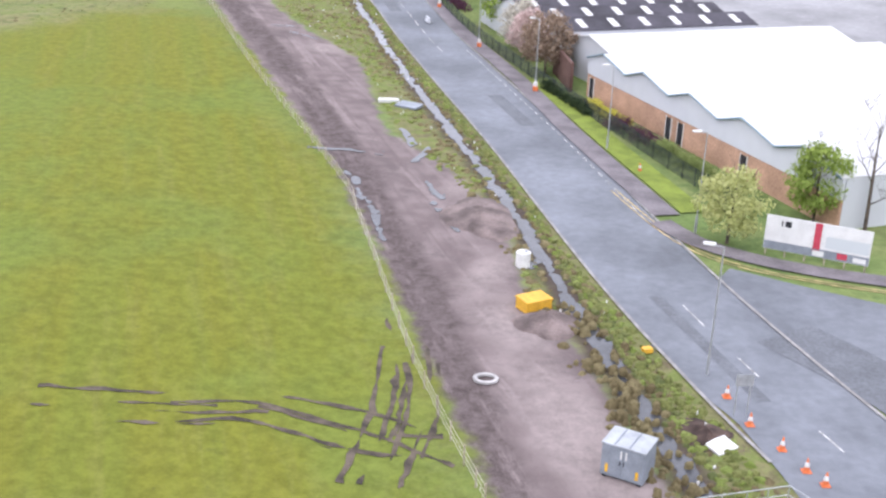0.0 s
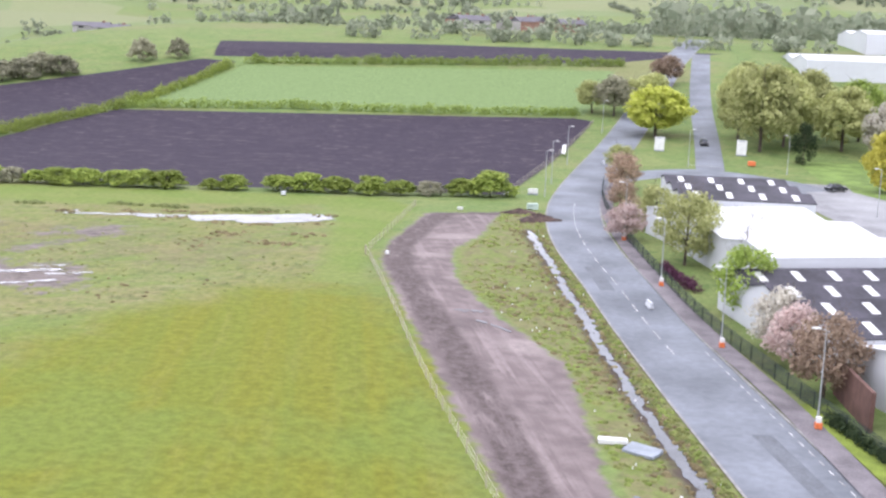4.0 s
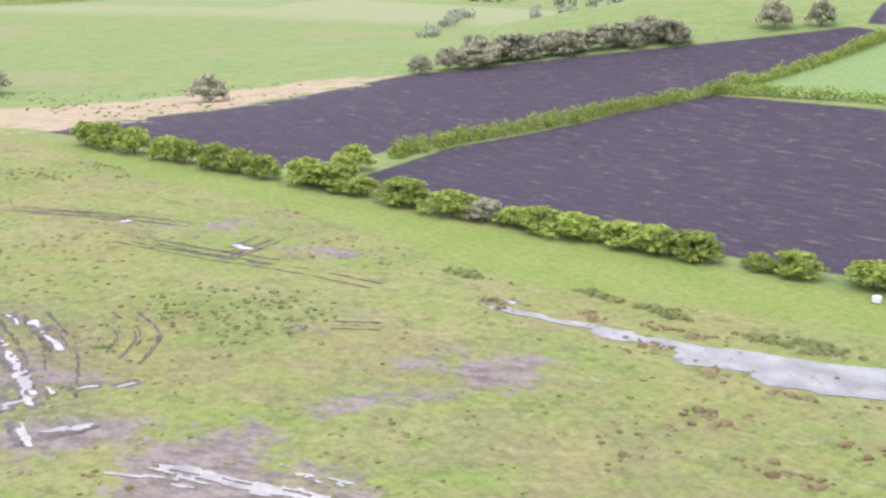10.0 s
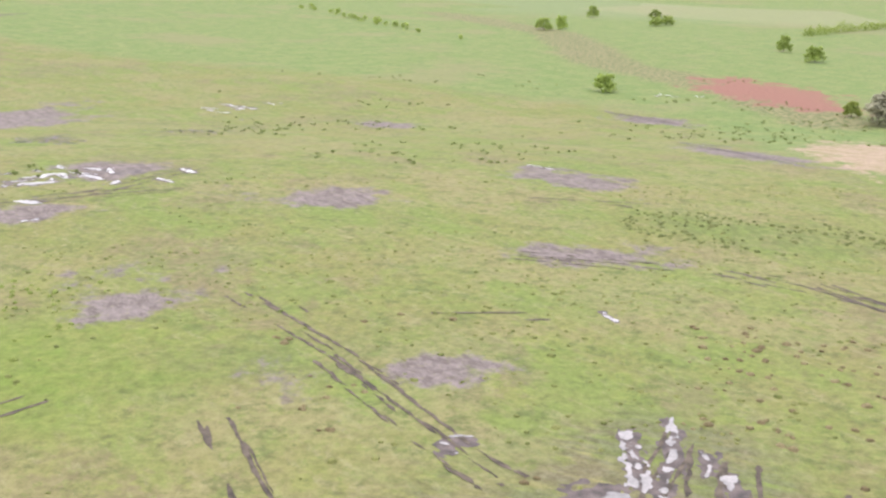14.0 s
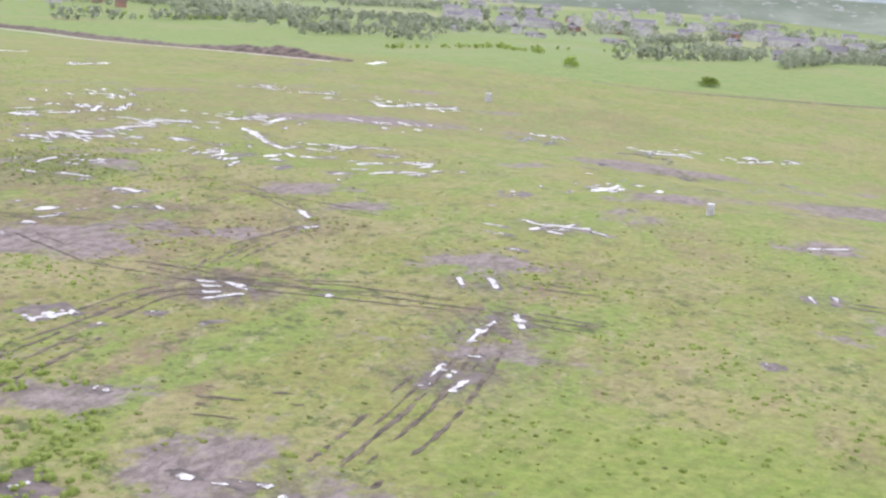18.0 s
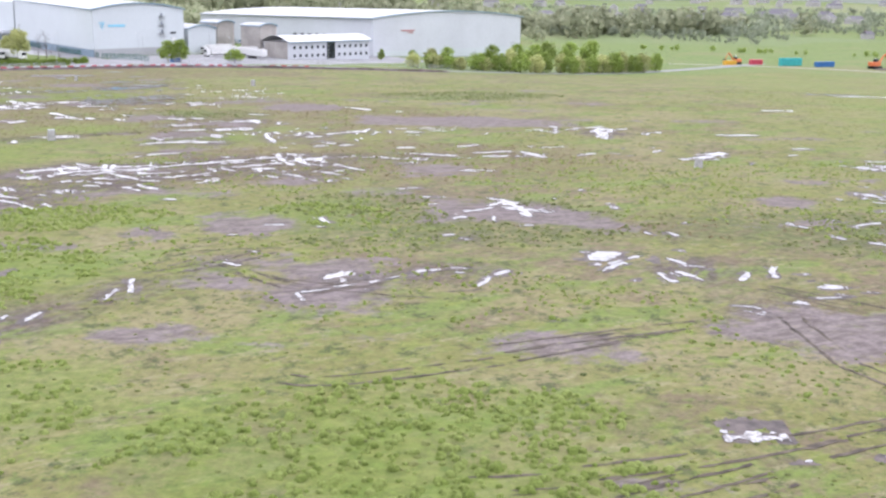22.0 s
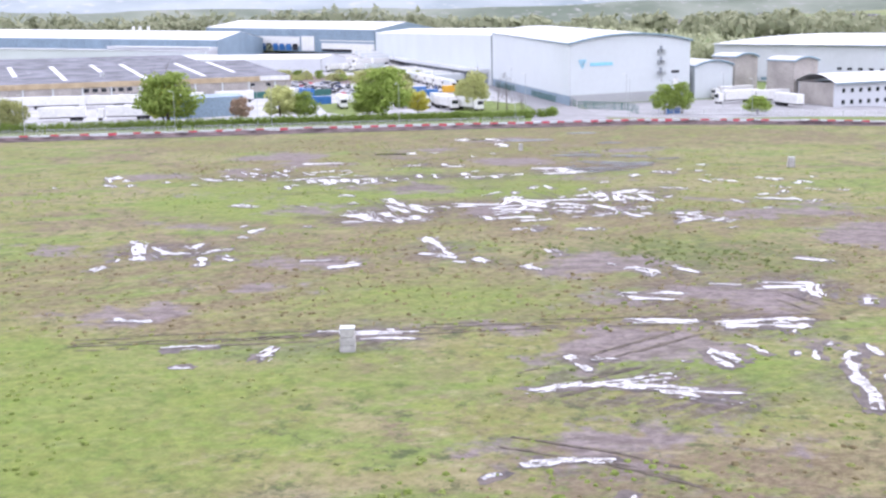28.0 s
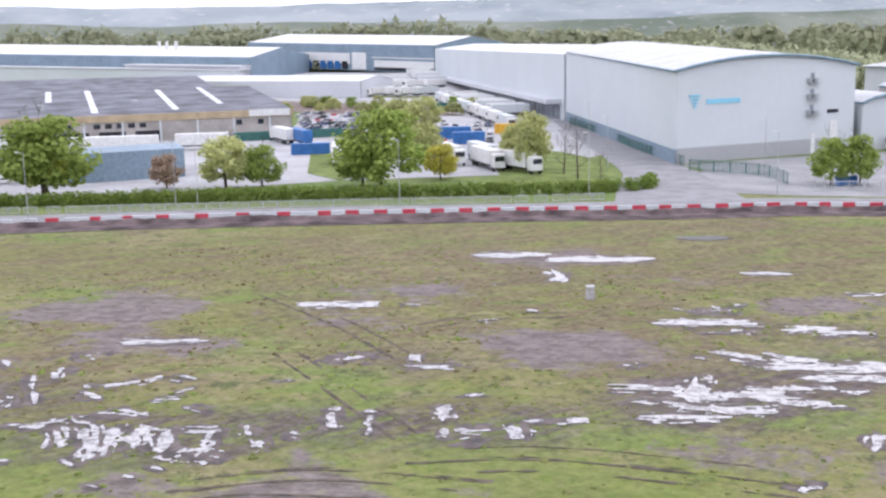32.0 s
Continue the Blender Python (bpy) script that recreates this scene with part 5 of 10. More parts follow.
def limbs(rg, h, r, spread, n, fine=0):
    """Trunk, limbs and twigs as one bmesh."""
    bm = bmesh.new()
    bend = Vector((rg.normal(0, 0.04) * h, rg.normal(0, 0.04) * h, 0))
    mid = Vector((0, 0, h * 0.4)) + bend * 0.5
    tip = Vector((0, 0, h * 0.86)) + bend
    tube(bm, (0, 0, -0.2), mid, r, r * 0.7, 8)
    tube(bm, mid, tip, r * 0.7, r * 0.2, 7)
    for k in range(n):
        f = 0.22 + 0.6 * k / max(1, n - 1)
        a = k * 2.4 + rg.uniform(-0.4, 0.4)
        base = Vector((0, 0, h * f)) + bend * f
        L = spread * (1.05 - 0.55 * f) * rg.uniform(0.75, 1.1)
        end = base + Vector((math.cos(a) * L, math.sin(a) * L, h * rg.uniform(0.14, 0.3)))
        tube(bm, base, end, r * 0.34 * (1.15 - f), r * 0.08, 5)
        for j in range(3 + fine):
            g = rg.uniform(0.35, 1.0)
            b2 = base.lerp(end, g)
            e2 = b2 + Vector((rg.normal(0, 0.35) * L, rg.normal(0, 0.35) * L, h * rg.uniform(0.05, 0.2)))
            tube(bm, b2, e2, r * 0.1, r * 0.03, 4)
            for _ in range(fine):
                b3 = b2.lerp(e2, rg.uniform(0.2, 1))
                tube(bm, b3, b3 + Vector((rg.normal(0, 0.22) * L, rg.normal(0, 0.22) * L, h * rg.uniform(0.0, 0.13))), r * 0.05, r * 0.02, 3)
    return bm


def dome_lumps(rg, h, w, n):
    """Lumps of a bush that is leafy to the ground."""
    out = [(0, 0, h * 0.4, w * 0.34)]
    for k in range(n):
        a, f = rg.uniform(0, 6.28), rg.uniform(0.02, 1) ** 0.8
        rad = w * 0.42 * math.sqrt(max(0.02, 1 - f * f)) * rg.uniform(0.6, 1.0)
        out.append((math.cos(a) * rad, math.sin(a) * rad, h * (0.1 + 0.74 * f), w * rg.uniform(0.09, 0.15)))
    return out


def crown_lumps(rg, h, w, n, low=0.3):
    out = [(0, 0, h * (low + 1) / 2, w * 0.3)]
    for k in range(n):
        a, f = rg.uniform(0, 6.28), rg.uniform(0, 1)
        rad = w * 0.5 * math.sin(math.pi * (0.18 + 0.72 * f)) * rg.uniform(0.5, 0.85)
        out.append((math.cos(a) * rad, math.sin(a) * rad, h * (low + (0.92 - low) * f), w * rg.uniform(0.1, 0.17)))
    return out


PROTO = {}


def tree(kind, x, y, h, w, label, category="tree", low=0.3, name="tree", n=1500, size=0.34, seed=0, group="", z=None, twig=0):
    """A tree or bush of its own; alike ones share meshes."""
    key = (kind, name, seed, low, n)
    zb = zz(x, y) if z is None else z
    m = Matrix.Translation((x, y, zb)) @ Matrix.Rotation((x * 7 + y * 3) % 6.28, 4, "Z") @ Matrix.Diagonal((w / 8, w / 8, h / 8, 1))
    if key in PROTO:
        t = copy_thing(PROTO[key], m)
        t.scale = (w / 8, w / 8, h / 8)
        t.rotation_euler = (0, 0, (x * 7 + y * 3) % 6.28)
        t.location = (x, y, zb)
    else:
        rgt = np.random.default_rng(seed + 17)
        t = new(name)
        bush = category == "bush"
        part("trunk", limbs(rgt, 8, 0.12 if bush else 0.2, 3.2, 5 if bush else 8, twig), M["bark"], t)
        if n:
            v, f = leaves(rgt, dome_lumps(rgt, 8, 8, 40) if bush else crown_lumps(rgt, 8, 8, 60, low), int(n * 1.5), size * 0.85)
            npmesh("crown", v, f, LEAF[kind], t)
        t.scale = (w / 8, w / 8, h / 8)
        t.rotation_euler = (0, 0, (x * 7 + y * 3) % 6.28)
        t.location = (x, y, zb)
        PROTO[key] = t
    return tagged(t, label, category, group)


def hedge(name, line, h, w, kind, label, size=0.22, per=70, rag=0.25, seed=3, gaps=0.0, lift=0.0):
    """A grown hedge along a line, one thing with its stems and its leaf mass."""
    rg = np.random.default_rng(seed)
    p = smooth_line(line, w * 0.45)
    lum = []
    for q in p:
        if rg.random() < gaps:
            continue
        hh = h * (1 + rg.normal(0, rag))
        zg = zz(*q)
        lum.append((q[0] + rg.normal(0, 0.12 * w), q[1] + rg.normal(0, 0.12 * w), zg + lift + hh * 0.62, max(0.4, hh * 0.42)))
        lum.append((q[0] + rg.normal(0, 0.15 * w), q[1] + rg.normal(0, 0.15 * w), zg + lift + hh * 0.3, w * 0.5))
    n = int(len(p) * per * 1.7)
    v, f = leaves(rg, lum, n, size * 0.82, 1.0)
    t = tagged(new(name), label, "hedge")
    npmesh("foliage", v, f, LEAF[kind], t)
    bm = bmesh.new()
    for q in p[:1]:
        tube(bm, (q[0], q[1], zz(*q) + lift - 0.2), (q[0] + rg.normal(0, 0.1), q[1] + rg.normal(0, 0.1), zz(*q) + lift + h * 0.6), 0.05, 0.03, 4)
    part("stem", bm, M["bark"], t, "thin brown stem")
    return t


# ---- north: hedgerows ----
rg = np.random.default_rng(2)
near = smooth_line([(-30, 231), (-47, 226), (-58, 224.5), (-82, 219), (-110, 214.5), (-136, 212)], 1.0)
pos = [(-31, 3.6, 5.6), (-36, 2.4, 3.4), (-41, 2.0, 3.6), (-46, 2.0, 4.0), (-51, 2.5, 4.4), (-57, 2.2, 4.2), (-62, 2.6, 4.6), (-66.5, 2.2, 4.4), (-74, 2.1, 3.8), (-77.5, 1.5, 2.6), (-85, 2.4, 4.6), (-89, 2.4, 4.2), (-93, 2.2, 4.4), (-99, 2.3, 4.6), (-103, 2.3, 4.4), (-107, 1.8, 3.4), (-111, 2.1, 3.6), (-116, 2.4, 5), (-124, 2.7, 5), (-131, 2.0, 3.6), (-137, 2.9, 5.2), (-142, 2.8, 4.2)]
for k, (bx, bh, bw) in enumerate(pos):
    by = float(np.interp(bx, near[::-1, 0], near[::-1, 1]))
    tree("grey" if k in (2, 16) else "hawthorn", bx, by, bh * 1.4, bw * 1.75, "dense green hawthorn bush in a field hedgerow", "bush", 0.1, "hawthorn_bush", 1300, 0.42, k % 4, "hawthorn bushes along the ploughed field")
for k, (bx, by, bh, bw) in enumerate([(-148, 209.5, 2.6, 4), (-153, 209, 2.8, 4.4), (-158, 208.5, 3, 4.6), (-164, 207.5, 2.8, 4.4), (-168, 207, 2.9, 4.2), (-175, 206, 3.2, 4.8), (-181, 205, 3.4, 5), (-186, 204.2, 3, 4.4), (-142, 219, 2.6, 3.8), (-145, 224, 3, 4.4)]):
    tree("hawthorn", bx, by, bh * 1.4, bw * 1.45, "dense green hawthorn bush in a field hedgerow", "bush", 0.1, "hawthorn_bush", 1300, 0.42, k % 4, "hawthorn bushes along the ploughed field")
hedge("side_hedge", [(-149, 236), (-152, 252), (-152, 275), (-151, 299), (-148, 318), (-146, 328)], 2.6, 3.0, "hawthorn", "thick green hedge between two ploughed fields", 0.3, 90, 0.15, 5)
hedge("side_hedge", [(-145, 334), (-142, 360), (-139, 392)], 2.6, 3.0, "hawthorn", "thick green hedge beside a green pasture", 0.32, 80, 0.25, 6)
hedge("far_hedge", [(-145, 329), (-106, 338), (-67, 341), (-24, 348)], 2.4, 3.0, "green", "long hedge between ploughed soil and pasture", 0.3, 85, 0.15, 7)
hedge("far_hedge", [(-134, 399), (-97, 404), (-51, 411), (-14, 415)], 2.6, 3.2, "green", "long hedge at the far end of the pasture", 0.36, 70, 0.2, 8)
for k in range(9):
    tree("grey", -186 - 4.4 * k + rg.normal(0, 1), 372 - 4.6 * k + rg.normal(0, 2), 7.2 + rg.normal(0, 0.5), 12.5, "tall grey leafless willow bush beside a ploughed field", "bush", 0.1, "willow_bush", 1300, 0.42, k % 2, "willow bushes")
for bx, by, bh, bw in [(-327.6, 253, 9.4, 17), (-234.5, 262, 6.4, 9.5), (-225, 319, 4.9, 7.5), (-215, 331, 7.6, 12), (-222, 326, 6, 8), (-170, 396, 8, 10), (-160, 402, 7, 8)]:
    tree("grey", bx, by, bh * 1.05, bw * 1.1, "round grey leafless willow bush on rough grass", "bush", 0.1, "willow_bush", 1300, 0.42, 1)
tree("hawthorn", -342, 247, 4.6, 5.2, "small green bush beside a grey willow", "bush", 0.1, "hawthorn_bush", 1300, 0.42, 0)
for bx, by in [(-632, 195), (-640, 205), (-702, 271), (-768, 277), (-690, 262), (-538, 288), (-381, 189), (-757, 237), (-494, 287)]:
    tree("green", bx, by, 6 + (bx % 3), 8 + (by % 4), "green bush on a grassy bank", "bush", 0.1, "field_bush", 600, 0.5, 0)
hedge("ridge_hedge", [(-640, 330), (-690, 375), (-727, 421), (-752, 490), (-816, 631)], 4.5, 5.0, "green", "dark hedge across a distant pasture", 0.5, 40, 0.25, 12)

# ---- north: trees along the road ----
tree("lime", -3, 324, 12.5, 18, "broad lime-green tree beside the road", n=5200, size=0.3, seed=3, low=0.25)
for bx, by, bh, bw, kd in [(-14, 349, 11, 13, "grey"), (-20, 352, 9, 11, "olive"), (-9, 356, 9, 10, "olive"), (0, 392, 9, 11, "brown"), (-4, 372, 8, 10, "olive")]:
    tree(kd, bx, by, bh, bw, "tree coming into leaf beside the road", n=2600, size=0.3, seed=5)
for bx, by, bh, bw, kd in [(21, 310, 20, 17, "olive"), (27, 318, 18, 15, "olive"), (17, 326, 17, 12, "olive"), (19, 345, 15, 13, "olive"), (40, 316, 15, 16, "olive"), (48, 306, 13, 12, "white"), (33, 330, 17, 15, "olive"), (55, 300, 14, 14, "olive"), (46, 330, 15, 14, "green"), (62, 318, 16, 14, "olive"), (22, 365, 13, 12, "olive"), (30, 352, 14, 13, "green")]:
    tree(kd, bx, by, bh, bw, "tall tree with opening olive leaves", n=3600, size=0.27, seed=6, low=0.22)
tree("gold", 40.6, 264, 12.4, 10.5, "golden-yellow tree on a mown verge", n=3600, size=0.27, seed=7, low=0.12)
tree("conifer", 29, 296, 9, 6, "dark green conifer beside the car park", n=2200, size=0.25, seed=8, low=0.05)
for bx, by, bh, bw, kd, lb in [(-7.3, 196, 5.2, 6.6, "pink", "small cherry tree in pink blossom"), (-6.4, 208, 4.4, 5.5, "brown", "small bare brown tree by the fence"), (-8.6, 226, 5, 6, "brown", "small bare brown tree by the fence"),
                               (0.6, 183, 9.8, 8.6, "olive", "slender brown-green tree by the fence"), (6.6, 162, 8.4, 7.4, "green", "bright green leafy tree by the fence"), (8.8, 150, 6.5, 6.6, "white", "tree with white and pink blossom"),
                               (11.2, 135.5, 7.6, 7.2, "brown", "pinkish brown tree with open twigs"), (9.5, 144, 6.4, 6.2, "pink", "blossoming tree with brown twigs"), (3, 192, 7, 7, "olive", "slender brown-green tree by the fence"), (-3, 205, 7, 6.5, "olive", "slender brown-green tree by the fence"),
                               (29.6, 87, 6.8, 5.2, "green", "bright green tree beside a billboard"), (21.6, 81.5, 6.2, 5.4, "olive", "loose olive bush at the street corner"), (-9, 250, 7, 8, "brown", "bare brown tree by the road"), (-10, 272, 6, 7, "olive", "bushy tree by the road")]:
    tree(kd, bx, by, bh, bw, lb, n=2300, size=0.26, seed=9 if kd in ("pink", "white") else 10, low=0.22, twig=1)
for bx, by, bh, bw in [(7.6, 175, 8.6, 6.5), (33.2, 85.4, 9.8, 7), (2, 200, 7.5, 6)]:
    tree("bare", bx, by, bh, bw, "bare tree with fine leafless twigs", n=0, seed=11, name="bare_tree", twig=3)
for kd, line, hh, ww, lb in [("gold", [(15.2, 120.5), (18, 113.5)], 1.0, 1.6, "clipped golden-yellow hedge beside a fence"), ("purple", [(16.8, 113), (20, 106.5)], 1.3, 1.9, "dark purple clipped shrubs"), ("moss", [(20.2, 105), (23.5, 97)], 1.2, 1.9, "rounded olive shrubs beside a fence"), ("purple", [(1.5, 171), (-2, 180)], 1.2, 1.6, "dark red-purple shrubs behind a fence"), ("conifer", [(11, 128), (14.5, 117)], 1.1, 1.3, "dark low shrubs behind a fence")]:
    hedge("shrub_hedge", line, hh, ww, kd, lb, 0.14, 160, 0.12, 9)


# ---- north: the muddy track, ditch and pond ----
M["ditch_water"] = mat("ditch_water", (0.06, 0.064, 0.072), 0.1, spec=0.6, var=0.2, scale=0.4)
M["ditch_water"].node_tree.nodes["Principled BSDF"].inputs["IOR"].default_value = 1.4
M["peat"] = mat("dark_wet_peat", (0.06, 0.044, 0.036), 0.8, var=0.3, scale=0.7, bump=0.8, bscale=2.5)
rg = np.random.default_rng(21)
ditch = []
sl = smooth_line(STREAM, 1.6)
for i, q in enumerate(sl[:-1]):
    if rg.random() < 0.86:
        dv = (sl[i + 1] - q) * 0.75
        ditch.append((q[0] + rg.normal(0, 0.12), q[1], dv[0], dv[1], rg.uniform(0.3, 0.8)))
pools("ditch_water", ditch, M["ditch_water"], "broken line of grey water in a ditch", 0.05, "water", 3, 0.13, 0.35)
pond_water = mat("pond_water", (0.1, 0.1, 0.1), 0.2, spec=0.35, var=0.3, scale=0.3)
pools("pond", [(-81, 189.8, 6, 1.4, 0.8), (-71, 191.6, 5, 1.6, 1.6), (-63.5, 193, 3.5, 1.8, 3.6), (-57, 195, 3, 2, 5.2), (-54, 196.5, 1.5, 1.2, 4)], pond_water, "shallow grey rainwater pond in rough grass", 0.05, "pond", 15, 0.16, 0.6)
pools("puddles", [(-74, 150, 5, 2, 0.8), (-70, 145, 3, 2, 0.6), (-78, 147, 2.4, 1.2, 0.6), (-67, 151, 2.2, 1, 0.5), (-72, 154, 2.4, 0.6, 0.4)], M["pale_water"], "shallow water on bare mud", 0.045, seed=5)
M["gravel"] = mat("pale_stone_gravel", (0.352, 0.296, 0.288), 0.95, var=0.18, scale=0.5, bump=0.6, bscale=5, fine=0.1)


TRACK_WET = [(-9, 100, 3.2, 0.3, 0.5), (-3.5, 106, -0.6, 2.6, 0.5), (-7.4, 92, 0.7, -4, 0.5), (-4.8, 83, 0.9, -4, 0.5), (-6, 87, 0.8, -3, 0.4), (-1, 92, 1, -3, 0.3), (0.5, 85, 1, -3, 0.3), (-22, 150, 1, 0.5, 0.6), (-19, 146, 1.5, -0.8, 0.6), (2, 84, 1, 1.2, 0.4), (-30.5, 172, 0.8, 0.3, 0.3), (-2.2, 101, 0.6, 2, 0.4), (7, 76, 0.6, 1, 0.3)]
pools("track_puddles", TRACK_WET, M["ditch_water"], "grey puddles on the muddy track", 0.06, seed=7)


def clumps(name, kind, label, spots, seed, blades=9, h=0.6, w=0.35, category="grass tuft"):
    """Many tufts, each a fan of narrow blades, as one mesh."""
    rg = np.random.default_rng(seed)
    p = np.asarray(spots, float)
    n = len(p)
    s = rg.uniform(0.55, 1.35, (n, 1, 1))
    a = rg.uniform(0, 6.28, (n, blades))
    lean = rg.uniform(0.25, 1.0, (n, blades))
    base = np.stack([p[:, 0], p[:, 1], land(p[:, 0], p[:, 1])], 1)[:, None, :]
    out = np.stack([np.cos(a) * lean * w * 1.5, np.sin(a) * lean * w * 1.5, h * (1.1 - 0.5 * lean)], -1) * s
    root = np.stack([np.cos(a) * w * 0.35, np.sin(a) * w * 0.35, 0 * a], -1) * s
    side = np.stack([-np.sin(a), np.cos(a), 0 * a], -1) * (w * 0.33) * s
    v = np.stack([base + root - side, base + root + side, base + out + side * 0.6, base + out - side * 0.6], 2).reshape(-1, 3)
    ob = npmesh(name, v, np.arange(len(v)).reshape(-1, 4), LEAF[kind])
    return tagged(ob, label, category, kind="stuff")


def scatter(n, x0, x1, y0, y1, seed, keep, freq=0.06, cut=0.1, spread=1.0):
    """Places gathered in drifts, where keep() allows."""
    rg = np.random.default_rng(seed)
    out = []
    while len(out) < n:
        x, y = rg.uniform(x0, x1), rg.uniform(y0, y1)
        if noise.noise(Vector((x * freq, y * freq, seed * 3.1))) + 0.5 * noise.noise(Vector((x * freq * 4, y * freq * 4, seed))) > cut and keep(x, y):
            out.append((x, y))
    return out


def in_poly(poly):
    q = np.array(poly, float)

    def f(x, y):
        odd = False
        for (ax, ay), (bx, by) in zip(q, np.roll(q, -1, 0)):
            if (ay > y) != (by > y) and x < (bx - ax) * (y - ay) / (by - ay) + ax:
                odd = not odd
        return odd
    return f


on_field, on_mown, on_track, on_verge = in_poly(FIELD), in_poly(MOWN), in_poly(TRACK), in_poly(VERGE)
def tuft_material(name, a, b):
    m = bpy.data.materials.new(name)
    m.use_nodes = True
    n, l = m.node_tree.nodes, m.node_tree.links
    bs = n["Principled BSDF"]
    bs.inputs["Roughness"].default_value, bs.inputs["Specular IOR Level"].default_value = 0.95, 0.1
    g, co, no = n.new("ShaderNodeNewGeometry"), n.new("ShaderNodeTexCoord"), n.new("ShaderNodeTexNoise")
    no.inputs["Scale"].default_value, no.inputs["Detail"].default_value, no.inputs["Roughness"].default_value = 7.0, 5, 0.8
    l.new(co.outputs["Object"], no.inputs["Vector"])
    mx, hs, mr, bp = n.new("ShaderNodeMix"), n.new("ShaderNodeHueSaturation"), n.new("ShaderNodeMapRange"), n.new("ShaderNodeBump")
    mx.data_type = "RGBA"
    mx.inputs["A"].default_value, mx.inputs["B"].default_value = (*a, 1), (*b, 1)
    mr.inputs["From Min"].default_value, mr.inputs["From Max"].default_value = 0.3, 0.7
    mr.inputs["To Min"].default_value, mr.inputs["To Max"].default_value = 0.6, 1.4
    bp.inputs["Strength"].default_value, bp.inputs["Distance"].default_value = 0.8, 0.15
    l.new(g.outputs["Random Per Island"], mx.inputs["Factor"])
    l.new(no.outputs["Fac"], mr.inputs["Value"])
    l.new(no.outputs["Fac"], bp.inputs["Height"])
    l.new(mx.outputs["Result"], hs.inputs["Color"])
    l.new(mr.outputs["Result"], hs.inputs["Value"])
    l.new(hs.outputs["Color"], bs.inputs["Base Color"])
    l.new(bp.outputs["Normal"], bs.inputs["Normal"])
    return m


TUFT = dict(rush=tuft_material("bright_rush_tuft", (0.135, 0.178, 0.04), (0.2, 0.24, 0.072)), grass=tuft_material("grass_tuft", (0.125, 0.145, 0.046), (0.175, 0.185, 0.065)),
            moss=tuft_material("dark_tussock", (0.1, 0.12, 0.045), (0.145, 0.16, 0.06)), dry=tuft_material("brown_tussock", (0.12, 0.095, 0.05), (0.2, 0.17, 0.09)))


def hummocks(name, kind, label, spots, seed, h=0.3, w=0.3, category="grass tuft"):
    """Low shaggy tussocks, each a lumpy dome with a few blades leaning out, as one mesh."""
    rg = np.random.default_rng(seed)
    p = np.asarray(spots, float)
    n, seg_ = len(p), 6
    s = rg.uniform(0.35, 1.0, (n, 1)) + 0.6 * rg.random((n, 1)) ** 4
    a = np.linspace(0, 2 * np.pi, seg_, endpoint=False)[None] + rg.uniform(0, 6.28, (n, 1))
    z0 = land(p[:, 0], p[:, 1])[:, None]
    rings = []
    for rr, zr in ((1.0, -0.05), (0.78, 0.6)):
        r = w * s * rr * rg.uniform(0.65, 1.35, (n, seg_))
        rings.append(np.stack([p[:, :1] + np.cos(a) * r, p[:, 1:2] + np.sin(a) * r, z0 + h * s * zr * rg.uniform(0.75, 1.25, (n, seg_))], -1))
    top = np.stack([p[:, :1] + rg.normal(0, 0.2 * w, (n, 1)), p[:, 1:2] + rg.normal(0, 0.2 * w, (n, 1)), z0 + h * s], -1)
    v = np.concatenate(rings + [top], 1)
    f = []
    for k in range(seg_):
        m_ = (k + 1) % seg_
        f += [(k, m_, seg_ + m_), (k, seg_ + m_, seg_ + k), (seg_ + k, seg_ + m_, 2 * seg_)]
    f = (np.array(f)[None] + np.arange(n)[:, None, None] * (2 * seg_ + 1)).reshape(-1, 3)
    ob = npmesh(name, v.reshape(-1, 3), f, TUFT[kind])
    ob.data.polygons.foreach_set("use_smooth", np.ones(len(f), bool))
    return tagged(ob, label, category, kind="stuff")


def strew(n, x0, x1, y0, y1, seed, cut=0.5, size=18.0, zone_=None):
    """Places gathered in drifts over the rough grass, off the bare ground, and within a set of ellipses where one is given."""
    rg = np.random.default_rng(seed)
    out = np.zeros((0, 2))
    for _ in range(12):
        x, y = rg.uniform(x0, x1, n * 2), rg.uniform(y0, y1, n * 2)
        good = 0.62 * lattice(x / size, y / size, seed) + 0.38 * lattice(x / size * 4, y / size * 4, seed + 1) > cut
        x, y = x[good], y[good]
        if zone_:
            good = ellipses(zone_, x, y) > -2
            x, y = x[good], y[good]
        good = (inside(x, y, FIELD) > 0) & (inside(x, y, MOWN) < 0) & (inside(x, y, TRACK) < 0) & (inside(x, y, STRIP) < 0) & (ellipses(BARE, x, y, 1.3) < 0.5) & (ellipses(WET + WET_LAST, x, y, 0.6) < -0.2)
        out = np.concatenate([out, np.column_stack([x[good], y[good]])])
        if len(out) >= n:
            break
    return out[:n]


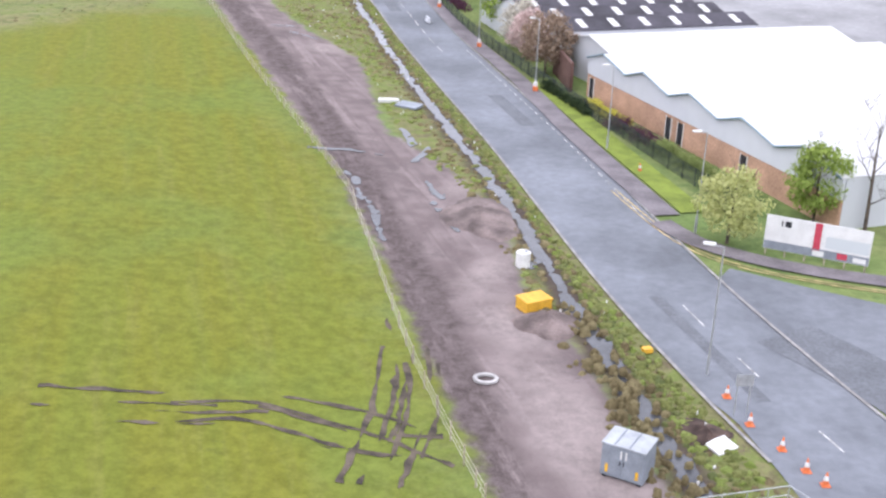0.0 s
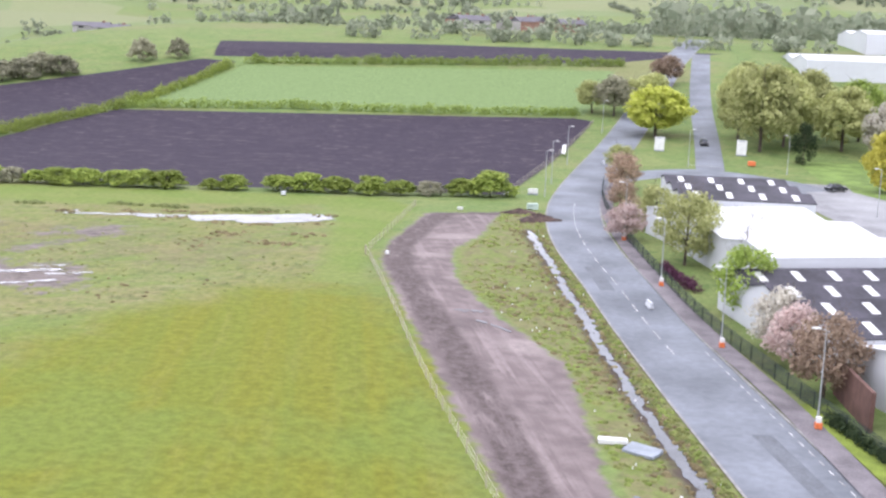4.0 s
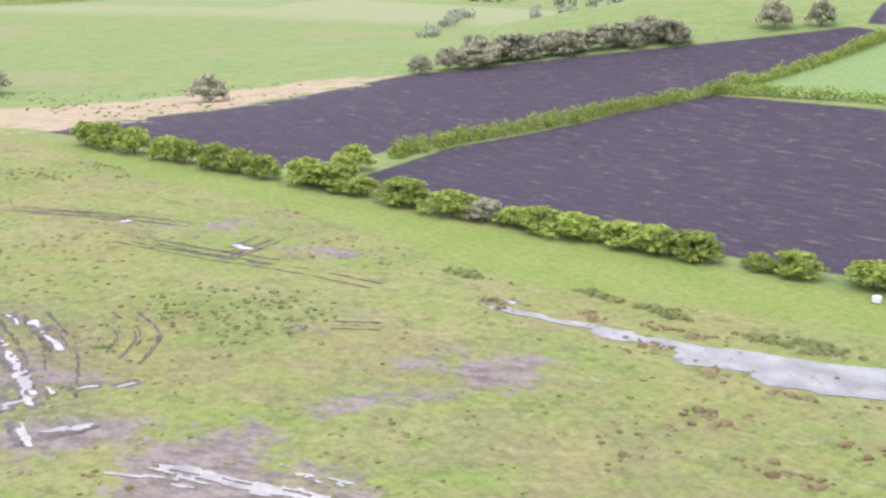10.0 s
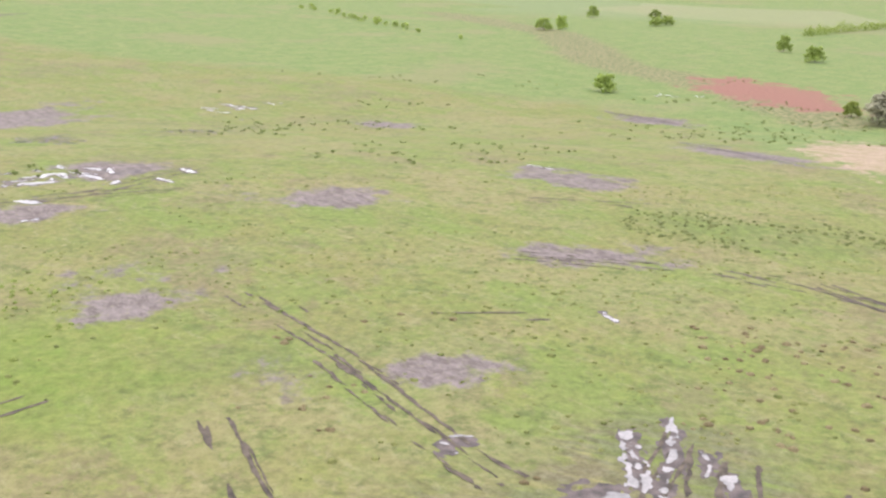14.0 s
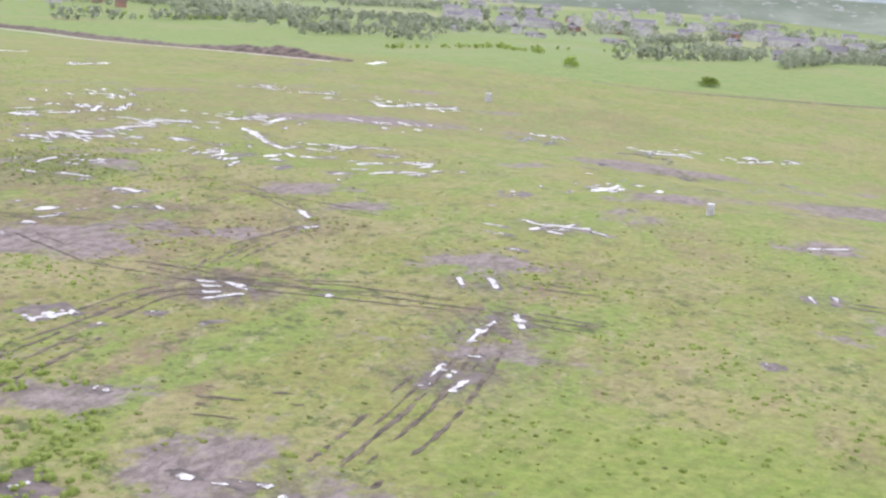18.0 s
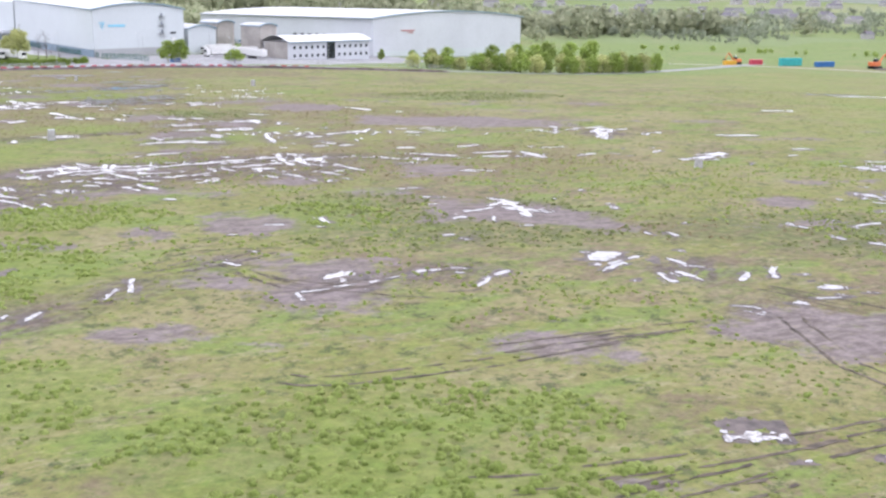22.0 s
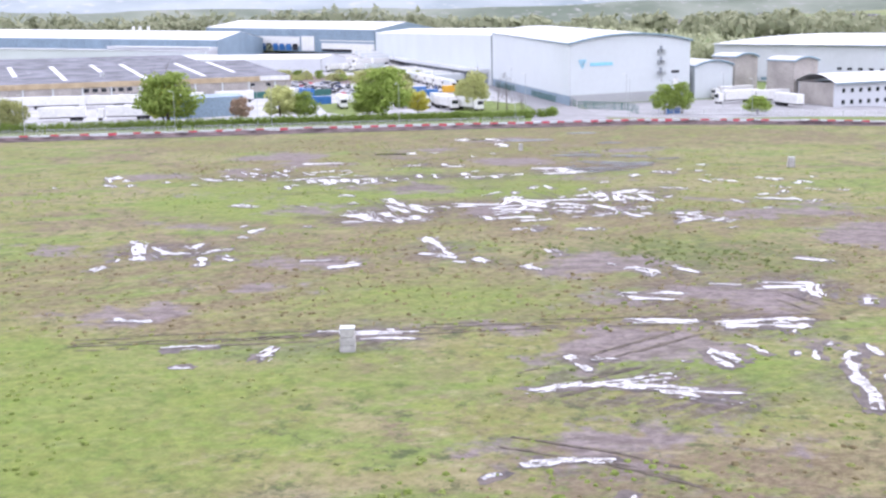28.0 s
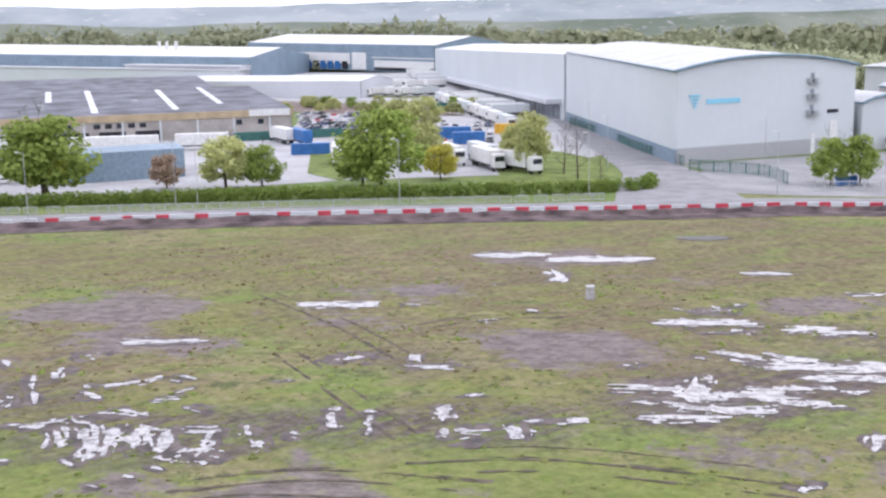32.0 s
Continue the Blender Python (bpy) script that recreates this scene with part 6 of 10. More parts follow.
hummocks("rush_tufts", "rush", "bright green rush tufts on rough grass", strew(2600, -140, 10, -30, 110, 3, 0.4, 12, VIVID[2:]), 4, 0.32, 0.32)
hummocks("rush_tufts", "rush", "bright green rush tufts on rough grass", strew(3500, -160, 30, -70, 110, 33, 0.55, 20), 34, 0.22, 0.24)
hummocks("rush_tufts", "rush", "bright green rush tufts on rough grass", strew(1300, -110, 100, -230, -40, 5, 0.6, 20), 6, 0.18, 0.24)
hummocks("grass_tufts", "grass", "small olive grass tufts on rough grass", strew(10000, -200, 90, -240, 195, 35, 0.45, 25), 36, 0.11, 0.24)
hummocks("dark_tussocks", "moss", "dark olive tussocks on rough grass", strew(2800, -190, 10, -220, 205, 7, 0.45, 10, OLIVE[:-1]), 8, 0.22, 0.27)
hummocks("dark_tussocks", "moss", "dark olive tussocks on rough grass", strew(1000, -200, 100, -230, 195, 9, 0.62, 14), 10, 0.15, 0.22)
hummocks("brown_tussocks", "dry", "brown dead grass tussocks in trampled ground", strew(2200, -170, 90, -230, 60, 29, 0.45, 16, BROWN), 30, 0.16, 0.24)
hummocks("brown_docks", "dry", "brown dead dock clumps in grass", strew(320, -140, -40, 125, 200, 11, 0.66, 10), 12, 0.16, 0.3)
hummocks("pond_sedge", "dry", "brown sedge round a pond", [(x + rg.normal(0, 1.2), y + rg.normal(0, 0.7)) for x, y in [(-88, 190), (-80, 193), (-74, 195), (-70, 195.5), (-62, 199.5), (-52, 200), (-51, 192), (-58, 188.5), (-65, 189), (-72, 190.5), (-50, 183), (-50, 176), (-53, 176), (-60, 180)] for _ in range(12)], 13, 0.25, 0.4)
hummocks("pond_sedge", "moss", "grey-brown brambles near a pond", [(x + rg.normal(0, 1.4), y + rg.normal(0, 0.5)) for x, y in [(-62, 201), (-66, 199), (-76, 199), (-83, 199), (-96, 195)] for _ in range(40)], 14, 0.4, 0.45)
clumps("far_tufts", "moss", "dark rush patches on the grassy slope", scatter(500, -420, -190, 80, 300, 15, lambda x, y: not in_poly(PLOUGH_B)(x, y), 0.03, 0.22), 16, 6, 0.3, 0.6)
vrg = np.random.default_rng(31)
near_ditch = smooth_line(STREAM, 3.0)
road_mid = smooth_line(ROAD, 3.0)
off_road = lambda x, y: on_verge(x, y) and np.min(np.hypot(road_mid[:, 0] - x, road_mid[:, 1] - y)) > 5.0
dry_bank = lambda x, y: off_road(x, y) and np.min(np.hypot(near_ditch[:, 0] - x, near_ditch[:, 1] - y)) > 1.5
vz = [(x, y) for x, y in scatter(3000, -27, 22, 30, 214, 17, dry_bank, 0.12, -0.1)]
hummocks("verge_weeds", "rush", "green nettles and weeds along the ditch", vz[:500], 18, 0.18, 0.3)
hummocks("verge_weeds", "dry", "brown dead stems and brambles along the ditch", vz[1500:1700], 19, 0.16, 0.4)
hummocks("verge_weeds", "grass", "fresh green scrub along the ditch", vz[2100:2700], 20, 0.16, 0.34)
hummocks("rushes", "dry", "tall brown reeds beside the ditch", [(x + vrg.normal(0, 0.8), y + vrg.normal(0, 1.6)) for x, y in [(10.2, 61), (10.8, 57), (11.5, 53.5), (12.4, 48), (9, 66)] for _ in range(30)], 22, 0.55, 0.3)


def litter(name, material, label, spots, size, seed):
    """Scraps lying on the bank, as one mesh."""
    rg = np.random.default_rng(seed)
    vs, fs = [], []
    for x, y in spots:
        a, s = rg.uniform(0, 3.1), size * rg.uniform(0.4, 1.4)
        z = zz(x, y) + 0.12
        o = len(vs)
        pts = [(math.cos(a + k * 1.57) * s * (1 if k % 2 else 0.6), math.sin(a + k * 1.57) * s * (1 if k % 2 else 0.6)) for k in range(4)]
        vs += [(x + u, y + w, z + rg.uniform(0, 0.15)) for u, w in pts] + [(x + u * 0.8, y + w * 0.8, z + 0.25) for u, w in pts]
        fs += [(o, o + 3, o + 2, o + 1), (o + 4, o + 5, o + 6, o + 7)] + [(o + k, o + (k + 1) % 4, o + 4 + (k + 1) % 4, o + 4 + k) for k in range(4)]
    return tagged(mesh(name, vs, fs, material), label, "litter", kind="stuff")


litter("litter", M["white_paint"], "pale scraps of litter on the ditch bank", scatter(60, -22, 20, 40, 205, 23, off_road, 0.2, 0.05), 0.085, 24)
M["clod"] = mat("dark_earth_clods", (0.072, 0.048, 0.04), 0.95, var=0.3, scale=1.5, bump=0.6)
brg = np.random.default_rng(61)
bank_line = smooth_line(STREAM, 0.5)
bank_side = np.gradient(bank_line, axis=0)
bank_side = np.stack([bank_side[:, 1], -bank_side[:, 0]], 1) / np.linalg.norm(bank_side, axis=1)[:, None]
for kd, lb, cnt, lo, hi, hh, ww in (("grass", "tangled green scrub on the ditch bank", 1500, 0.9, 3.6, 0.26, 0.26), ("rush", "fresh green weeds on the ditch bank", 700, 1.0, 3.6, 0.24, 0.24), ("dry", "brown dead scrub along the ditch", 900, -2.6, 3.0, 0.24, 0.28), ("moss", "dark weeds along the water", 500, 0.5, 2.2, 0.2, 0.24)):
    k = brg.integers(0, len(bank_line), cnt)
    o = brg.uniform(lo, hi, cnt)
    o = np.where(np.abs(o) < 0.6, np.sign(o + 1e-6) * 0.8, o)
    q = bank_line[k] + bank_side[k] * o[:, None]
    clear = np.min(np.hypot(road_mid[:, 0][None] - q[:, :1], road_mid[:, 1][None] - q[:, 1:]), 1) > 4.9
    hummocks("bank_scrub", kd, lb, q[clear], 62 + cnt, hh, ww)


def mound(name, x, y, rx, ry, h, material, label, turn=0.0, seed=1):
    rgm = np.random.default_rng(seed)
    vs, fs = [(0, 0, h)], []
    n, m = 20, 6
    for j in range(1, m + 1):
        f = j / m
        for k in range(n):
            a = k / n * 6.2832
            g = f * (1 + 0.12 * math.sin(3 * a + seed) + rgm.normal(0, 0.05))
            u, w = math.cos(a) * g * rx, math.sin(a) * g * ry
            zq = h * (1 - f) ** 1.1 * (1 + rgm.normal(0, 0.14)) - (0.25 if j == m else 0)
            vs.append((u * math.cos(turn) - w * math.sin(turn), u * math.sin(turn) + w * math.cos(turn), zq))
    for k in range(n):
        fs.append((0, 1 + k, 1 + (k + 1) % n))
        for j in range(m - 1):
            a, b = 1 + j * n + k, 1 + j * n + (k + 1) % n
            fs.append((a, a + n, b + n, b))
    ob = mesh(name, vs, fs, material, smooth=True)
    ob.location = (x, y, zz(x, y))
    return tagged(ob, label, "earth mound")


mound("earth_mound", -20.5, 208, 4, 2.6, 1.1, M["clod"], "low mound of dark dug earth by the ditch", 0.5, 3)
mound("earth_mound", -24, 214, 3.4, 1.8, 0.8, M["clod"], "low mound of dark dug earth by the ditch", 0.2, 4)
M["mud_heap"] = mat("pink_brown_spoil", (0.165, 0.13, 0.122), 0.95, var=0.25, scale=0.5, bump=0.6, bscale=3)
mound("earth_mound", 3.2, 85, 3.2, 5.5, 0.8, M["mud_heap"], "flattened heap of muddy spoil on the track", 0.2, 5)
mound("earth_mound", 7.2, 66, 2.4, 2.2, 0.9, M["mud_heap"], "heap of muddy brown spoil", 0.2, 6)
mound("earth_mound", 14.6, 53.2, 1.5, 2.0, 0.5, M["clod"], "heap of dark rubble and roots", 0.2, 8)

# ---- north: fence along the mown grass ----
M["rope"] = mat("pale_mesh_fence", (0.496, 0.48, 0.4), 0.8, var=0.1, scale=2)


def post_fence(name, line, label, gap=2.4, h=1.15, wires=(0.35, 0.7, 1.05), post_m="post_wood", wire_m="rope", r=0.05, wr=0.014):
    top = empty(name, Matrix.Identity(4), label, "fence")
    p = smooth_line(line, gap)
    bm = bmesh.new()
    cyl(bm, 0, 0, -0.3, h, r, r * 0.9, 6)
    proto = part("post", bm, M[post_m], top)
    for i, q in enumerate(p):
        ob = proto if i == 0 else new("post", proto.data)
        ob.parent = top
        ob.location = (q[0], q[1], zz(*q))
    for wz in wires:
        bm = bmesh.new()
        for a, b in zip(p[:-1], p[1:]):
            tube(bm, (a[0], a[1], zz(*a) + wz), (b[0], b[1], zz(*b) + wz), wr, None, 4)
        part("rail", bm, M[wire_m], top)
    return top


post_fence("field_fence", FENCE, "low pale post and wire fence along mown grass", wires=(0.3, 0.6, 0.95), wr=0.014, r=0.05)
post_fence("roadside_fence", [(-28.5, 234), (-27, 260), (-23, 300), (-19, 338)], "thin wire fence beside a ploughed field", 3.0)

# ---- north: road furniture ----
for name, dx, col in (("kerb", 4.3, "kerb"), ("kerb", -4.3, "kerb")):
    ribbon(name, ROAD[1:], 0.22, M[col], 0.11, "worn concrete kerb", "kerb", shift=-dx, step=2.0)
ribbon("pavement", [(18.0, 87), (12.4, 110), (7.6, 133), (-1.0, 167), (-6.6, 190), (-9.7, 212), (-11.2, 236), (-9.8, 262)], 2.2, M["paving"], 0.14, "narrow worn asphalt pavement", "pavement")
ribbon("pavement", [(17.2, 85.5), (19.2, 81.5), (22.5, 78.6), (27, 76.4), (33, 74.6), (48, 70)], 2.0, M["paving"], 0.13, "dark asphalt pavement curving round the corner", "pavement")
ribbon("mown_verge", [(20.4, 88), (14.8, 111), (10, 133)], 2.4, mat("verge_grass", (0.16, 0.208, 0.032), 0.95, var=0.15, scale=0.5, bump=0.6, bscale=8), 0.12, "strip of mown grass beside the pavement", "grass verge")
rl = smooth_line(ROAD[1:], 1.0)
dd = np.gradient(rl, axis=0)
dd /= np.linalg.norm(dd, axis=1)[:, None]
nn_ = np.stack([-dd[:, 1], dd[:, 0]], 1)


def dashes(name, i0, i1, every, length, off, width, material, label):
    top = empty(name, Matrix.Identity(4), label, "road marking", kind="structure")
    for i in range(i0, min(i1, len(rl) - length - 1), every):
        vs = []
        for j in range(i, i + length + 1):
            for s in (-width / 2, width / 2):
                q = rl[j] + nn_[j] * (off + s)
                vs.append((q[0], q[1], zz(*q) + 0.056))
        fs = [(2 * k, 2 * k + 1, 2 * k + 3, 2 * k + 2) for k in range(length)]
        mesh("dash", vs, fs, material, top)


dashes("centre_line", 94, 175, 5, 3, 0.0, 0.14, M["line_paint"], "broken white centre line on asphalt")
dashes("edge_line", 34, 96, 2, 1, -3.45, 0.13, M["line_paint"], "short white dashes near the kerb")
dashes("centre_line", 0, 24, 8, 3, 0.0, 0.12, M["line_paint"], "faded broken white centre line")
ribbon("yellow_line", [(14.6, 93), (17, 84.6), (19.2, 79.6), (22.5, 76.6), (27, 74.6), (33, 72.8), (48, 68)], 0.13, M["line_yellow"], 0.075, "faded yellow line along the kerb", "road marking")
ribbon("yellow_line", [(14.2, 92.8), (16.6, 84.2), (18.9, 79.2), (22.3, 76.2), (27, 74.2), (33, 72.4), (48, 67.6)], 0.13, M["line_yellow"], 0.075, "faded yellow line along the kerb", "road marking")
ribbon("road_patch", [(22, 66), (27, 58), (31, 46)], 5, M["asphalt_patch"], 0.065, "worn dark patch of asphalt", "road")
ribbon("road_patch", [(8.2, 112), (5, 124)], 1.6, M["asphalt_patch"], 0.062, "dark asphalt repair strip", "road")
ribbon("road_patch", [(-8.5, 168), (-11, 178)], 1.8, M["asphalt_patch"], 0.062, "dark asphalt repair strip", "road")
ribbon("road_patch", [(18.6, 57), (14.6, 71)], 0.9, M["asphalt_patch"], 0.062, "dark asphalt repair strip", "road")
ribbon("give_way_line", [(4.5, 287), (11.5, 285.5)], 0.4, M["line_paint"], 0.09, "white give way line at a junction", "road marking", step=0.8)


def street_lamp(x, y, h, turn, label, base=True, group="street lamps along the road"):
    key = "lamp%.1f" % h
    m = Matrix.Translation((x, y, zz(x, y))) @ Matrix.Rotation(turn, 4, "Z")
    if key in PROTO:
        return tagged(copy_thing(PROTO[key], m), label)
    t = empty("street_lamp", m, label, "street lamp", group)
    bm = bmesh.new()
    cyl(bm, 0, 0, -0.3, 1.3, 0.1, 0.1, 10)
    cyl(bm, 0, 0, 1.3, h, 0.065, 0.045, 8)
    part("pole", bm, M["galv"], t)
    bm = bmesh.new()
    tube(bm, (0, 0, h - 0.05), (0.7, 0, h + 0.08), 0.035, 0.03, 6)
    part("arm", bm, M["galv"], t)
    bm = bmesh.new()
    box(bm, 0.45, -0.16, h + 0.03, 1.15, 0.16, h + 0.17, 0.05)
    part("lantern", bm, M["white_paint"], t, "pale lantern head")
    PROTO[key] = t
    return t


LAMPS = [(16, 60, 7.6, 2.9), (19.6, 83.5, 7.6, 3.3), (15.2, 105, 8, 3.3), (9.6, 127.4, 8, 3.3), (3.4, 150.3, 8, 3.3), (-2.4, 173, 8, 3.3), (-7.4, 196, 8, 3.2), (-22, 235, 7.6, 0.2), (-22.3, 252, 7.8, 0.2), (-21.3, 279, 8, 0.2), (-16, 325, 8, 0.2), (4, 284, 8, 0), (24, 281, 7, 3), (42, 268, 8, 3), (33, 232, 7, 3)]
for x, y, h, a in LAMPS:
    street_lamp(x, y, 8.0, a, "tall grey steel street lamp beside the road")


def cone(x, y, label="orange and white traffic cone beside the road"):
    m = Matrix.Translation((x, y, zz(x, y) + 0.06))
    if "cone" in PROTO:
        return copy_thing(PROTO["cone"], m)
    t = empty("traffic_cone", m, label, "traffic cone", "traffic cones along the verge")
    bm = bmesh.new()
    box(bm, -0.23, -0.23, 0, 0.23, 0.23, 0.04, 0.01)
    part("base", bm, M["orange"], t)
    bm = bmesh.new()
    cyl(bm, 0, 0, 0.04, 0.3, 0.17, 0.12, 12)
    part("cone_body", bm, M["orange"], t)
    bm = bmesh.new()
    cyl(bm, 0, 0, 0.3, 0.55, 0.12, 0.08, 12)
    part("sleeve", bm, M["white_paint"], t, "white reflective sleeve")
    bm = bmesh.new()
    cyl(bm, 0, 0, 0.55, 0.75, 0.08, 0.03, 12)
    part("tip", bm, M["orange"], t)
    PROTO["cone"] = t
    return t


M["orange"] = mat("orange_plastic", (0.6, 0.16, 0.056), 0.6, var=0.1, scale=4)
M["red_plastic"] = mat("red_plastic", (0.46, 0.055, 0.085), 0.5, var=0.12, scale=2)
M["yellow_paint"] = mat("yellow_paint", (0.6, 0.336, 0.032), 0.5, var=0.1, scale=2)
M["blue_paint"] = mat("blue_paint", (0.032, 0.128, 0.336), 0.5, var=0.12, scale=0.7)
M["tyre"] = mat("black_rubber", (0.016, 0.016, 0.0176), 0.85)
M["steel_grey"] = mat("grey_painted_steel", (0.216, 0.24, 0.272), 0.5, var=0.08, scale=1.5)
for x, y in [(16.6, 57.4), (17.2, 54.4), (18.3, 52), (19, 50), (19.6, 48.8), (17.4, 98.5)]:
    cone(x, y)
for x, y in [(9.9, 126.6), (3.8, 149.4), (-2, 172.2), (-7, 195)]:
    t = empty("cable_drum", Matrix.Translation((x - 0.35, y, zz(x, y) + 0.14)), "orange and white wrapped box strapped at a lamp foot", "site box", "wrapped boxes at lamp feet")
    bm = bmesh.new()
    box(bm, -0.28, -0.28, 0, 0.28, 0.28, 0.5, 0.05)
    part("box", bm, M["orange"], t)
    bm = bmesh.new()
    box(bm, -0.22, -0.22, 0.5, 0.22, 0.22, 0.95, 0.06)
    part("wrap", bm, M["white_paint"], t, "white plastic wrap")

# generator cabinet on the track
gen = empty("generator", Matrix.Translation((10.0, 49.2, zz(10, 49))) @ Matrix.Rotation(radians(-28), 4, "Z"), "grey steel generator cabinet standing on pale stone", "generator")
bm = bmesh.new()
box(bm, -1.1, -0.85, 0.12, 1.1, 0.85, 1.85, 0.05)
part("body", bm, M["steel_grey"], gen)
bm = bmesh.new()
box(bm, -1.14, -0.89, 1.85, 1.14, 0.89, 1.93, 0.02)
part("roof", bm, mat("pale_grey_steel", (0.336, 0.36, 0.384), 0.45), gen)
for k in range(2):
    bm = bmesh.new()
    box(bm, -0.5 + 0.75 * k, -0.8, 1.93, -0.44 + 0.75 * k, 0.8, 1.97)
    part("roof_seam", bm, M["steel_grey"], gen)
for k in range(2):
    bm = bmesh.new()
    box(bm, -1.0 + 1.03 * k, -0.885, 0.25, -0.03 + 1.03 * k, -0.852, 1.7, 0.01)
    dr = part("door", bm, M["steel_grey"], gen)
    bm = bmesh.new()
    box(bm, -0.14 + 0.2 * k, -0.94, 0.9, -0.1 + 0.2 * k, -0.885, 1.1)
    part("handle", bm, M["tyre"], dr)
    bm = bmesh.new()
    box(bm, -0.85 + 1.55 * k, -0.9, 0.35, -0.7 + 1.55 * k, -0.887, 0.8)
    part("warning_label", bm, M["yellow_paint"], gen, "yellow warning label")
    bm = bmesh.new()
    box(bm, -0.12 + 0.25 * k, -0.9, 1.25, -0.04 + 0.25 * k, -0.887, 1.7)
    part("notice", bm, M["white_paint"], gen, "white notice strip")
for sx in (-0.9, 0.9):
    bm = bmesh.new()
    box(bm, sx - 0.1, -0.8, 0, sx + 0.1, 0.8, 0.12)
    part("skid", bm, M["tyre"], gen)

# other loose things by the track
tank = empty("water_tank", Matrix.Translation((6.0, 75.3, zz(6, 75))), "white plastic drum on pale stone by the track", "drum")
bm = bmesh.new()
cyl(bm, 0, 0, 0, 1.15, 0.52, 0.52, 18)
bmesh.ops.bevel(bm, geom=[e for e in bm.edges if abs(e.verts[0].co.z - e.verts[1].co.z) < 0.01], offset=0.06, segments=2, affect="EDGES")
part("body", bm, M["white_paint"], tank)
bm = bmesh.new()
cyl(bm, 0.2, 0, 1.13, 1.2, 0.15, 0.15, 12)
part("cap", bm, M["steel_grey"], tank)
skip = empty("steel_box", Matrix.Translation((6.4, 68.3, zz(6, 68))) @ Matrix.Rotation(radians(30), 4, "Z"), "yellow plastic site box on pale stone", "site box")
bm = bmesh.new()
box(bm, -0.95, -0.7, 0, 0.95, 0.7, 0.75, 0.06)
part("body", bm, M["yellow_paint"], skip)
bm = bmesh.new()
box(bm, -1.0, -0.75, 0.75, 1.0, 0.75, 0.86, 0.04)
part("lid", bm, M["yellow_paint"], skip)
ringo = bmesh.new()
for k in range(24):
    a, b = k / 24 * 6.2832, (k + 1) / 24 * 6.2832
    tube(ringo, (math.cos(a) * 0.62, math.sin(a) * 0.5, 0.12), (math.cos(b) * 0.62, math.sin(b) * 0.5, 0.12), 0.13, None, 6)
ring = part("concrete_ring", ringo, M["concrete"])
ring.location = (3.2, 58.3, zz(3, 58))
tagged(ring, "pale concrete manhole ring lying on mud", "manhole ring")


def sheet_thing(name, x, y, w, d, h, turn, material, label, category, tilt=0.0):
    bm = bmesh.new()
    box(bm, -w / 2, -d / 2, 0, w / 2, d / 2, h, min(0.03, h / 3))
    bmesh.ops.subdivide_edges(bm, edges=bm.edges[:], cuts=1)
    for v in bm.verts:
        v.co += Vector(noise.noise_vector(v.co * 2 + Vector((x, y, 0)))) * 0.07
    ob = part(name, bm, material)
    ob.matrix_world = Matrix.Translation((x, y, zz(x, y) + 0.1)) @ Matrix.Rotation(turn, 4, "Z") @ Matrix.Rotation(tilt, 4, "X")
    return tagged(ob, label, category)


sheet_thing("scrap_board", 15.2, 52, 1.5, 1.0, 0.12, 0.7, M["white_paint"], "pale crumpled panel dumped on the ditch bank", "panel", 0.2)
sheet_thing("scrap_board", -4.1, 117.3, 2.6, 1.6, 0.25, -0.5, M["steel_grey"], "dark grey panel lying beside the ditch", "panel", 0.1)
sheet_thing("dumped_bag", -6.3, 118.4, 2.2, 0.6, 0.35, 0.1, M["white_paint"], "long white plastic bundle on the mud", "bag")
sheet_thing("yellow_crate", 12.9, 62.6, 0.6, 0.45, 0.25, 0.3, M["yellow_paint"], "small yellow crate on the ditch bank", "crate")
sheet_thing("bulk_bag", -36.2, 173.6, 0.45, 0.4, 0.4, 0.3, M["white_paint"], "small white bulk bag on dark mud", "bag")
sheet_thing("bulk_bag", -33.5, 213.6, 0.9, 0.5, 0.4, 0.3, M["white_paint"], "small white bag at the track end", "bag")
sheet_thing("bale", -64, 217.6, 0.8, 0.6, 0.6, 0.3, M["clad_white"], "pale wrapped block on short grass", "block")
sheet_thing("bale", -22.5, 218.5, 1.7, 1.2, 0.9, 0.3, mat("pale_green_sheet", (0.36, 0.44, 0.384), 0.6), "pale green covered heap by the road", "block")
sheet_thing("white_sheeting", -23.5, 300, 0.8, 26, 0.35, 0.06, M["white_paint"], "long strip of white sheeting along a fence", "sheeting")
sheet_thing("white_sheeting", -28.2, 234, 0.7, 5, 0.3, -0.2, M["white_paint"], "long strip of white sheeting along a fence", "sheeting")
sheet_thing("cone_pile", 17.6, 290, 1.5, 1.5, 0.9, 0, M["orange"], "orange heap of road cones by the junction", "cones")

# barrier rail at the corner of the track
rail = empty("safety_rail", Matrix.Translation((15.2, 46.2, zz(15, 46))) @ Matrix.Rotation(radians(12), 4, "Z"), "galvanised tube rail at a ditch crossing", "rail")
for z in (0.55, 1.05):
    bm = bmesh.new()
    tube(bm, (-2.6, 0, z), (2.2, 0.4, z), 0.03)
    tube(bm, (2.2, 0.4, z), (3.4, -2.6, z), 0.03)
    part("rail", bm, M["galv"], rail)
for px_, py_ in [(-2.6, 0), (-1.3, 0.1), (0, 0.2), (1.1, 0.3), (2.2, 0.4), (2.8, -1.1), (3.4, -2.6)]:
    bm = bmesh.new()
    tube(bm, (px_, py_, -0.2), (px_, py_, 1.05), 0.03)
    part("post", bm, M["galv"], rail)
sg = empty("road_sign", Matrix.Translation((16.9, 55.4, zz(17, 55))) @ Matrix.Rotation(radians(5), 4, "Z"), "grey road sign on two posts, seen from behind", "road sign")
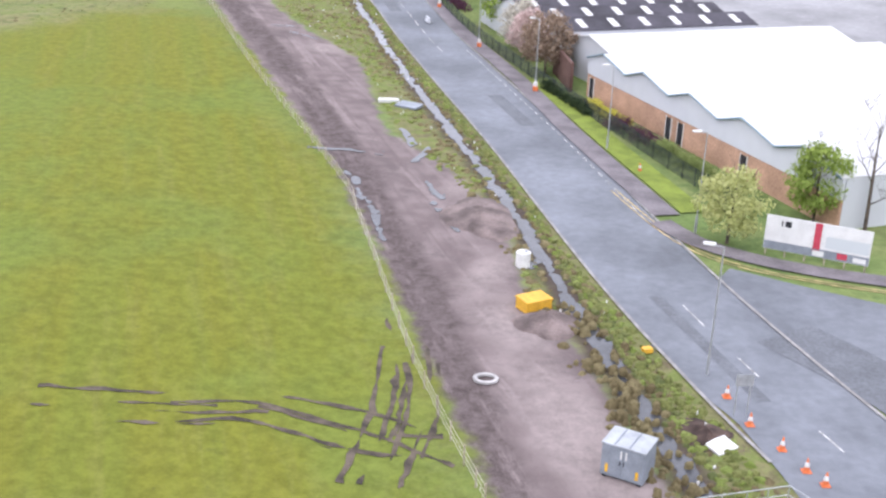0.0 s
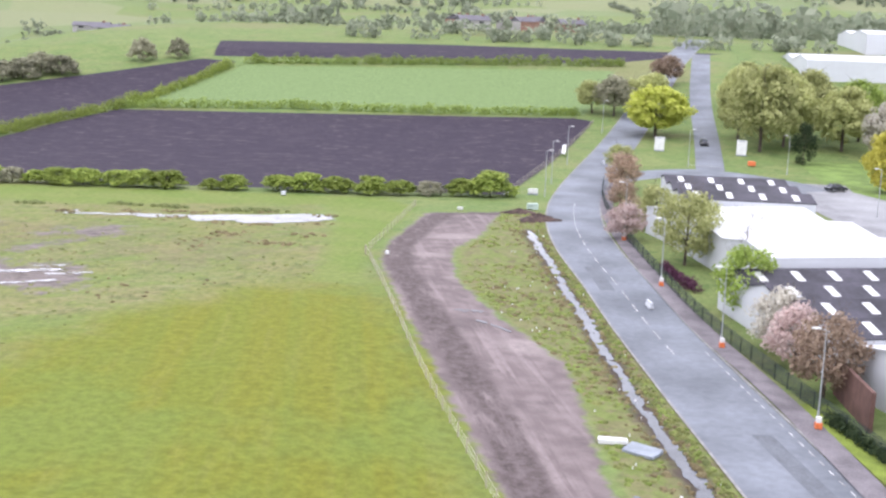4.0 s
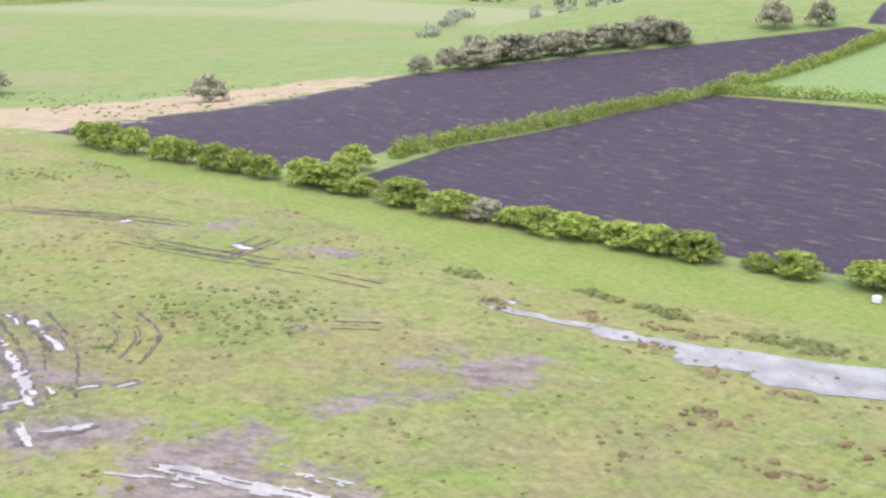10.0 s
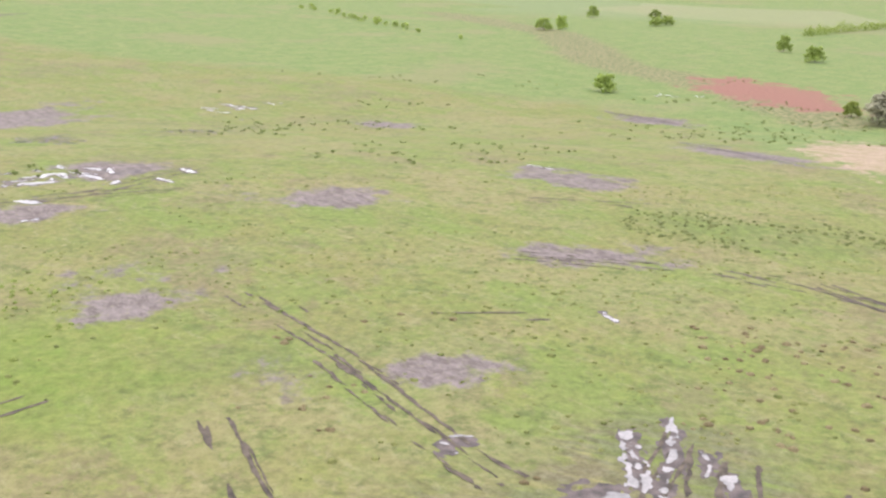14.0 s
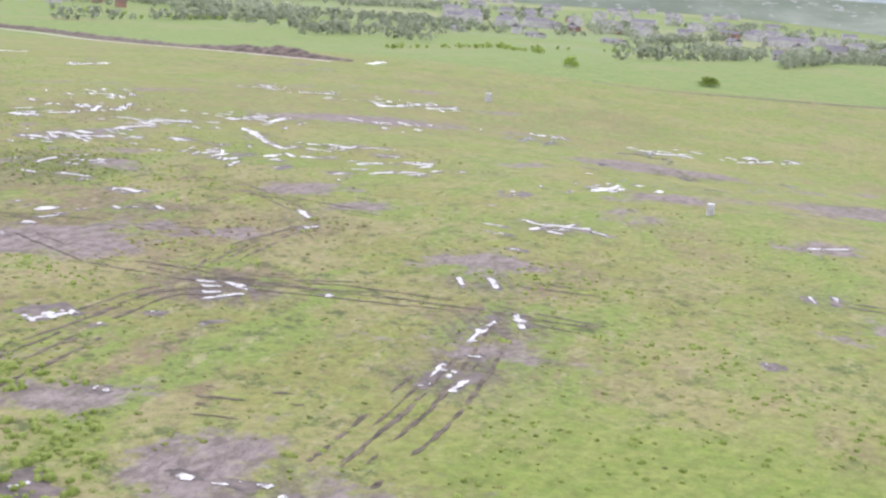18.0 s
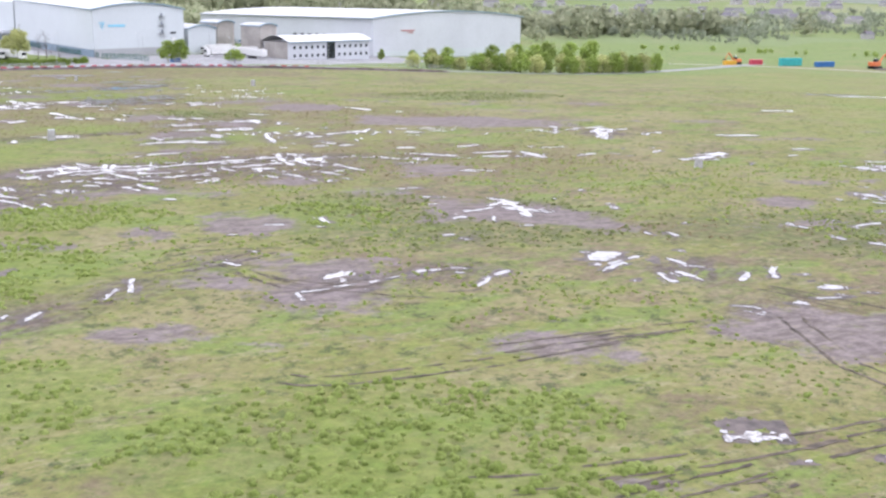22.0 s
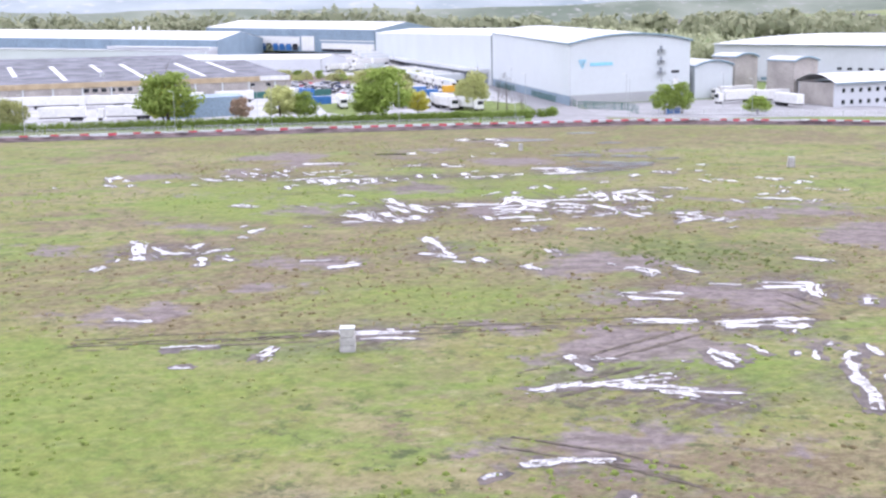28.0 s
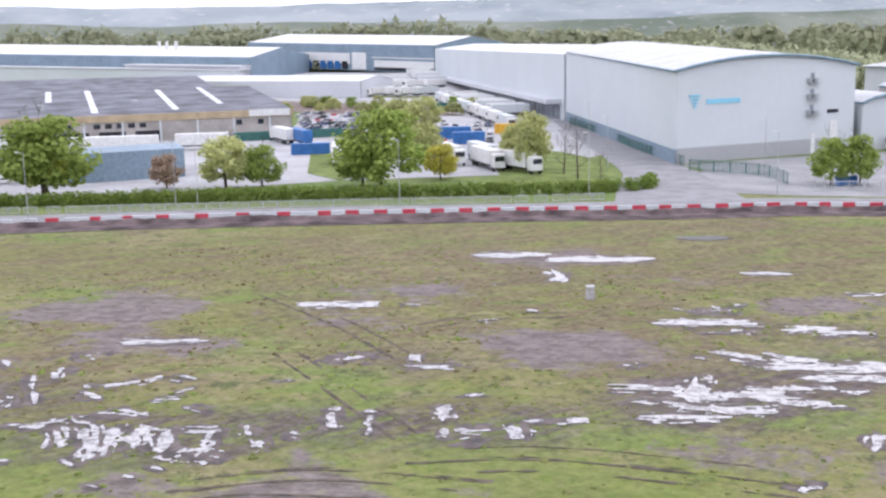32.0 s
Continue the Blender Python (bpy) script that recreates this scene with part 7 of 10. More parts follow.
for s in (-0.35, 0.35):
    bm = bmesh.new()
    cyl(bm, s, 0, -0.2, 2.5, 0.04, None, 8)
    part("post", bm, M["galv"], sg)
bm = bmesh.new()
box(bm, -0.5, -0.03, 1.85, 0.5, 0.0, 2.55, 0.01)
part("sign_plate", bm, M["galv"], sg)


def monolith(x, y, w, h, turn, label, cap=True):
    t = empty("estate_sign", Matrix.Translation((x, y, zz(x, y))) @ Matrix.Rotation(turn, 4, "Z"), label, "sign", "white estate signs")
    bm = bmesh.new()
    box(bm, -w / 2, -0.15, 0.25, w / 2, 0.15, h, 0.02)
    part("panel", bm, M["white_paint"], t)
    bm = bmesh.new()
    box(bm, -w / 2 - 0.05, -0.2, 0, w / 2 + 0.05, 0.2, 0.25)
    part("plinth", bm, M["steel_grey"], t)
    if cap:
        bm = bmesh.new()
        box(bm, -w * 0.3, -0.157, h - 0.35, w * 0.3, -0.152, h - 0.15)
        part("printed_bar", bm, M["steel_grey"], t)


monolith(-11, 262, 1.3, 2.9, 0.1, "white upright sign panel beside the road")
monolith(-2, 304, 2.2, 3.3, 0.0, "white estate sign board on grass")
monolith(16.3, 303, 2.2, 3.6, 0.0, "white estate sign board on grass")
monolith(-24.2, 236, 1.7, 1.1, 0.2, "low white board on the grass verge", False)

# billboard at the street corner
bbd = empty("billboard", Matrix.Translation((27.2, 78.2, zz(27, 78))) @ Matrix.Rotation(math.atan2(-3.4, 7.6), 4, "Z"), "wide white hoarding with a red stripe and dark base", "billboard")
bm = bmesh.new()
box(bm, -3.7, 0, 0.5, 3.7, 0.1, 3.1, 0.01)
part("board", bm, M["white_paint"], bbd)
for nm, x0, x1, z0, z1, mt, lb in [("lower_band", -3.68, 3.68, 0.52, 1.15, M["steel_grey"], "dark slate band"), ("red_stripe", -0.25, 0.25, 0.9, 3.08, M["red_plastic"], "red stripe"), ("picture", 0.6, 3.6, 1.3, 2.2, M["clad_grey"], "pale grey picture panel"),
                                   ("printed_bar", -2.6, -2.5, 2.35, 2.8, M["dark"], "dark printed mark"), ("printed_bar", -2.35, -1.9, 2.35, 2.8, M["dark"], "dark printed mark"), ("notice", 1.5, 2.2, 0.65, 1.1, M["red_plastic"], "red notice"), ("notice", 2.6, 3.5, 0.62, 0.98, M["white_paint"], "white notice"), ("notice", -0.2, 0.6, 0.6, 1.0, M["white_paint"], "white notice")]:
    bm = bmesh.new()
    box(bm, x0, -0.012 if nm != "notice" else -0.018, z0, x1, -0.004, z1)
    part(nm, bm, mt, bbd, lb)
for k in range(6):
    bm = bmesh.new()
    box(bm, -3.5 + 1.4 * k - 0.05, 0.02, -0.3, -3.5 + 1.4 * k + 0.05, 0.12, 0.5)
    part("post", bm, M["post_wood"], bbd)


# palisade fence along the works
def palisade(line, label, h=1.9, material=None, gap=0.16, pw=0.09):
    top = empty("palisade_fence", Matrix.Identity(4), label, "fence")
    p = smooth_line(line, 2.75)
    vs, fs = [], []
    for a, b in zip(p[:-1], p[1:]):
        d = (b - a) / np.hypot(*(b - a))
        n = int(np.hypot(*(b - a)) / gap)
        for k in range(n):
            q = a + (b - a) * (k + 0.5) / n
            z = zz(*q)
            o = len(vs)
            for s, zt in ((-1, h - 0.1), (1, h - 0.1)):
                vs.append((q[0] + d[0] * s * pw / 2, q[1] + d[1] * s * pw / 2, z + 0.05))
                vs.append((q[0] + d[0] * s * pw / 2, q[1] + d[1] * s * pw / 2, z + zt))
            vs.append((q[0], q[1], z + h))
            fs.append((o, o + 2, o + 3, o + 4, o + 1))
    pales = mesh("pale_screen", vs, fs, material, top)
    tagged(pales, kind="stuff")
    for q in p:
        bm = bmesh.new()
        box(bm, q[0] - 0.05, q[1] - 0.05, zz(*q) - 0.2, q[0] + 0.05, q[1] + 0.05, zz(*q) + h - 0.15)
        part("post", bm, material, top)
    for z in (0.4, h - 0.4):
        bm = bmesh.new()
        for a, b in zip(p[:-1], p[1:]):
            tube(bm, (*a, zz(*a) + z), (*b, zz(*b) + z), 0.025, None, 4)
        part("rail", bm, material, top)
    return top


M["fence_dark"] = mat("dark_green_steel", (0.024, 0.036, 0.032), 0.6, var=0.15, scale=2)
M["fence_green"] = mat("green_steel_fence", (0.04, 0.128, 0.112), 0.55, var=0.1, scale=1)
palisade([(-12.6, 255), (-12, 236), (-9.4, 210), (-6.5, 193), (-1.2, 171), (4.4, 151), (10.6, 129.5), (15.4, 114.5), (21.6, 95), (24, 90)], "dark steel palisade fence along the works", 1.7, M["fence_dark"])
sheet_thing("brick_pier", -10.6, 258, 2.4, 0.5, 1.6, 0.2, M["brick"], "low brick wall by the works entrance", "wall")

# ---- the works ----
works = empty("works_building", Matrix.Translation((15.2, 125.8, -2.3)) @ Matrix.Rotation(math.atan2(-0.933, 0.36), 4, "Z"), "long single-storey works with brick base, white cladding and white folded roof", "factory")
# local x runs along the front, local y into the building
NB, BAY, DEP = 5, 8.7, 36.0
LEN = NB * BAY
bm = bmesh.new()
box(bm, 0, 0.0, -0.4, LEN, 0.25, 2.55)
part("brick_wall", bm, M["brick"], works, "orange brick base wall")
for k in range(NB):
    x0 = k * BAY
    xs = [x0, x0 + 0.42 * BAY, x0 + BAY]
    zs = [4.3, 5.4, 4.3]
    bm = bmesh.new()
    fr = [bm.verts.new((x, -0.06, z)) for x, z in ((xs[0], 2.55), (xs[2], 2.55), (xs[2], zs[2]), (xs[1], zs[1]), (xs[0], zs[0]))]
    bk = [bm.verts.new((v.co.x, 0.2, v.co.z)) for v in fr]
    bm.faces.new(fr)
    bm.faces.new(bk[::-1])
    for i in range(5):
        bm.faces.new((fr[i], bk[i], bk[(i + 1) % 5], fr[(i + 1) % 5]))
    part("gable_cladding", bm, M["clad_white"], works)
    for a, b in ((0, 1), (1, 2)):
        bm = bmesh.new()
        vs = [bm.verts.new(c) for c in ((xs[a], -0.25, zs[a] + 0.05), (xs[b], -0.25, zs[b] + 0.05), (xs[b], DEP, zs[b] + 0.05), (xs[a], DEP, zs[a] + 0.05))]
        lo = [bm.verts.new(v.co - Vector((0, 0, 0.12))) for v in vs]
        bm.faces.new(vs)
        bm.faces.new(lo[::-1])
        for i in range(4):
            bm.faces.new((vs[i], lo[i], lo[(i + 1) % 4], vs[(i + 1) % 4]))
        slope = part("roof_slope", bm, M["roof_white"], works)
        bm = bmesh.new()
        tube(bm, (xs[a], -0.3, zs[a] + 0.03), (xs[b], -0.3, zs[b] + 0.03), 0.09, None, 4)
        part("verge_trim", bm, M["trim_blue"], works, "blue-grey roof edge trim")
        for j in range(3):
            y0 = 5 + j * 11
            f0, f1 = 0.25, 0.75
            bm = bmesh.new()
            q = [bm.verts.new((xs[a] + (xs[b] - xs[a]) * f, y, zs[a] + (zs[b] - zs[a]) * f + 0.07)) for f, y in ((f0, y0), (f1, y0), (f1, y0 + 1.1), (f0, y0 + 1.1))]
            bm.faces.new(q)
            part("rooflight", bm, M["rooflight"], slope)
for x0 in (0.7, 17.2, 19.4, 30):
    bm = bmesh.new()
    box(bm, x0, -0.05, 0.1, x0 + 0.95, 0.02, 2.2)
    d = part("door", bm, M["dark"], works, "dark door")
    bm = bmesh.new()
    box(bm, x0 - 0.08, -0.07, 0, x0, 0.01, 2.3)
    box(bm, x0 + 0.95, -0.07, 0, x0 + 1.03, 0.01, 2.3)
    part("door_frame", bm, M["white_paint"], d)
bm = bmesh.new()
box(bm, 0.02, 0.3, -0.4, LEN - 0.02, DEP - 0.1, 4.2)
part("shell", bm, M["clad_white"], works)


def roof_hall(name, corner, along_, length, depth, h, strips, material, label, wall, rise=1.2, lights=5, z0=None, light_m=None, lw=0.9):
    """A hall of several ridged bays, with rooflights; local x along the front, y into the building."""
    d = Vector((*along_, 0)).normalized()
    z0 = zz(*corner) if z0 is None else z0
    t = empty(name, Matrix.Translation((*corner, z0)) @ Matrix.Rotation(math.atan2(d.y, d.x), 4, "Z"), label, "industrial hall")
    for nm, bx in (("front_wall", (0, 0, -0.5, length, 0.3, h)), ("back_wall", (0, depth - 0.3, -0.5, length, depth, h)), ("end_wall", (0, 0.3, -0.5, 0.3, depth - 0.3, h)), ("end_wall", (length - 0.3, 0.3, -0.5, length, depth - 0.3, h))):
        bm = bmesh.new()
        box(bm, *bx)
        part(nm, bm, wall, t)
    bay = depth / strips
    for k in range(strips):
        for a, b, za, zb in ((k * bay, (k + 0.5) * bay, h, h + rise), ((k + 0.5) * bay, (k + 1) * bay, h + rise, h)):
            bm = bmesh.new()
            vs = [bm.verts.new(c) for c in ((-0.2, a, za + 0.08), (length + 0.2, a, za + 0.08), (length + 0.2, b, zb + 0.08), (-0.2, b, zb + 0.08))]
            lo = [bm.verts.new(v.co - Vector((0, 0, 0.14))) for v in vs]
            bm.faces.new(vs)
            bm.faces.new(lo[::-1])
            for i in range(4):
                bm.faces.new((vs[i], lo[i], lo[(i + 1) % 4], vs[(i + 1) % 4]))
            s = part("roof_slope", bm, material, t)
            for j in range(lights):
                x = length * (j + 0.5) / lights
                bm = bmesh.new()
                q = [bm.verts.new((xx, a + (b - a) * f, za + (zb - za) * f + 0.1)) for xx, f in ((x - lw / 2, 0.2), (x + lw / 2, 0.2), (x + lw / 2, 0.8), (x - lw / 2, 0.8))]
                bm.faces.new(q)
                part("rooflight", bm, light_m or M["rooflight"], s)
        for x in (0.0, length):
            bm = bmesh.new()
            bm.faces.new([bm.verts.new(c) for c in ((x, k * bay, h), (x, (k + 1) * bay, h), (x, (k + 0.5) * bay, h + rise))])
            part("gable", bm, wall, t)
    return t


roof_hall("dark_roof_hall", (14.2, 138), (0.94, 0.36), 26, 29, 4.4, 4, M["roof_dark"], "works hall with a dark sheet roof and pale rooflights", M["clad_white"], 1.0, 6, -2.0, M["white_paint"])
roof_hall("white_roof_hall", (17.9, 127.1), (0.933, 0.36), 33, 11.2, 4.3, 1, M["roof_white"], "white-roofed bay between two works halls", M["clad_white"], 1.1, 4, -2.3)
roof_hall("white_roof_hall", (9.6, 167.5), (0.93, 0.37), 21, 38, 4.6, 3, M["roof_white"], "works hall with a bright white sheet roof", M["clad_white"], 0.9, 3, -0.8)
roof_hall("dark_roof_hall", (0.5, 207.5), (0.99, 0.1), 19.5, 27, 4.6, 3, M["roof_dark"], "works hall with a dark sheet roof and pale rooflights", M["clad_white"], 0.9, 4, 0.0, M["white_paint"])
bm = bmesh.new()
box(bm, 0, 0, -0.3, 0.35, 10, 3.3)
bw = part("boundary_wall", bm, mat("dark_brown_brick", (0.128, 0.072, 0.06), 0.9, var=0.1, scale=1), None)
bw.matrix_world = Matrix.Translation((13.4, 127, -2.3)) @ Matrix.Rotation(0.12, 4, "Z")
tagged(bw, "dark brown brick side wall of the works", "wall")
ribbon("car_park", [(36, 180), (34, 215), (28, 252), (27, 270)], 14, M["asphalt_old"], 0.05, "pale asphalt car park with marked bays", "car park")
ribbon("mown_lawn", [(36, 300), (40, 262), (52, 235)], 16, M["verge_lawn"] if "verge_lawn" in M else mat("lawn_grass", (0.136, 0.2, 0.048), 0.95, var=0.15, scale=0.3, bump=0.5), 0.03, "mown lawn beside the car park", "lawn")
roof_hall("far_warehouse", (42, 405), (1, 0.05), 60, 50, 9, 2, M["roof_white"], "large white warehouse behind trees", M["clad_white"], 1.5, 3, 14)
roof_hall("far_warehouse", (70, 470), (1, 0.05), 70, 50, 10, 2, M["roof_white"], "large white warehouse behind trees", M["clad_white"], 1.5, 3, 22)


# ---- south: yards, road and barriers ----
def yard(name, pts, material, label, category, lift=0.06):
    """A flat yard surface laid on the ground, as a fine sheet."""
    q = np.array(pts, float)
    lo, hi = q.min(0), q.max(0)
    f = in_poly(pts)
    st = 6.0
    n0, n1 = int((hi[0] - lo[0]) / st) + 1, int((hi[1] - lo[1]) / st) + 1
    bm = bmesh.new()
    vs = [bm.verts.new((x, y, 0)) for x, y in pts]
    bm.faces.new(vs)
    for k in range(1, n0):
        bmesh.ops.bisect_plane(bm, geom=bm.verts[:] + bm.edges[:] + bm.faces[:], plane_co=(lo[0] + k * st, 0, 0), plane_no=(1, 0, 0))
    for k in range(1, n1):
        bmesh.ops.bisect_plane(bm, geom=bm.verts[:] + bm.edges[:] + bm.faces[:], plane_co=(0, lo[1] + k * st, 0), plane_no=(0, 1, 0))
    for v in bm.verts:
        v.co.z = zz(v.co.x, v.co.y) + lift
    bmesh.ops.recalc_face_normals(bm, faces=bm.faces)
    if bm.faces and sum(fc.normal.z for fc in bm.faces) < 0:
        bmesh.ops.reverse_faces(bm, faces=bm.faces)
    return tagged(part(name, bm, material), label, category, kind="structure")


M["yard_concrete"] = mat("pale_yard_concrete", (0.33, 0.33, 0.335), 0.8, var=0.1, scale=0.08, fine=0.03)
M["yard_grey"] = mat("grey_yard_asphalt", (0.25, 0.25, 0.255), 0.85, var=0.12, scale=0.1, fine=0.03)
M["lawn"] = mat("lawn_grass", (0.128, 0.168, 0.04), 0.95, var=0.18, scale=0.25, bump=0.5)
M["scrub_soil"] = mat("brown_scrub_soil", (0.176, 0.136, 0.12), 0.95, var=0.2, scale=0.2, bump=0.5)
yard("depot_yard", [(150, -242), (260, -170), (300, -330), (196, -380), (140, -345), (112, -292)], M["yard_concrete"], "pale concrete depot yard", "yard")
yard("truck_yard", [(112, -292), (140, -345), (198, -382), (260, -470), (200, -560), (140, -450), (86, -352), (86, -312)], M["yard_concrete"], "pale concrete lorry yard", "yard", 0.07)
yard("office_yard", [(56, -334), (63, -339), (38, -376), (12, -400), (-30, -460), (-70, -430), (-24, -345), (12, -313), (30, -305), (46, -302), (54, -318)], M["yard_grey"], "grey asphalt yard beside an office", "yard")
yard("grass_bank", [(84, -302), (64, -298), (62, -303), (70, -322), (84, -344), (97, -355), (113, -360), (104, -335)], M["lawn"], "mown grass bank with young trees", "lawn", 0.1)
yard("grass_bank", [(112, -290), (126, -298), (150, -330), (140, -345), (118, -312)], M["lawn"], "mown grass bank beside the yard", "lawn", 0.12)
yard("waste_ground", [(215, -445), (290, -470), (330, -520), (240, -510), (180, -455)], M["scrub_soil"], "brown waste ground with scrub", "waste ground", 0.1)
yard("lorry_park", [(140, -452), (180, -458), (240, -512), (330, -522), (480, -580), (505, -712), (337, -686), (161, -643), (120, -600)], M["yard_concrete"], "pale concrete lorry park before the warehouses", "yard", 0.09)
BAR = [(185, -189), (128, -227.5), (109, -241), (87, -255.5), (65, -269), (43, -282), (29, -292), (10, -302), (-30, -322), (-75, -345)]
ribbon("south_road", [(250, -150), (187, -192.5), (131, -231), (112, -244.5), (90, -259.5), (67, -273), (45, -287), (31, -297), (12, -307), (-28, -327), (-80, -354), (-160, -415), (-240, -505)], 8.0, M["asphalt_old"], 0.08, "pale asphalt road behind barriers", "road")
ribbon("works_entrance", [(44, -288), (53, -306), (62, -325), (77, -348), (100, -384), (138, -446)], 9, M["asphalt_old"], 0.11, "pale asphalt works entrance road", "road", widths=[22, 15, 11, 11, 11, 10])
M["strip_earth"] = mat("stripped_earth", (0.105, 0.08, 0.08), 0.95, var=0.3, scale=0.3, bump=0.6, bscale=3, spec=0.1)
ribbon("earth_strip", [(182, -184), (126, -222), (107, -236), (85, -250), (63, -263.5), (41, -276.5), (27, -287), (8, -297), (-32, -317), (-78, -339)], 7.5, M["strip_earth"], 0.05, "strip of dark stripped earth beside the road", "earth")
ridge_v, ridge_f = [], []
ridge = smooth_line([(q[0] - 1.5, q[1] + 2.4) for q in BAR], 1.0)
for i, q in enumerate(ridge):
    hr = 0.62 + 0.3 * noise.noise(Vector((q[0] * 0.12, q[1] * 0.12, 1))) + 0.16 * noise.noise(Vector((q[0] * 0.7, q[1] * 0.7, 5)))
    for k in range(7):
        f = k / 3 - 1
        x, y = q[0] + 0.53 * 1.3 * f, q[1] - 0.85 * 1.3 * f
        ridge_v.append((x, y, zz(x, y) - 0.04 + max(0, hr * (1 - f * f) * (1 + 0.3 * noise.noise(Vector((x, y, 2)))))))
    if i:
        o = 7 * i
        ridge_f += [(o + k - 7, o + k - 6, o + k + 1, o + k) for k in range(6)]
tagged(mesh("earth_ridge", ridge_v, ridge_f, M["strip_earth"], None, "", True), "low ridge of pushed-up dark earth beside the road", "earth bank")
brl = smooth_line(BAR, 2.0)
seg = {}


def barrier(kind, x, y, a):
    m = Matrix.Translation((x, y, zz(x, y) + 0.09)) @ Matrix.Rotation(a, 4, "Z")
    if kind in seg:
        return copy_thing(seg[kind], m)
    t = empty("road_barrier", m, kind + " plastic water-filled road barrier in a long row", "road barrier", "red and white road barriers")
    mt = M["red_plastic"] if kind == "red" else M["clad_white"]
    bm = bmesh.new()
    box(bm, -0.98, -0.25, 0, 0.98, 0.25, 0.28, 0.04)
    part("foot", bm, mt, t)
    bm = bmesh.new()
    box(bm, -0.98, -0.13, 0.28, 0.98, 0.13, 0.68, 0.05)
    part("body", bm, mt, t)
    for s in (-0.5, 0.5):
        bm = bmesh.new()
        box(bm, s - 0.22, -0.15, 0.42, s + 0.22, 0.15, 0.6, 0.03)
        part("rib", bm, mt, t)
    seg[kind] = t
    return t


for i in range(18, len(brl) - 40):
    q, d = brl[i], brl[i + 1] - brl[i]
    barrier("red" if (i % 2 if i > 55 else i % 3 == 0) else "white", q[0], q[1], math.atan2(d[1], d[0]))
for i in range(len(brl) - 36, len(brl) - 28):
    q, d = brl[i], brl[i + 1] - brl[i]
    barrier("red" if i % 2 else "white", q[0], q[1], math.atan2(d[1], d[0]))
ped = smooth_line([(190, -198.5), (134, -234.8), (113, -248.5), (91, -263.5), (69, -277.5), (57, -286)], 2.2)


def ped_barrier(x, y, a):
    m = Matrix.Translation((x, y, zz(x, y) + 0.09)) @ Matrix.Rotation(a, 4, "Z")
    if "ped" in seg:
        return copy_thing(seg["ped"], m)
    t = empty("crowd_barrier", m, "galvanised steel crowd barrier in a long row", "crowd barrier", "crowd barriers along the road")
    bm = bmesh.new()
    for a_, b_ in (((-1.05, 0, 0.15), (-1.05, 0, 1.0)), ((-1.05, 0, 1.0), (-0.95, 0, 1.1)), ((-0.95, 0, 1.1), (0.95, 0, 1.1)), ((0.95, 0, 1.1), (1.05, 0, 1.0)), ((1.05, 0, 1.0), (1.05, 0, 0.15)), ((1.05, 0, 0.15), (-1.05, 0, 0.15))):
        tube(bm, a_, b_, 0.06, None, 5)
    for k in range(13):
        tube(bm, (-0.9 + 0.15 * k, 0, 0.17), (-0.9 + 0.15 * k, 0, 1.08), 0.024, None, 3)
    part("frame", bm, M["galv"], t)
    for s in (-0.7, 0.7):
        bm = bmesh.new()
        tube(bm, (s, -0.3, 0.02), (s, 0.3, 0.02), 0.02, None, 4)
        tube(bm, (s, 0, 0.02), (s, 0, 0.17), 0.02, None, 4)
        part("foot", bm, M["galv"], t)
    seg["ped"] = t
    return t


for a, b in zip(ped[:-1], ped[1:]):
    ped_barrier(*((a + b) / 2), math.atan2(*(b - a)[::-1]))
hedge("clipped_hedge", [(190, -208), (143, -240.5), (120, -256.5), (97, -271.5), (73, -287), (60, -296), (56, -302), (57.5, -308)], 2.3, 2.4, "box", "long clipped green hedge behind the road", 0.24, 220, 0.04, 31)
for q in [(185, -195), (158, -211.5), (128, -231.8), (119, -254), (116, -256), (86, -271), (62, -292), (34, -304), (5, -320), (-30, -340), (75, -330), (98, -372), (44, -332), (20, -350)]:
    street_lamp(q[0], q[1], 10.3, 0.9, "tall grey steel street lamp beside a works road", group="tall lamps by the works")

# ---- north: car park beside the works ----
yard("car_park", [(25, 259), (33, 264), (50, 232), (78, 208), (86, 150), (46, 150), (39, 184), (34.5, 204), (28, 236)], M["yard_grey"], "grey asphalt car park with painted bays", "car park", 0.075)
bays = empty("bay_lines", Matrix.Identity(4), "rows of white painted parking bay lines", "road marking", kind="structure")
for x0, y0, dx, dy, nb in ((36.5, 238, 1.05, -2.35, 13), (43, 205, 0.6, -2.5, 15), (55, 212, 0.6, -2.5, 15)):
    ln = math.hypot(dx, dy)
    for k in range(nb):
        x, y = x0 + dx * k, y0 + dy * k
        px, py = -dy / ln * 2.4, dx / ln * 2.4
        qx, qy = dx / ln * 0.07, dy / ln * 0.07
        mesh("bay_line", [(x - qx, y - qy, zz(x, y) + 0.085), (x + px - qx, y + py - qy, zz(x + px, y + py) + 0.085), (x + px + qx, y + py + qy, zz(x + px, y + py) + 0.085), (x + qx, y + qy, zz(x, y) + 0.085)], [(0, 3, 2, 1)], M["line_paint"], bays)
gate_office = roof_hall("site_office", (56, 244), (0.9, 0.43), 24, 16, 4.2, 1, M["roof_white"], "low white office with a glazed front", M["clad_white"], 0.6, 0, zz(56, 244))
bm = bmesh.new()
box(bm, 1.0, -0.08, 1.0, 23, -0.01, 3.3)
part("glazed_strip", bm, M["trim_blue"], gate_office, "long blue-green window strip")

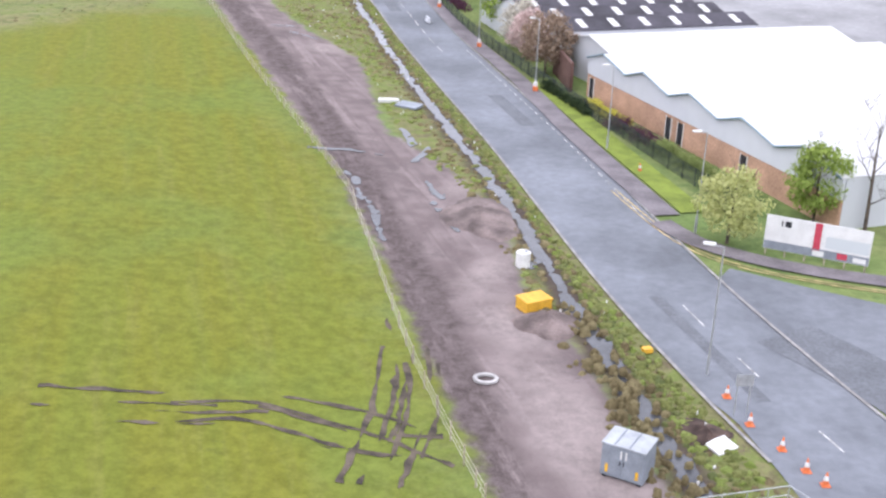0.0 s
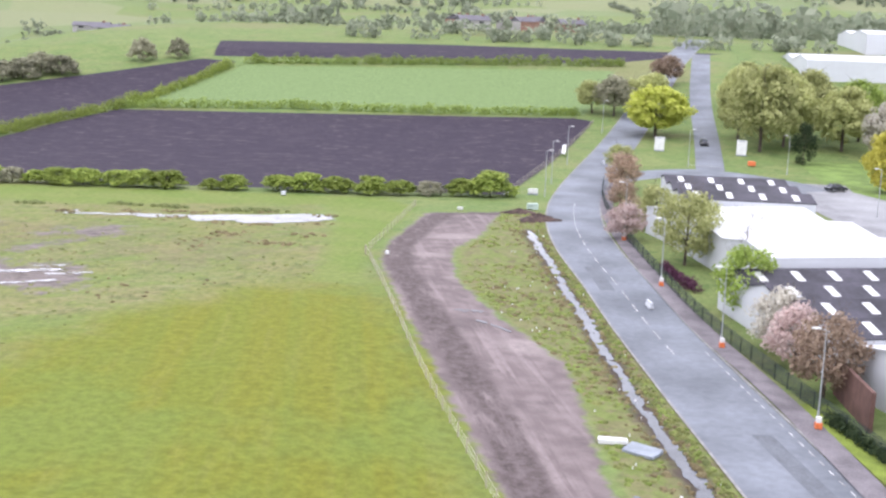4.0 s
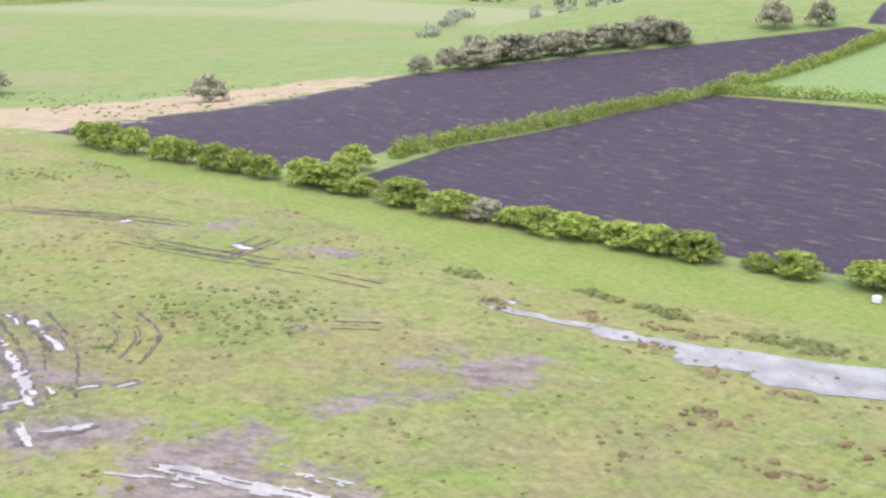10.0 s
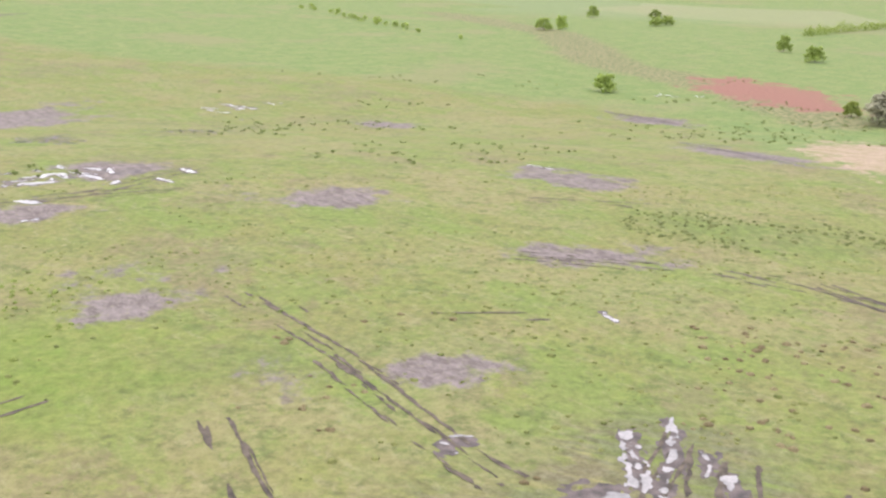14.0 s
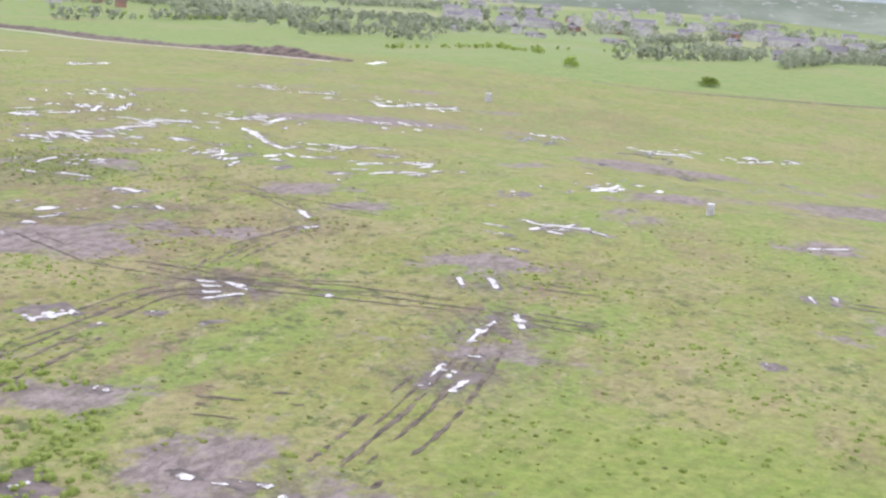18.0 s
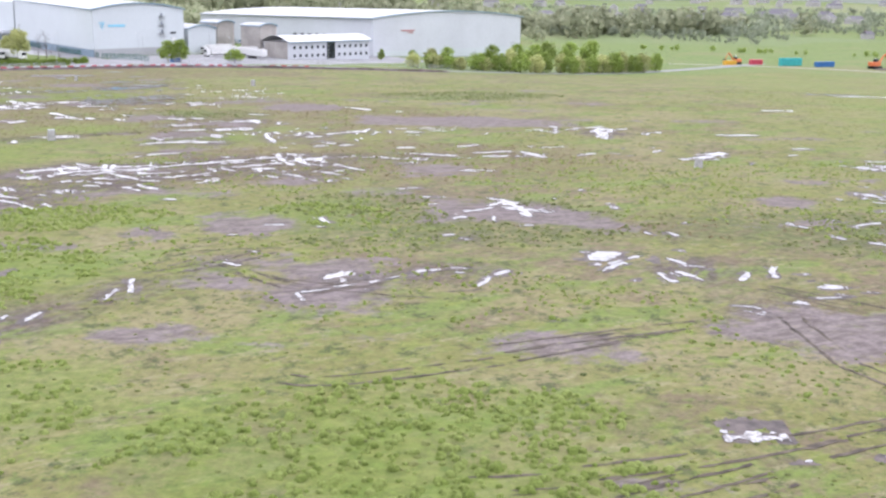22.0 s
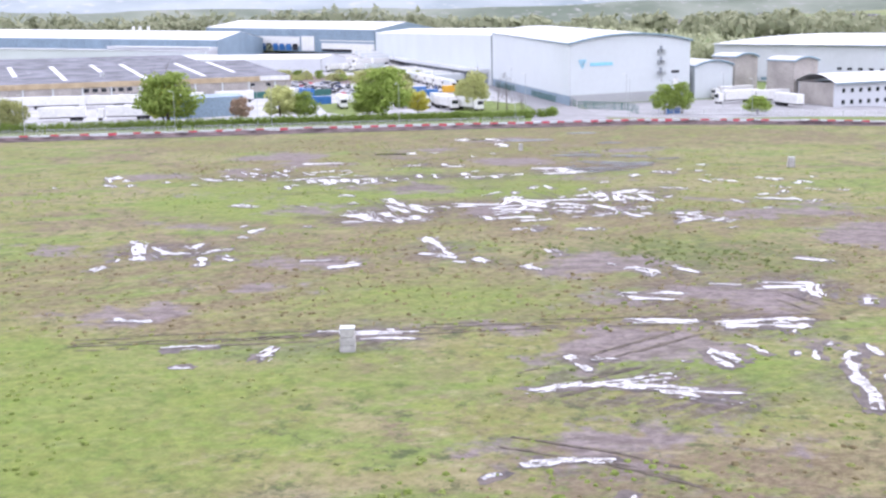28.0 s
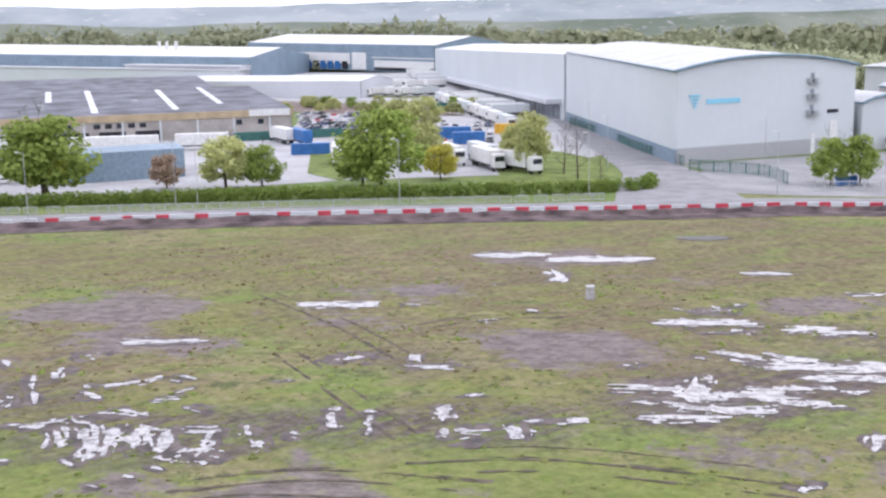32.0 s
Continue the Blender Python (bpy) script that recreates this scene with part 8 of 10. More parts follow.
# ---- south: trees ----
S_TREES = [("green", 145.5, -250, 12.7, 16, 4), ("lime", 149, -252, 10.5, 9, 12), ("green", 98, -283, 12.4, 14.5, 12), ("green", 104, -286, 8, 9, 4), ("olive", 125, -273, 8.4, 10, 10), ("green", 119, -276, 7, 7, 4), ("brown", 135.3, -268.4, 5.8, 5.6, 10), ("olive", 85.6, -317, 10.5, 7.5, 10), ("olive", 91, -322, 8.5, 6.5, 10),
           ("green", 29.5, -321.5, 7.4, 6.6, 4), ("green", 25, -323.4, 7.6, 6, 12), ("olive", 197, -232, 8, 14, 10), ("green", 235, -205, 9, 13, 4), ("green", 5.6, -330, 4.6, 7, 12), ("olive", 176, -224, 7.4, 8, 10), ("olive", 112, -320, 8, 8, 10), ("olive", 158, -392, 9, 10, 10), ("olive", 172, -400, 8, 9, 10), ("gold", 96, -300, 6, 6, 10), ("green", 120, -330, 7, 7, 4)]
for kd, x, y, h, w, sd in S_TREES:
    tree(kd, x, y, h * 1.15, w * 1.2, "leafy %s tree behind the clipped hedge" % {"lime": "yellow-green", "gold": "golden", "olive": "pale olive", "brown": "brown"}.get(kd, "green"), n=2600, size=0.3, seed=sd, low=0.2, twig=1)
for x, y, h, w in [(72.3, -310, 10, 8), (78, -316, 8.5, 7), (66, -306, 5, 4.5)]:
    tree("bare", x, y, h, w, "bare young tree on a grass bank", n=0, seed=11, name="bare_tree", twig=3)
rgs = np.random.default_rng(44)
for k in range(26):
    tree("olive" if k % 3 else "green", 215 + rgs.uniform(-30, 60), -470 + rgs.uniform(-30, 22), rgs.uniform(3, 6), rgs.uniform(5, 10), "scrubby green bush on waste ground", "bush", 0.08, "scrub_bush", 700, 0.45, k % 2, "scrub on waste ground")
for k in range(22):
    x = -62 - k * 5.2
    y = -364 - 0.5 * k - 0.055 * k * k * 2
    tree("green" if k % 2 else "olive", x + rgs.normal(0, 1), y - 6 + rgs.normal(0, 2), rgs.uniform(5, 8) + (2.5 if k > 6 else 0), rgs.uniform(7, 11), "dense green tree along a fence", "tree", 0.06, "boundary_tree", 1500, 0.36, k % 2, "trees along the boundary")

# ---- south: buildings ----
def arch_hall(name, A, B, C_, D_, h0, h1, rise, wall, roof, label, trim=None, z0=0.0, seg=14):
    """A hall with a curved roof: A-B is the gable, C_ and D_ lie behind them."""
    t = empty(name, Matrix.Translation((*A, z0)), label, "warehouse")
    O = Vector((*A, 0))
    a, b, c, d = [Vector((*q, 0)) - O for q in (A, B, C_, D_)]

    def wall_part(nm, p, q, za, zb):
        bm = bmesh.new()
        n = Vector((-(q - p).y, (q - p).x, 0)).normalized() * 0.3
        lo, hi = [bm.verts.new(v) for v in (p + Vector((0, 0, -8)), q + Vector((0, 0, -8)))], [bm.verts.new(v) for v in (q + Vector((0, 0, zb)), p + Vector((0, 0, za)))]
        f = bm.faces.new(lo + hi)
        r = bmesh.ops.extrude_face_region(bm, geom=[f])
        bmesh.ops.translate(bm, vec=n, verts=[v for v in r["geom"] if isinstance(v, bmesh.types.BMVert)])
        bmesh.ops.recalc_face_normals(bm, faces=bm.faces)
        return part(nm, bm, wall, t)

    wall_part("side_wall", c, a, h1, h0)
    wall_part("side_wall", b, d, h0, h1)
    for nm, p, q, hh in (("front_wall", a, b, h0), ("back_wall", d, c, h1)):
        bm = bmesh.new()
        pts = [p + Vector((0, 0, -8)), q + Vector((0, 0, -8))] + [q.lerp(p, k / seg) + Vector((0, 0, hh + rise * (1 - (2 * k / seg - 1) ** 2))) for k in range(seg + 1)]
        f = bm.faces.new([bm.verts.new(v) for v in pts])
        bmesh.ops.recalc_face_normals(bm, faces=bm.faces)
        part(nm, bm, wall, t)
    bm = bmesh.new()
    over = (a - c).normalized() * 0.6
    rows = []
    for k in range(seg + 1):
        f = k / seg * 1.03 - 0.015
        zr = rise * (1 - (2 * k / seg - 1) ** 2) + 0.12
        rows.append((bm.verts.new(a.lerp(b, f) + over + Vector((0, 0, h0 + zr))), bm.verts.new(c.lerp(d, f) - over + Vector((0, 0, h1 + zr)))))
    for (p, q), (r, s) in zip(rows[:-1], rows[1:]):
        bm.faces.new((p, r, s, q))
    bmesh.ops.recalc_face_normals(bm, faces=bm.faces)
    if sum(fc.normal.z for fc in bm.faces) < 0:
        bmesh.ops.reverse_faces(bm, faces=bm.faces)
    part("roof", bm, roof, t)
    bm = bmesh.new()
    pts = [a.lerp(b, k / seg * 1.03 - 0.015) + over + Vector((0, 0, h0 + rise * (1 - (2 * k / seg - 1) ** 2) - 0.1)) for k in range(seg + 1)]
    for p, q in zip(pts[:-1], pts[1:]):
        tube(bm, p, q, 0.32, None, 5)
    part("eaves_trim", bm, trim or M["trim_blue"], t, "blue-grey eaves trim")
    bm = bmesh.new()
    tube(bm, pts[0], c + Vector((0, 0, h1)), 0.25, None, 5)
    part("gutter", bm, trim or M["trim_blue"], t)
    return t


A, B = (64.5, -340), (38.5, -381)
cold = arch_hall("cold_store", A, B, (138, -444), (113, -482), 18.9, 21.4, 2.6, M["clad_grey"], M["roof_grey"], "tall pale grey cold store with a curved roof")
fx_ = Vector((B[0] - A[0], B[1] - A[1], 0)).normalized()
fn = Vector((-fx_.y, fx_.x, 0))
fn = fn if fn.y > 0 else -fn
out_m = Matrix((( fx_.x, -fn.x, 0, 0), (fx_.y, -fn.y, 0, 0), (0, 0, 1, 0), (0, 0, 0, 1)))


def on_front(nm, x0, x1, z0, z1, material, parent, label="", t=0.12):
    """A piece on the gable front, x0 to x1 metres from its corner."""
    bm = bmesh.new()
    box(bm, x0, -t, z0, x1, 0.0, z1)
    bmesh.ops.transform(bm, matrix=out_m, verts=bm.verts)
    bmesh.ops.recalc_face_normals(bm, faces=bm.faces)
    return part(nm, bm, material, parent, label)


M["logo_blue"] = mat("pale_blue_sign", (0.22, 0.5, 0.64), 0.5, var=0.03)
for k in range(4):
    bm = bmesh.new()
    w = 0.55
    for j in range(4 - k):
        box(bm, 3.2 + 0.75 * j + 0.37 * k, -0.18, 13.4 - 0.75 * k, 3.2 + 0.75 * j + 0.37 * k + w, 0, 13.4 - 0.75 * k + 0.5)
    bmesh.ops.transform(bm, matrix=out_m, verts=bm.verts)
    bmesh.ops.recalc_face_normals(bm, faces=bm.faces)
    part("sign_mark", bm, M["logo_blue"], cold, "pale blue mark of small blocks")
on_front("sign_bar", 7.6, 16.4, 11.9, 12.9, M["logo_blue"], cold, "pale blue sign bar", 0.15)
on_front("plinth_band", 0, 45, 0, 3.2, mat("grey_plinth", (0.336, 0.344, 0.352), 0.7, var=0.03, scale=0.1, fine=0.01), cold, "darker grey plinth", 0.06)
for zf in (8.4, 11.8, 15.2):
    ld = on_front("balcony", 34.6, 37.8, zf, zf + 0.15, M["galv"], cold, "small steel escape balcony", 1.4)
    on_front("balcony_rail", 34.6, 37.8, zf + 1.0, zf + 1.08, M["galv"], ld, "", 1.42)
    on_front("escape_door", 35.6, 36.6, zf + 0.15, zf + 2.2, M["steel_grey"], ld, "", 0.08)
    on_front("balcony_side", 34.6, 34.7, zf + 0.15, zf + 1.0, M["galv"], ld, "", 1.4)
on_front("loading_door", 41.5, 43.6, 1.0, 7.0, M["white_paint"], cold, "tall white door")
on_front("side_door", 36.2, 37.3, 0.2, 4.4, M["white_paint"], cold, "white door")
on_front("louvre", 40.6, 43.8, 8.6, 9.4, M["dark"], cold, "dark louvre")
arch_hall("lean_to", (37, -382), (28, -396), (70, -425), (61, -439), 10.5, 10.5, 1.6, M["clad_grey"], M["roof_grey"], "lower grey annex with a curved roof")
palisade([(62, -338), (82, -364), (104, -396), (132, -434)], "green steel palisade fence beside the cold store", 2.2, M["fence_green"], 0.3, 0.14)
palisade([(58, -330), (44, -328), (36, -318)], "green steel gates at the works entrance", 2.4, M["fence_green"], 0.3, 0.12)
palisade([(30, -312), (5, -326), (-40, -350), (-90, -378), (-150, -425)], "thin grey steel boundary fence", 2.0, M["galv"], 0.4, 0.06)

dist = arch_hall("distribution_hall", (-38, -441), (-112, -534), (62, -508), (-12, -601), 18.2, 18.2, 3.4, M["clad_white"], M["roof_grey"], "huge white distribution hall with a curved roof", None, -3.5)


def on_side(hall, p, q, nm, x0, x1, z0, z1, material, label="", t=0.3):
    """A piece on the outer face of the wall from p to q, x0 to x1 metres from p."""
    p, q = Vector((*p, 0)), Vector((*q, 0))
    o = Vector((hall.matrix_world.translation.x, hall.matrix_world.translation.y, 0))
    d = (q - p).normalized()
    n = Vector((-d.y, d.x, 0))
    n = n if n.y > 0 else -n
    bm = bmesh.new()
    box(bm, x0, -0.35, z0, x1, t, z1)
    m = Matrix(((d.x, n.x, 0, p.x - o.x), (d.y, n.y, 0, p.y - o.y), (0, 0, 1, 0), (0, 0, 0, 1)))
    bmesh.ops.transform(bm, matrix=m, verts=bm.verts)
    bmesh.ops.recalc_face_normals(bm, faces=bm.faces)
    return part(nm, bm, material, hall, label)


M["dull_red"] = mat("faded_red_sign", (0.42, 0.14, 0.13), 0.6, var=0.05)
DA, DB, DC = (-38, -441), (-112, -534), (62, -508)
on_side(dist, DA, DB, "sign_bar", 20, 30, 11.8, 12.3, M["dull_red"], "red sign bar")
on_side(dist, DA, DB, "sign_bar", 25, 29, 10.9, 11.2, M["dull_red"], "red sign bar")
on_side(dist, DA, DB, "plinth_band", 0, 118.5, -2, 2.2, M["clad_grey"], "grey plinth band", 0.12)
for x0, x1 in ((8, 40), (48, 88), (94, 116)):
    on_side(dist, DA, DC, "dock_canopy", x0, x1, 4.2, 5.4, M["trim_blue"], "blue-grey loading canopy", 4.0)
    for k in range(int((x1 - x0) / 5)):
        on_side(dist, DA, DC, "dock_bay", x0 + 1 + 5 * k, x0 + 4.4 + 5 * k, 0.2, 3.6, M["dark"], "dark loading bay", 0.12)
for k in range(9):
    on_side(dist, DA, DC, "window", 10 + 5 * k, 12.2 + 5 * k, 9.0, 10.0, M["glass"], "", 0.1)
on_side(cold, (64.5, -340), (138, -444), "plinth_band", 0, 127, 0, 3.0, M["clad_slate"], "darker plinth along the side wall", 0.1)
for x, y, h, w in [(-58, -452, 5, 6), (-66, -462, 6, 8), (-74, -470, 6.5, 9), (-96, -492, 8, 10), (-108, -500, 9, 11), (-118, -508, 9, 11), (-126, -520, 10, 12), (-138, -528, 10, 12), (-150, -540, 11, 13), (-44, -440, 5, 4)]:
    tree("green" if h != 6 else "olive", x, y + 22, h, w, "leafy green tree before a white hall", n=1700, size=0.34, seed=12, low=0.1, group="trees before the hall")
off = empty("office_block", Matrix.Translation((-8, -374, -2.2)) @ Matrix.Rotation(math.atan2(-38, -31), 4, "Z"), "two-storey pale office with a curved grey roof", "office")
for nm, bx, mt in (("front_wall", (0, 0, -3, 49, 0.3, 7.8), "clad_white"), ("back_wall", (0, 15.7, -3, 49, 16, 7.8), "clad_white"), ("end_wall", (0, 0.3, -3, 0.3, 15.7, 7.8), "clad_beige"), ("end_wall", (48.7, 0.3, -3, 49, 15.7, 7.8), "clad_beige")):
    bm = bmesh.new()
    box(bm, *bx)
    part(nm, bm, M[mt], off)
bm = bmesh.new()
for k in range(10):
    f0, f1 = k / 10, (k + 1) / 10
    z0_, z1_ = 7.9 + 2.6 * math.sin(f0 * math.pi), 7.9 + 2.6 * math.sin(f1 * math.pi)
    bm.faces.new([bm.verts.new(c) for c in ((-0.8, -1.2 + 18.4 * f0, z0_), (49.8, -1.2 + 18.4 * f0, z0_), (49.8, -1.2 + 18.4 * f1, z1_), (-0.8, -1.2 + 18.4 * f1, z1_))])
bmesh.ops.remove_doubles(bm, verts=bm.verts, dist=0.01)
part("roof", bm, M["roof_white"], off)
bm = bmesh.new()
box(bm, -0.8, -1.3, 7.5, 49.8, -1.0, 7.95)
part("eaves", bm, M["trim_blue"], off, "dark eaves")
bm = bmesh.new()
box(bm, 22.5, -0.15, 0.2, 27.5, 0, 7.6)
gl = part("glazed_bay", bm, M["glass"], off, "dark blue glazed entrance bay")
for k in range(2):
    for x in list(np.arange(3, 21, 3.4)) + list(np.arange(29.5, 47, 3.4)):
        bm = bmesh.new()
        box(bm, x, -0.06, 1.3 + 3.5 * k, x + 1.25, 0.0, 2.6 + 3.5 * k)
        part("window", bm, M["glass"], off)
arch_hall("stair_tower", (6, -384), (0, -392), (16, -392), (10, -400), 14, 14, 1.2, M["clad_beige"], M["roof_grey"], "beige tower with a curved roof", None, -2)
arch_hall("stair_tower", (30, -408), (24, -416), (40, -416), (34, -424), 14.5, 14.5, 1.2, M["clad_beige"], M["roof_grey"], "beige tower with a curved roof", None, -2)

slate = roof_hall("slate_warehouse", (337, -688), (163, -27), 166, -70, 15.5, 1, M["roof_white"], "big slate-blue warehouse with a white roof", M["clad_slate"], 5.0, 0, 7)


def on_hall(hall, nm, x0, x1, z0, z1, material, label="", t=0.4, y0=0.31):
    bm = bmesh.new()
    box(bm, x0, y0, z0, x1, y0 + t, z1)
    return part(nm, bm, material, hall, label)


on_hall(slate, "dock_wall", 69, 143, 3.5, 10, M["white_paint"], "white dock wall")
on_hall(slate, "door_panel", 141, 152, 0.3, 10.5, M["white_paint"], "white door panel", 0.5)
on_hall(slate, "door_panel", 55, 67, 0.3, 10.5, M["white_paint"], "white door panel", 0.5)
on_hall(slate, "lower_band", 0, 48, 2.0, 6.0, M["white_paint"], "white lower band")
# flat dark strip, drawn in place of the shade below the white band
on_hall(slate, "band_shadow_gap", 0, 48, 0.2, 2.0, M["dark"], "dark strip painted as shade under the band", 0.2)
on_hall(slate, "band_stripe", 0, 50, 7.4, 8.0, M["white_paint"], "thin white stripe", 0.2)
for k in range(11):
    on_hall(slate, "dock_shutter", 71 + 6.5 * k, 75.5 + 6.5 * k, 0.3, 5.0, M["blue_paint"] if k % 4 else M["dark"], "blue dock shutter", 0.7)
pale = roof_hall("pale_warehouse", (138.6, -444.8), (192, -234), 302, -46, 20.6, 1, M["roof_white"], "long pale grey warehouse with a white roof behind the cold store", M["clad_grey"], 2.4, 0, 0)
on_hall(pale, "dock_canopy", 4, 296, 5.2, 6.6, M["clad_white"], "white loading canopy", 5.0)
for k in range(41):
    on_hall(pale, "dock_bay", 6 + 7 * k, 11.5 + 7 * k, 0.3, 4.6, M["steel_grey"], "grey loading bay", 0.2)
wrw = roof_hall("white_roof_warehouse", (413, -615), (200, 60), 240, -90, 14, 1, M["roof_white"], "blue-grey warehouse with a long white roof", M["clad_slate"], 5.0, 0, 4)
wrw.matrix_world = wrw.matrix_world @ Matrix.Rotation(radians(-1.5), 4, "Y")
on_hall(wrw, "long_lean_to", 0, 240, -3, 7, M["clad_grey"], "pale grey lean-to along the front", 22)
on_hall(wrw, "lean_to_roof", -0.5, 240.5, 7, 7.4, M["roof_grey"], "grey flat roof", 22.5)
on_hall(wrw, "front_extension", 0, 70, 0, 9, M["clad_white"], "white lower extension", 14)
on_hall(wrw, "extension_roof", -0.5, 70.5, 9, 9.6, M["roof_white"], "white flat roof", 15)
on_hall(wrw, "long_window", 18, 66, 5.2, 6.0, M["dark"], "long dark window strip", 14.1)
slate.matrix_world = slate.matrix_world @ Matrix.Rotation(radians(-1.3), 4, "Y")
for x in (60, 66, 71):
    on_hall(wrw, "flue", x, x + 1.4, 14, 22, M["white_paint"], "white steel flue", 1.4, -30)
roof_hall("low_store", (287, -544), (140, 14), 100, -30, 8.0, 1, M["roof_white"], "low white store with a pale roof", M["clad_white"], 2.2, 0, 0)

dep = roof_hall("depot", (190, -373), (0.643, 0.766), 200, -300, 7.4, 2, M["roof_old"], "long beige depot with a weathered grey roof", M["clad_beige"], 4.0, 0, 0)
D = M["rooflight"]
dm_ = dep.matrix_world.copy()


def on_depot(nm, x0, x1, y0, y1, z0, z1, material, label=""):
    bm = bmesh.new()
    box(bm, x0, y0, z0, x1, y1, z1)
    return part(nm, bm, material, dep, label)


on_depot("fascia", -0.3, 170, 0.25, 0.6, 5.6, 7.5, M["fascia_tan"], "tan fascia band")
for k in range(17):
    on_depot("pilaster", 6 + 10 * k, 6.5 + 10 * k, 0.3, 0.55, 0, 5.6, M["clad_grey"])
for k in range(11):
    on_depot("window", 40 + 3.0 * k + (4 if k > 4 else 0), 41.8 + 3.0 * k + (4 if k > 4 else 0), 0.3, 0.42, 3.9, 5.2, M["glass"], "small dark window")
for k in range(14):
    on_depot("dock_opening", 36 + 9.5 * k, 43 + 9.5 * k, 0.3, 0.45, 0.2, 3.0, M["dark"], "dark loading opening")
for x in (8, 14):
    on_depot("window", x, x + 1.6, 0.3, 0.42, 3.6, 5, M["glass"], "small dark window")
on_depot("sign_board", 0.5, 12, 0.6, 0.8, 5.8, 7.6, M["white_paint"], "white sign board")
for x, y0, y1 in [(16, 20, 74), (30, 8, 70), (52, 6, 74), (64, 40, 74), (80, 10, 72), (96, 30, 74), (118, 6, 70), (139, 8, 74), (160, 25, 74), (182, 10, 74)]:
    bm = bmesh.new()
    bm.faces.new([bm.verts.new((x + u, -yy, 7.4 + 4.0 * yy / 75 + 0.14)) for u, yy in ((0, y0), (1.8, y0), (1.8, min(y1, 75)), (0, min(y1, 75)))])
    if y1 > 75:
        bm.faces.new([bm.verts.new((x + u, -yy, 7.4 + 4.0 * (150 - yy) / 75 + 0.14)) for u, yy in ((0, 75), (1.8, 75), (1.8, y1), (0, y1))])
    part("rooflight", bm, M["rooflight"], dep, "long pale rooflight")
for x, y in [(40, -30), (66, -20), (90, -45), (120, -24), (30, -60)]:
    bm = bmesh.new()
    box(bm, x, y, 7.4, x + 1.6, y + 1.6, 9.9)
    part("roof_vent", bm, M["galv"], dep, "small steel roof vent")
shed = roof_hall("slate_shed", (158, -266), (-11, -17), 22, 14, 5.6, 1, M["clad_slate"], "low slate-blue steel shed", M["clad_slate"], 0.6, 0, 0)


# ---- vehicles ----
def car(x, y, a, col, z=None):
    m = Matrix.Translation((x, y, (zz(x, y) + 0.09) if z is None else z)) @ Matrix.Rotation(a, 4, "Z")
    if col in seg:
        return copy_thing(seg[col], m)
    mt = mat(col.replace(" ", "_") + "_car_paint", CARS[col], 0.25, spec=0.6, var=0.03)
    t = empty("car", m, col + " car with dark windows", "car", "parked cars")
    bm = bmesh.new()
    prof_ = [(-2.15, 0.3), (-2.2, 0.75), (-1.75, 0.9), (-1.2, 0.94), (0.75, 0.94), (1.9, 0.78), (2.15, 0.55), (2.15, 0.3)]
    lf = [bm.verts.new((u, -0.87, w)) for u, w in prof_]
    rt = [bm.verts.new((u, 0.87, w)) for u, w in prof_]
    bm.faces.new(lf)
    bm.faces.new(rt[::-1])
    for i in range(len(lf)):
        j = (i + 1) % len(lf)
        bm.faces.new((lf[i], rt[i], rt[j], lf[j]))
    bmesh.ops.recalc_face_normals(bm, faces=bm.faces)
    bmesh.ops.bevel(bm, geom=bm.edges[:], offset=0.07, segments=2, affect="EDGES")
    body = part("body", bm, mt, t)
    bm = bmesh.new()
    r = bmesh.ops.create_cube(bm, size=1)
    for v in r["verts"]:
        top = v.co.z > 0
        v.co = Vector((v.co.x * (1.75 if top else 2.9) - 0.35, v.co.y * (1.25 if top else 1.6), 1.42 if top else 0.92))
    part("cabin_glass", bm, M["glass"], t, "dark car windows")
    bm = bmesh.new()
    box(bm, -1.22, -0.62, 1.4, 0.52, 0.62, 1.46, 0.02)
    part("roof", bm, mt, t)
    for u in (-1.35, 1.35):
        for w in (-0.85, 0.85):
            bm = bmesh.new()
            tube(bm, (u, w - 0.1, 0.32), (u, w + 0.1, 0.32), 0.32, None, 12)
            wh = part("wheel", bm, M["tyre"], t)
            bm = bmesh.new()
            tube(bm, (u, w - 0.11, 0.32), (u, w + 0.11, 0.32), 0.18, None, 8)
            part("rim", bm, M["galv"], wh)
    for w in (-0.6, 0.6):
        bm = bmesh.new()
        box(bm, 2.08, w - 0.18, 0.58, 2.18, w + 0.18, 0.7)
        part("headlight", bm, M["white_paint"], t)
    seg[col] = t
    return t


CARS = {"white": (0.75, 0.75, 0.74), "silver grey": (0.4, 0.41, 0.43), "black": (0.02, 0.02, 0.025), "dark blue": (0.03, 0.05, 0.14), "red": (0.4, 0.03, 0.03)}
cq = car(-3.7, 163, math.atan2(-35, 8.7), "white")
tagged(cq, "white hatchback car on the asphalt road", "car")
car(-13.8, 282, 1.5, "white")
car(5.8, 268, 0.2, "white")
car(8.5, 315, -1.5, "black")
car(31, 262, 0.5, "black")
rgv = np.random.default_rng(77)
cols = ["white", "silver grey", "white", "black", "dark blue", "white", "silver grey", "red", "white"]
for r_ in range(9):
    for k in range(10):
        if rgv.random() < 0.9:
            f, g = k / 9, r_ / 8
            x = (188 + 54 * g) * (1 - f) + (170 + 48 * g) * f + rgv.normal(0, 0.4)
            y = (-380 - 62 * g) * (1 - f) + (-383 - 64 * g) * f + rgv.normal(0, 0.4)
            car(x, y, 0.9 + rgv.normal(0, 0.05), cols[int(rgv.integers(0, len(cols)))])
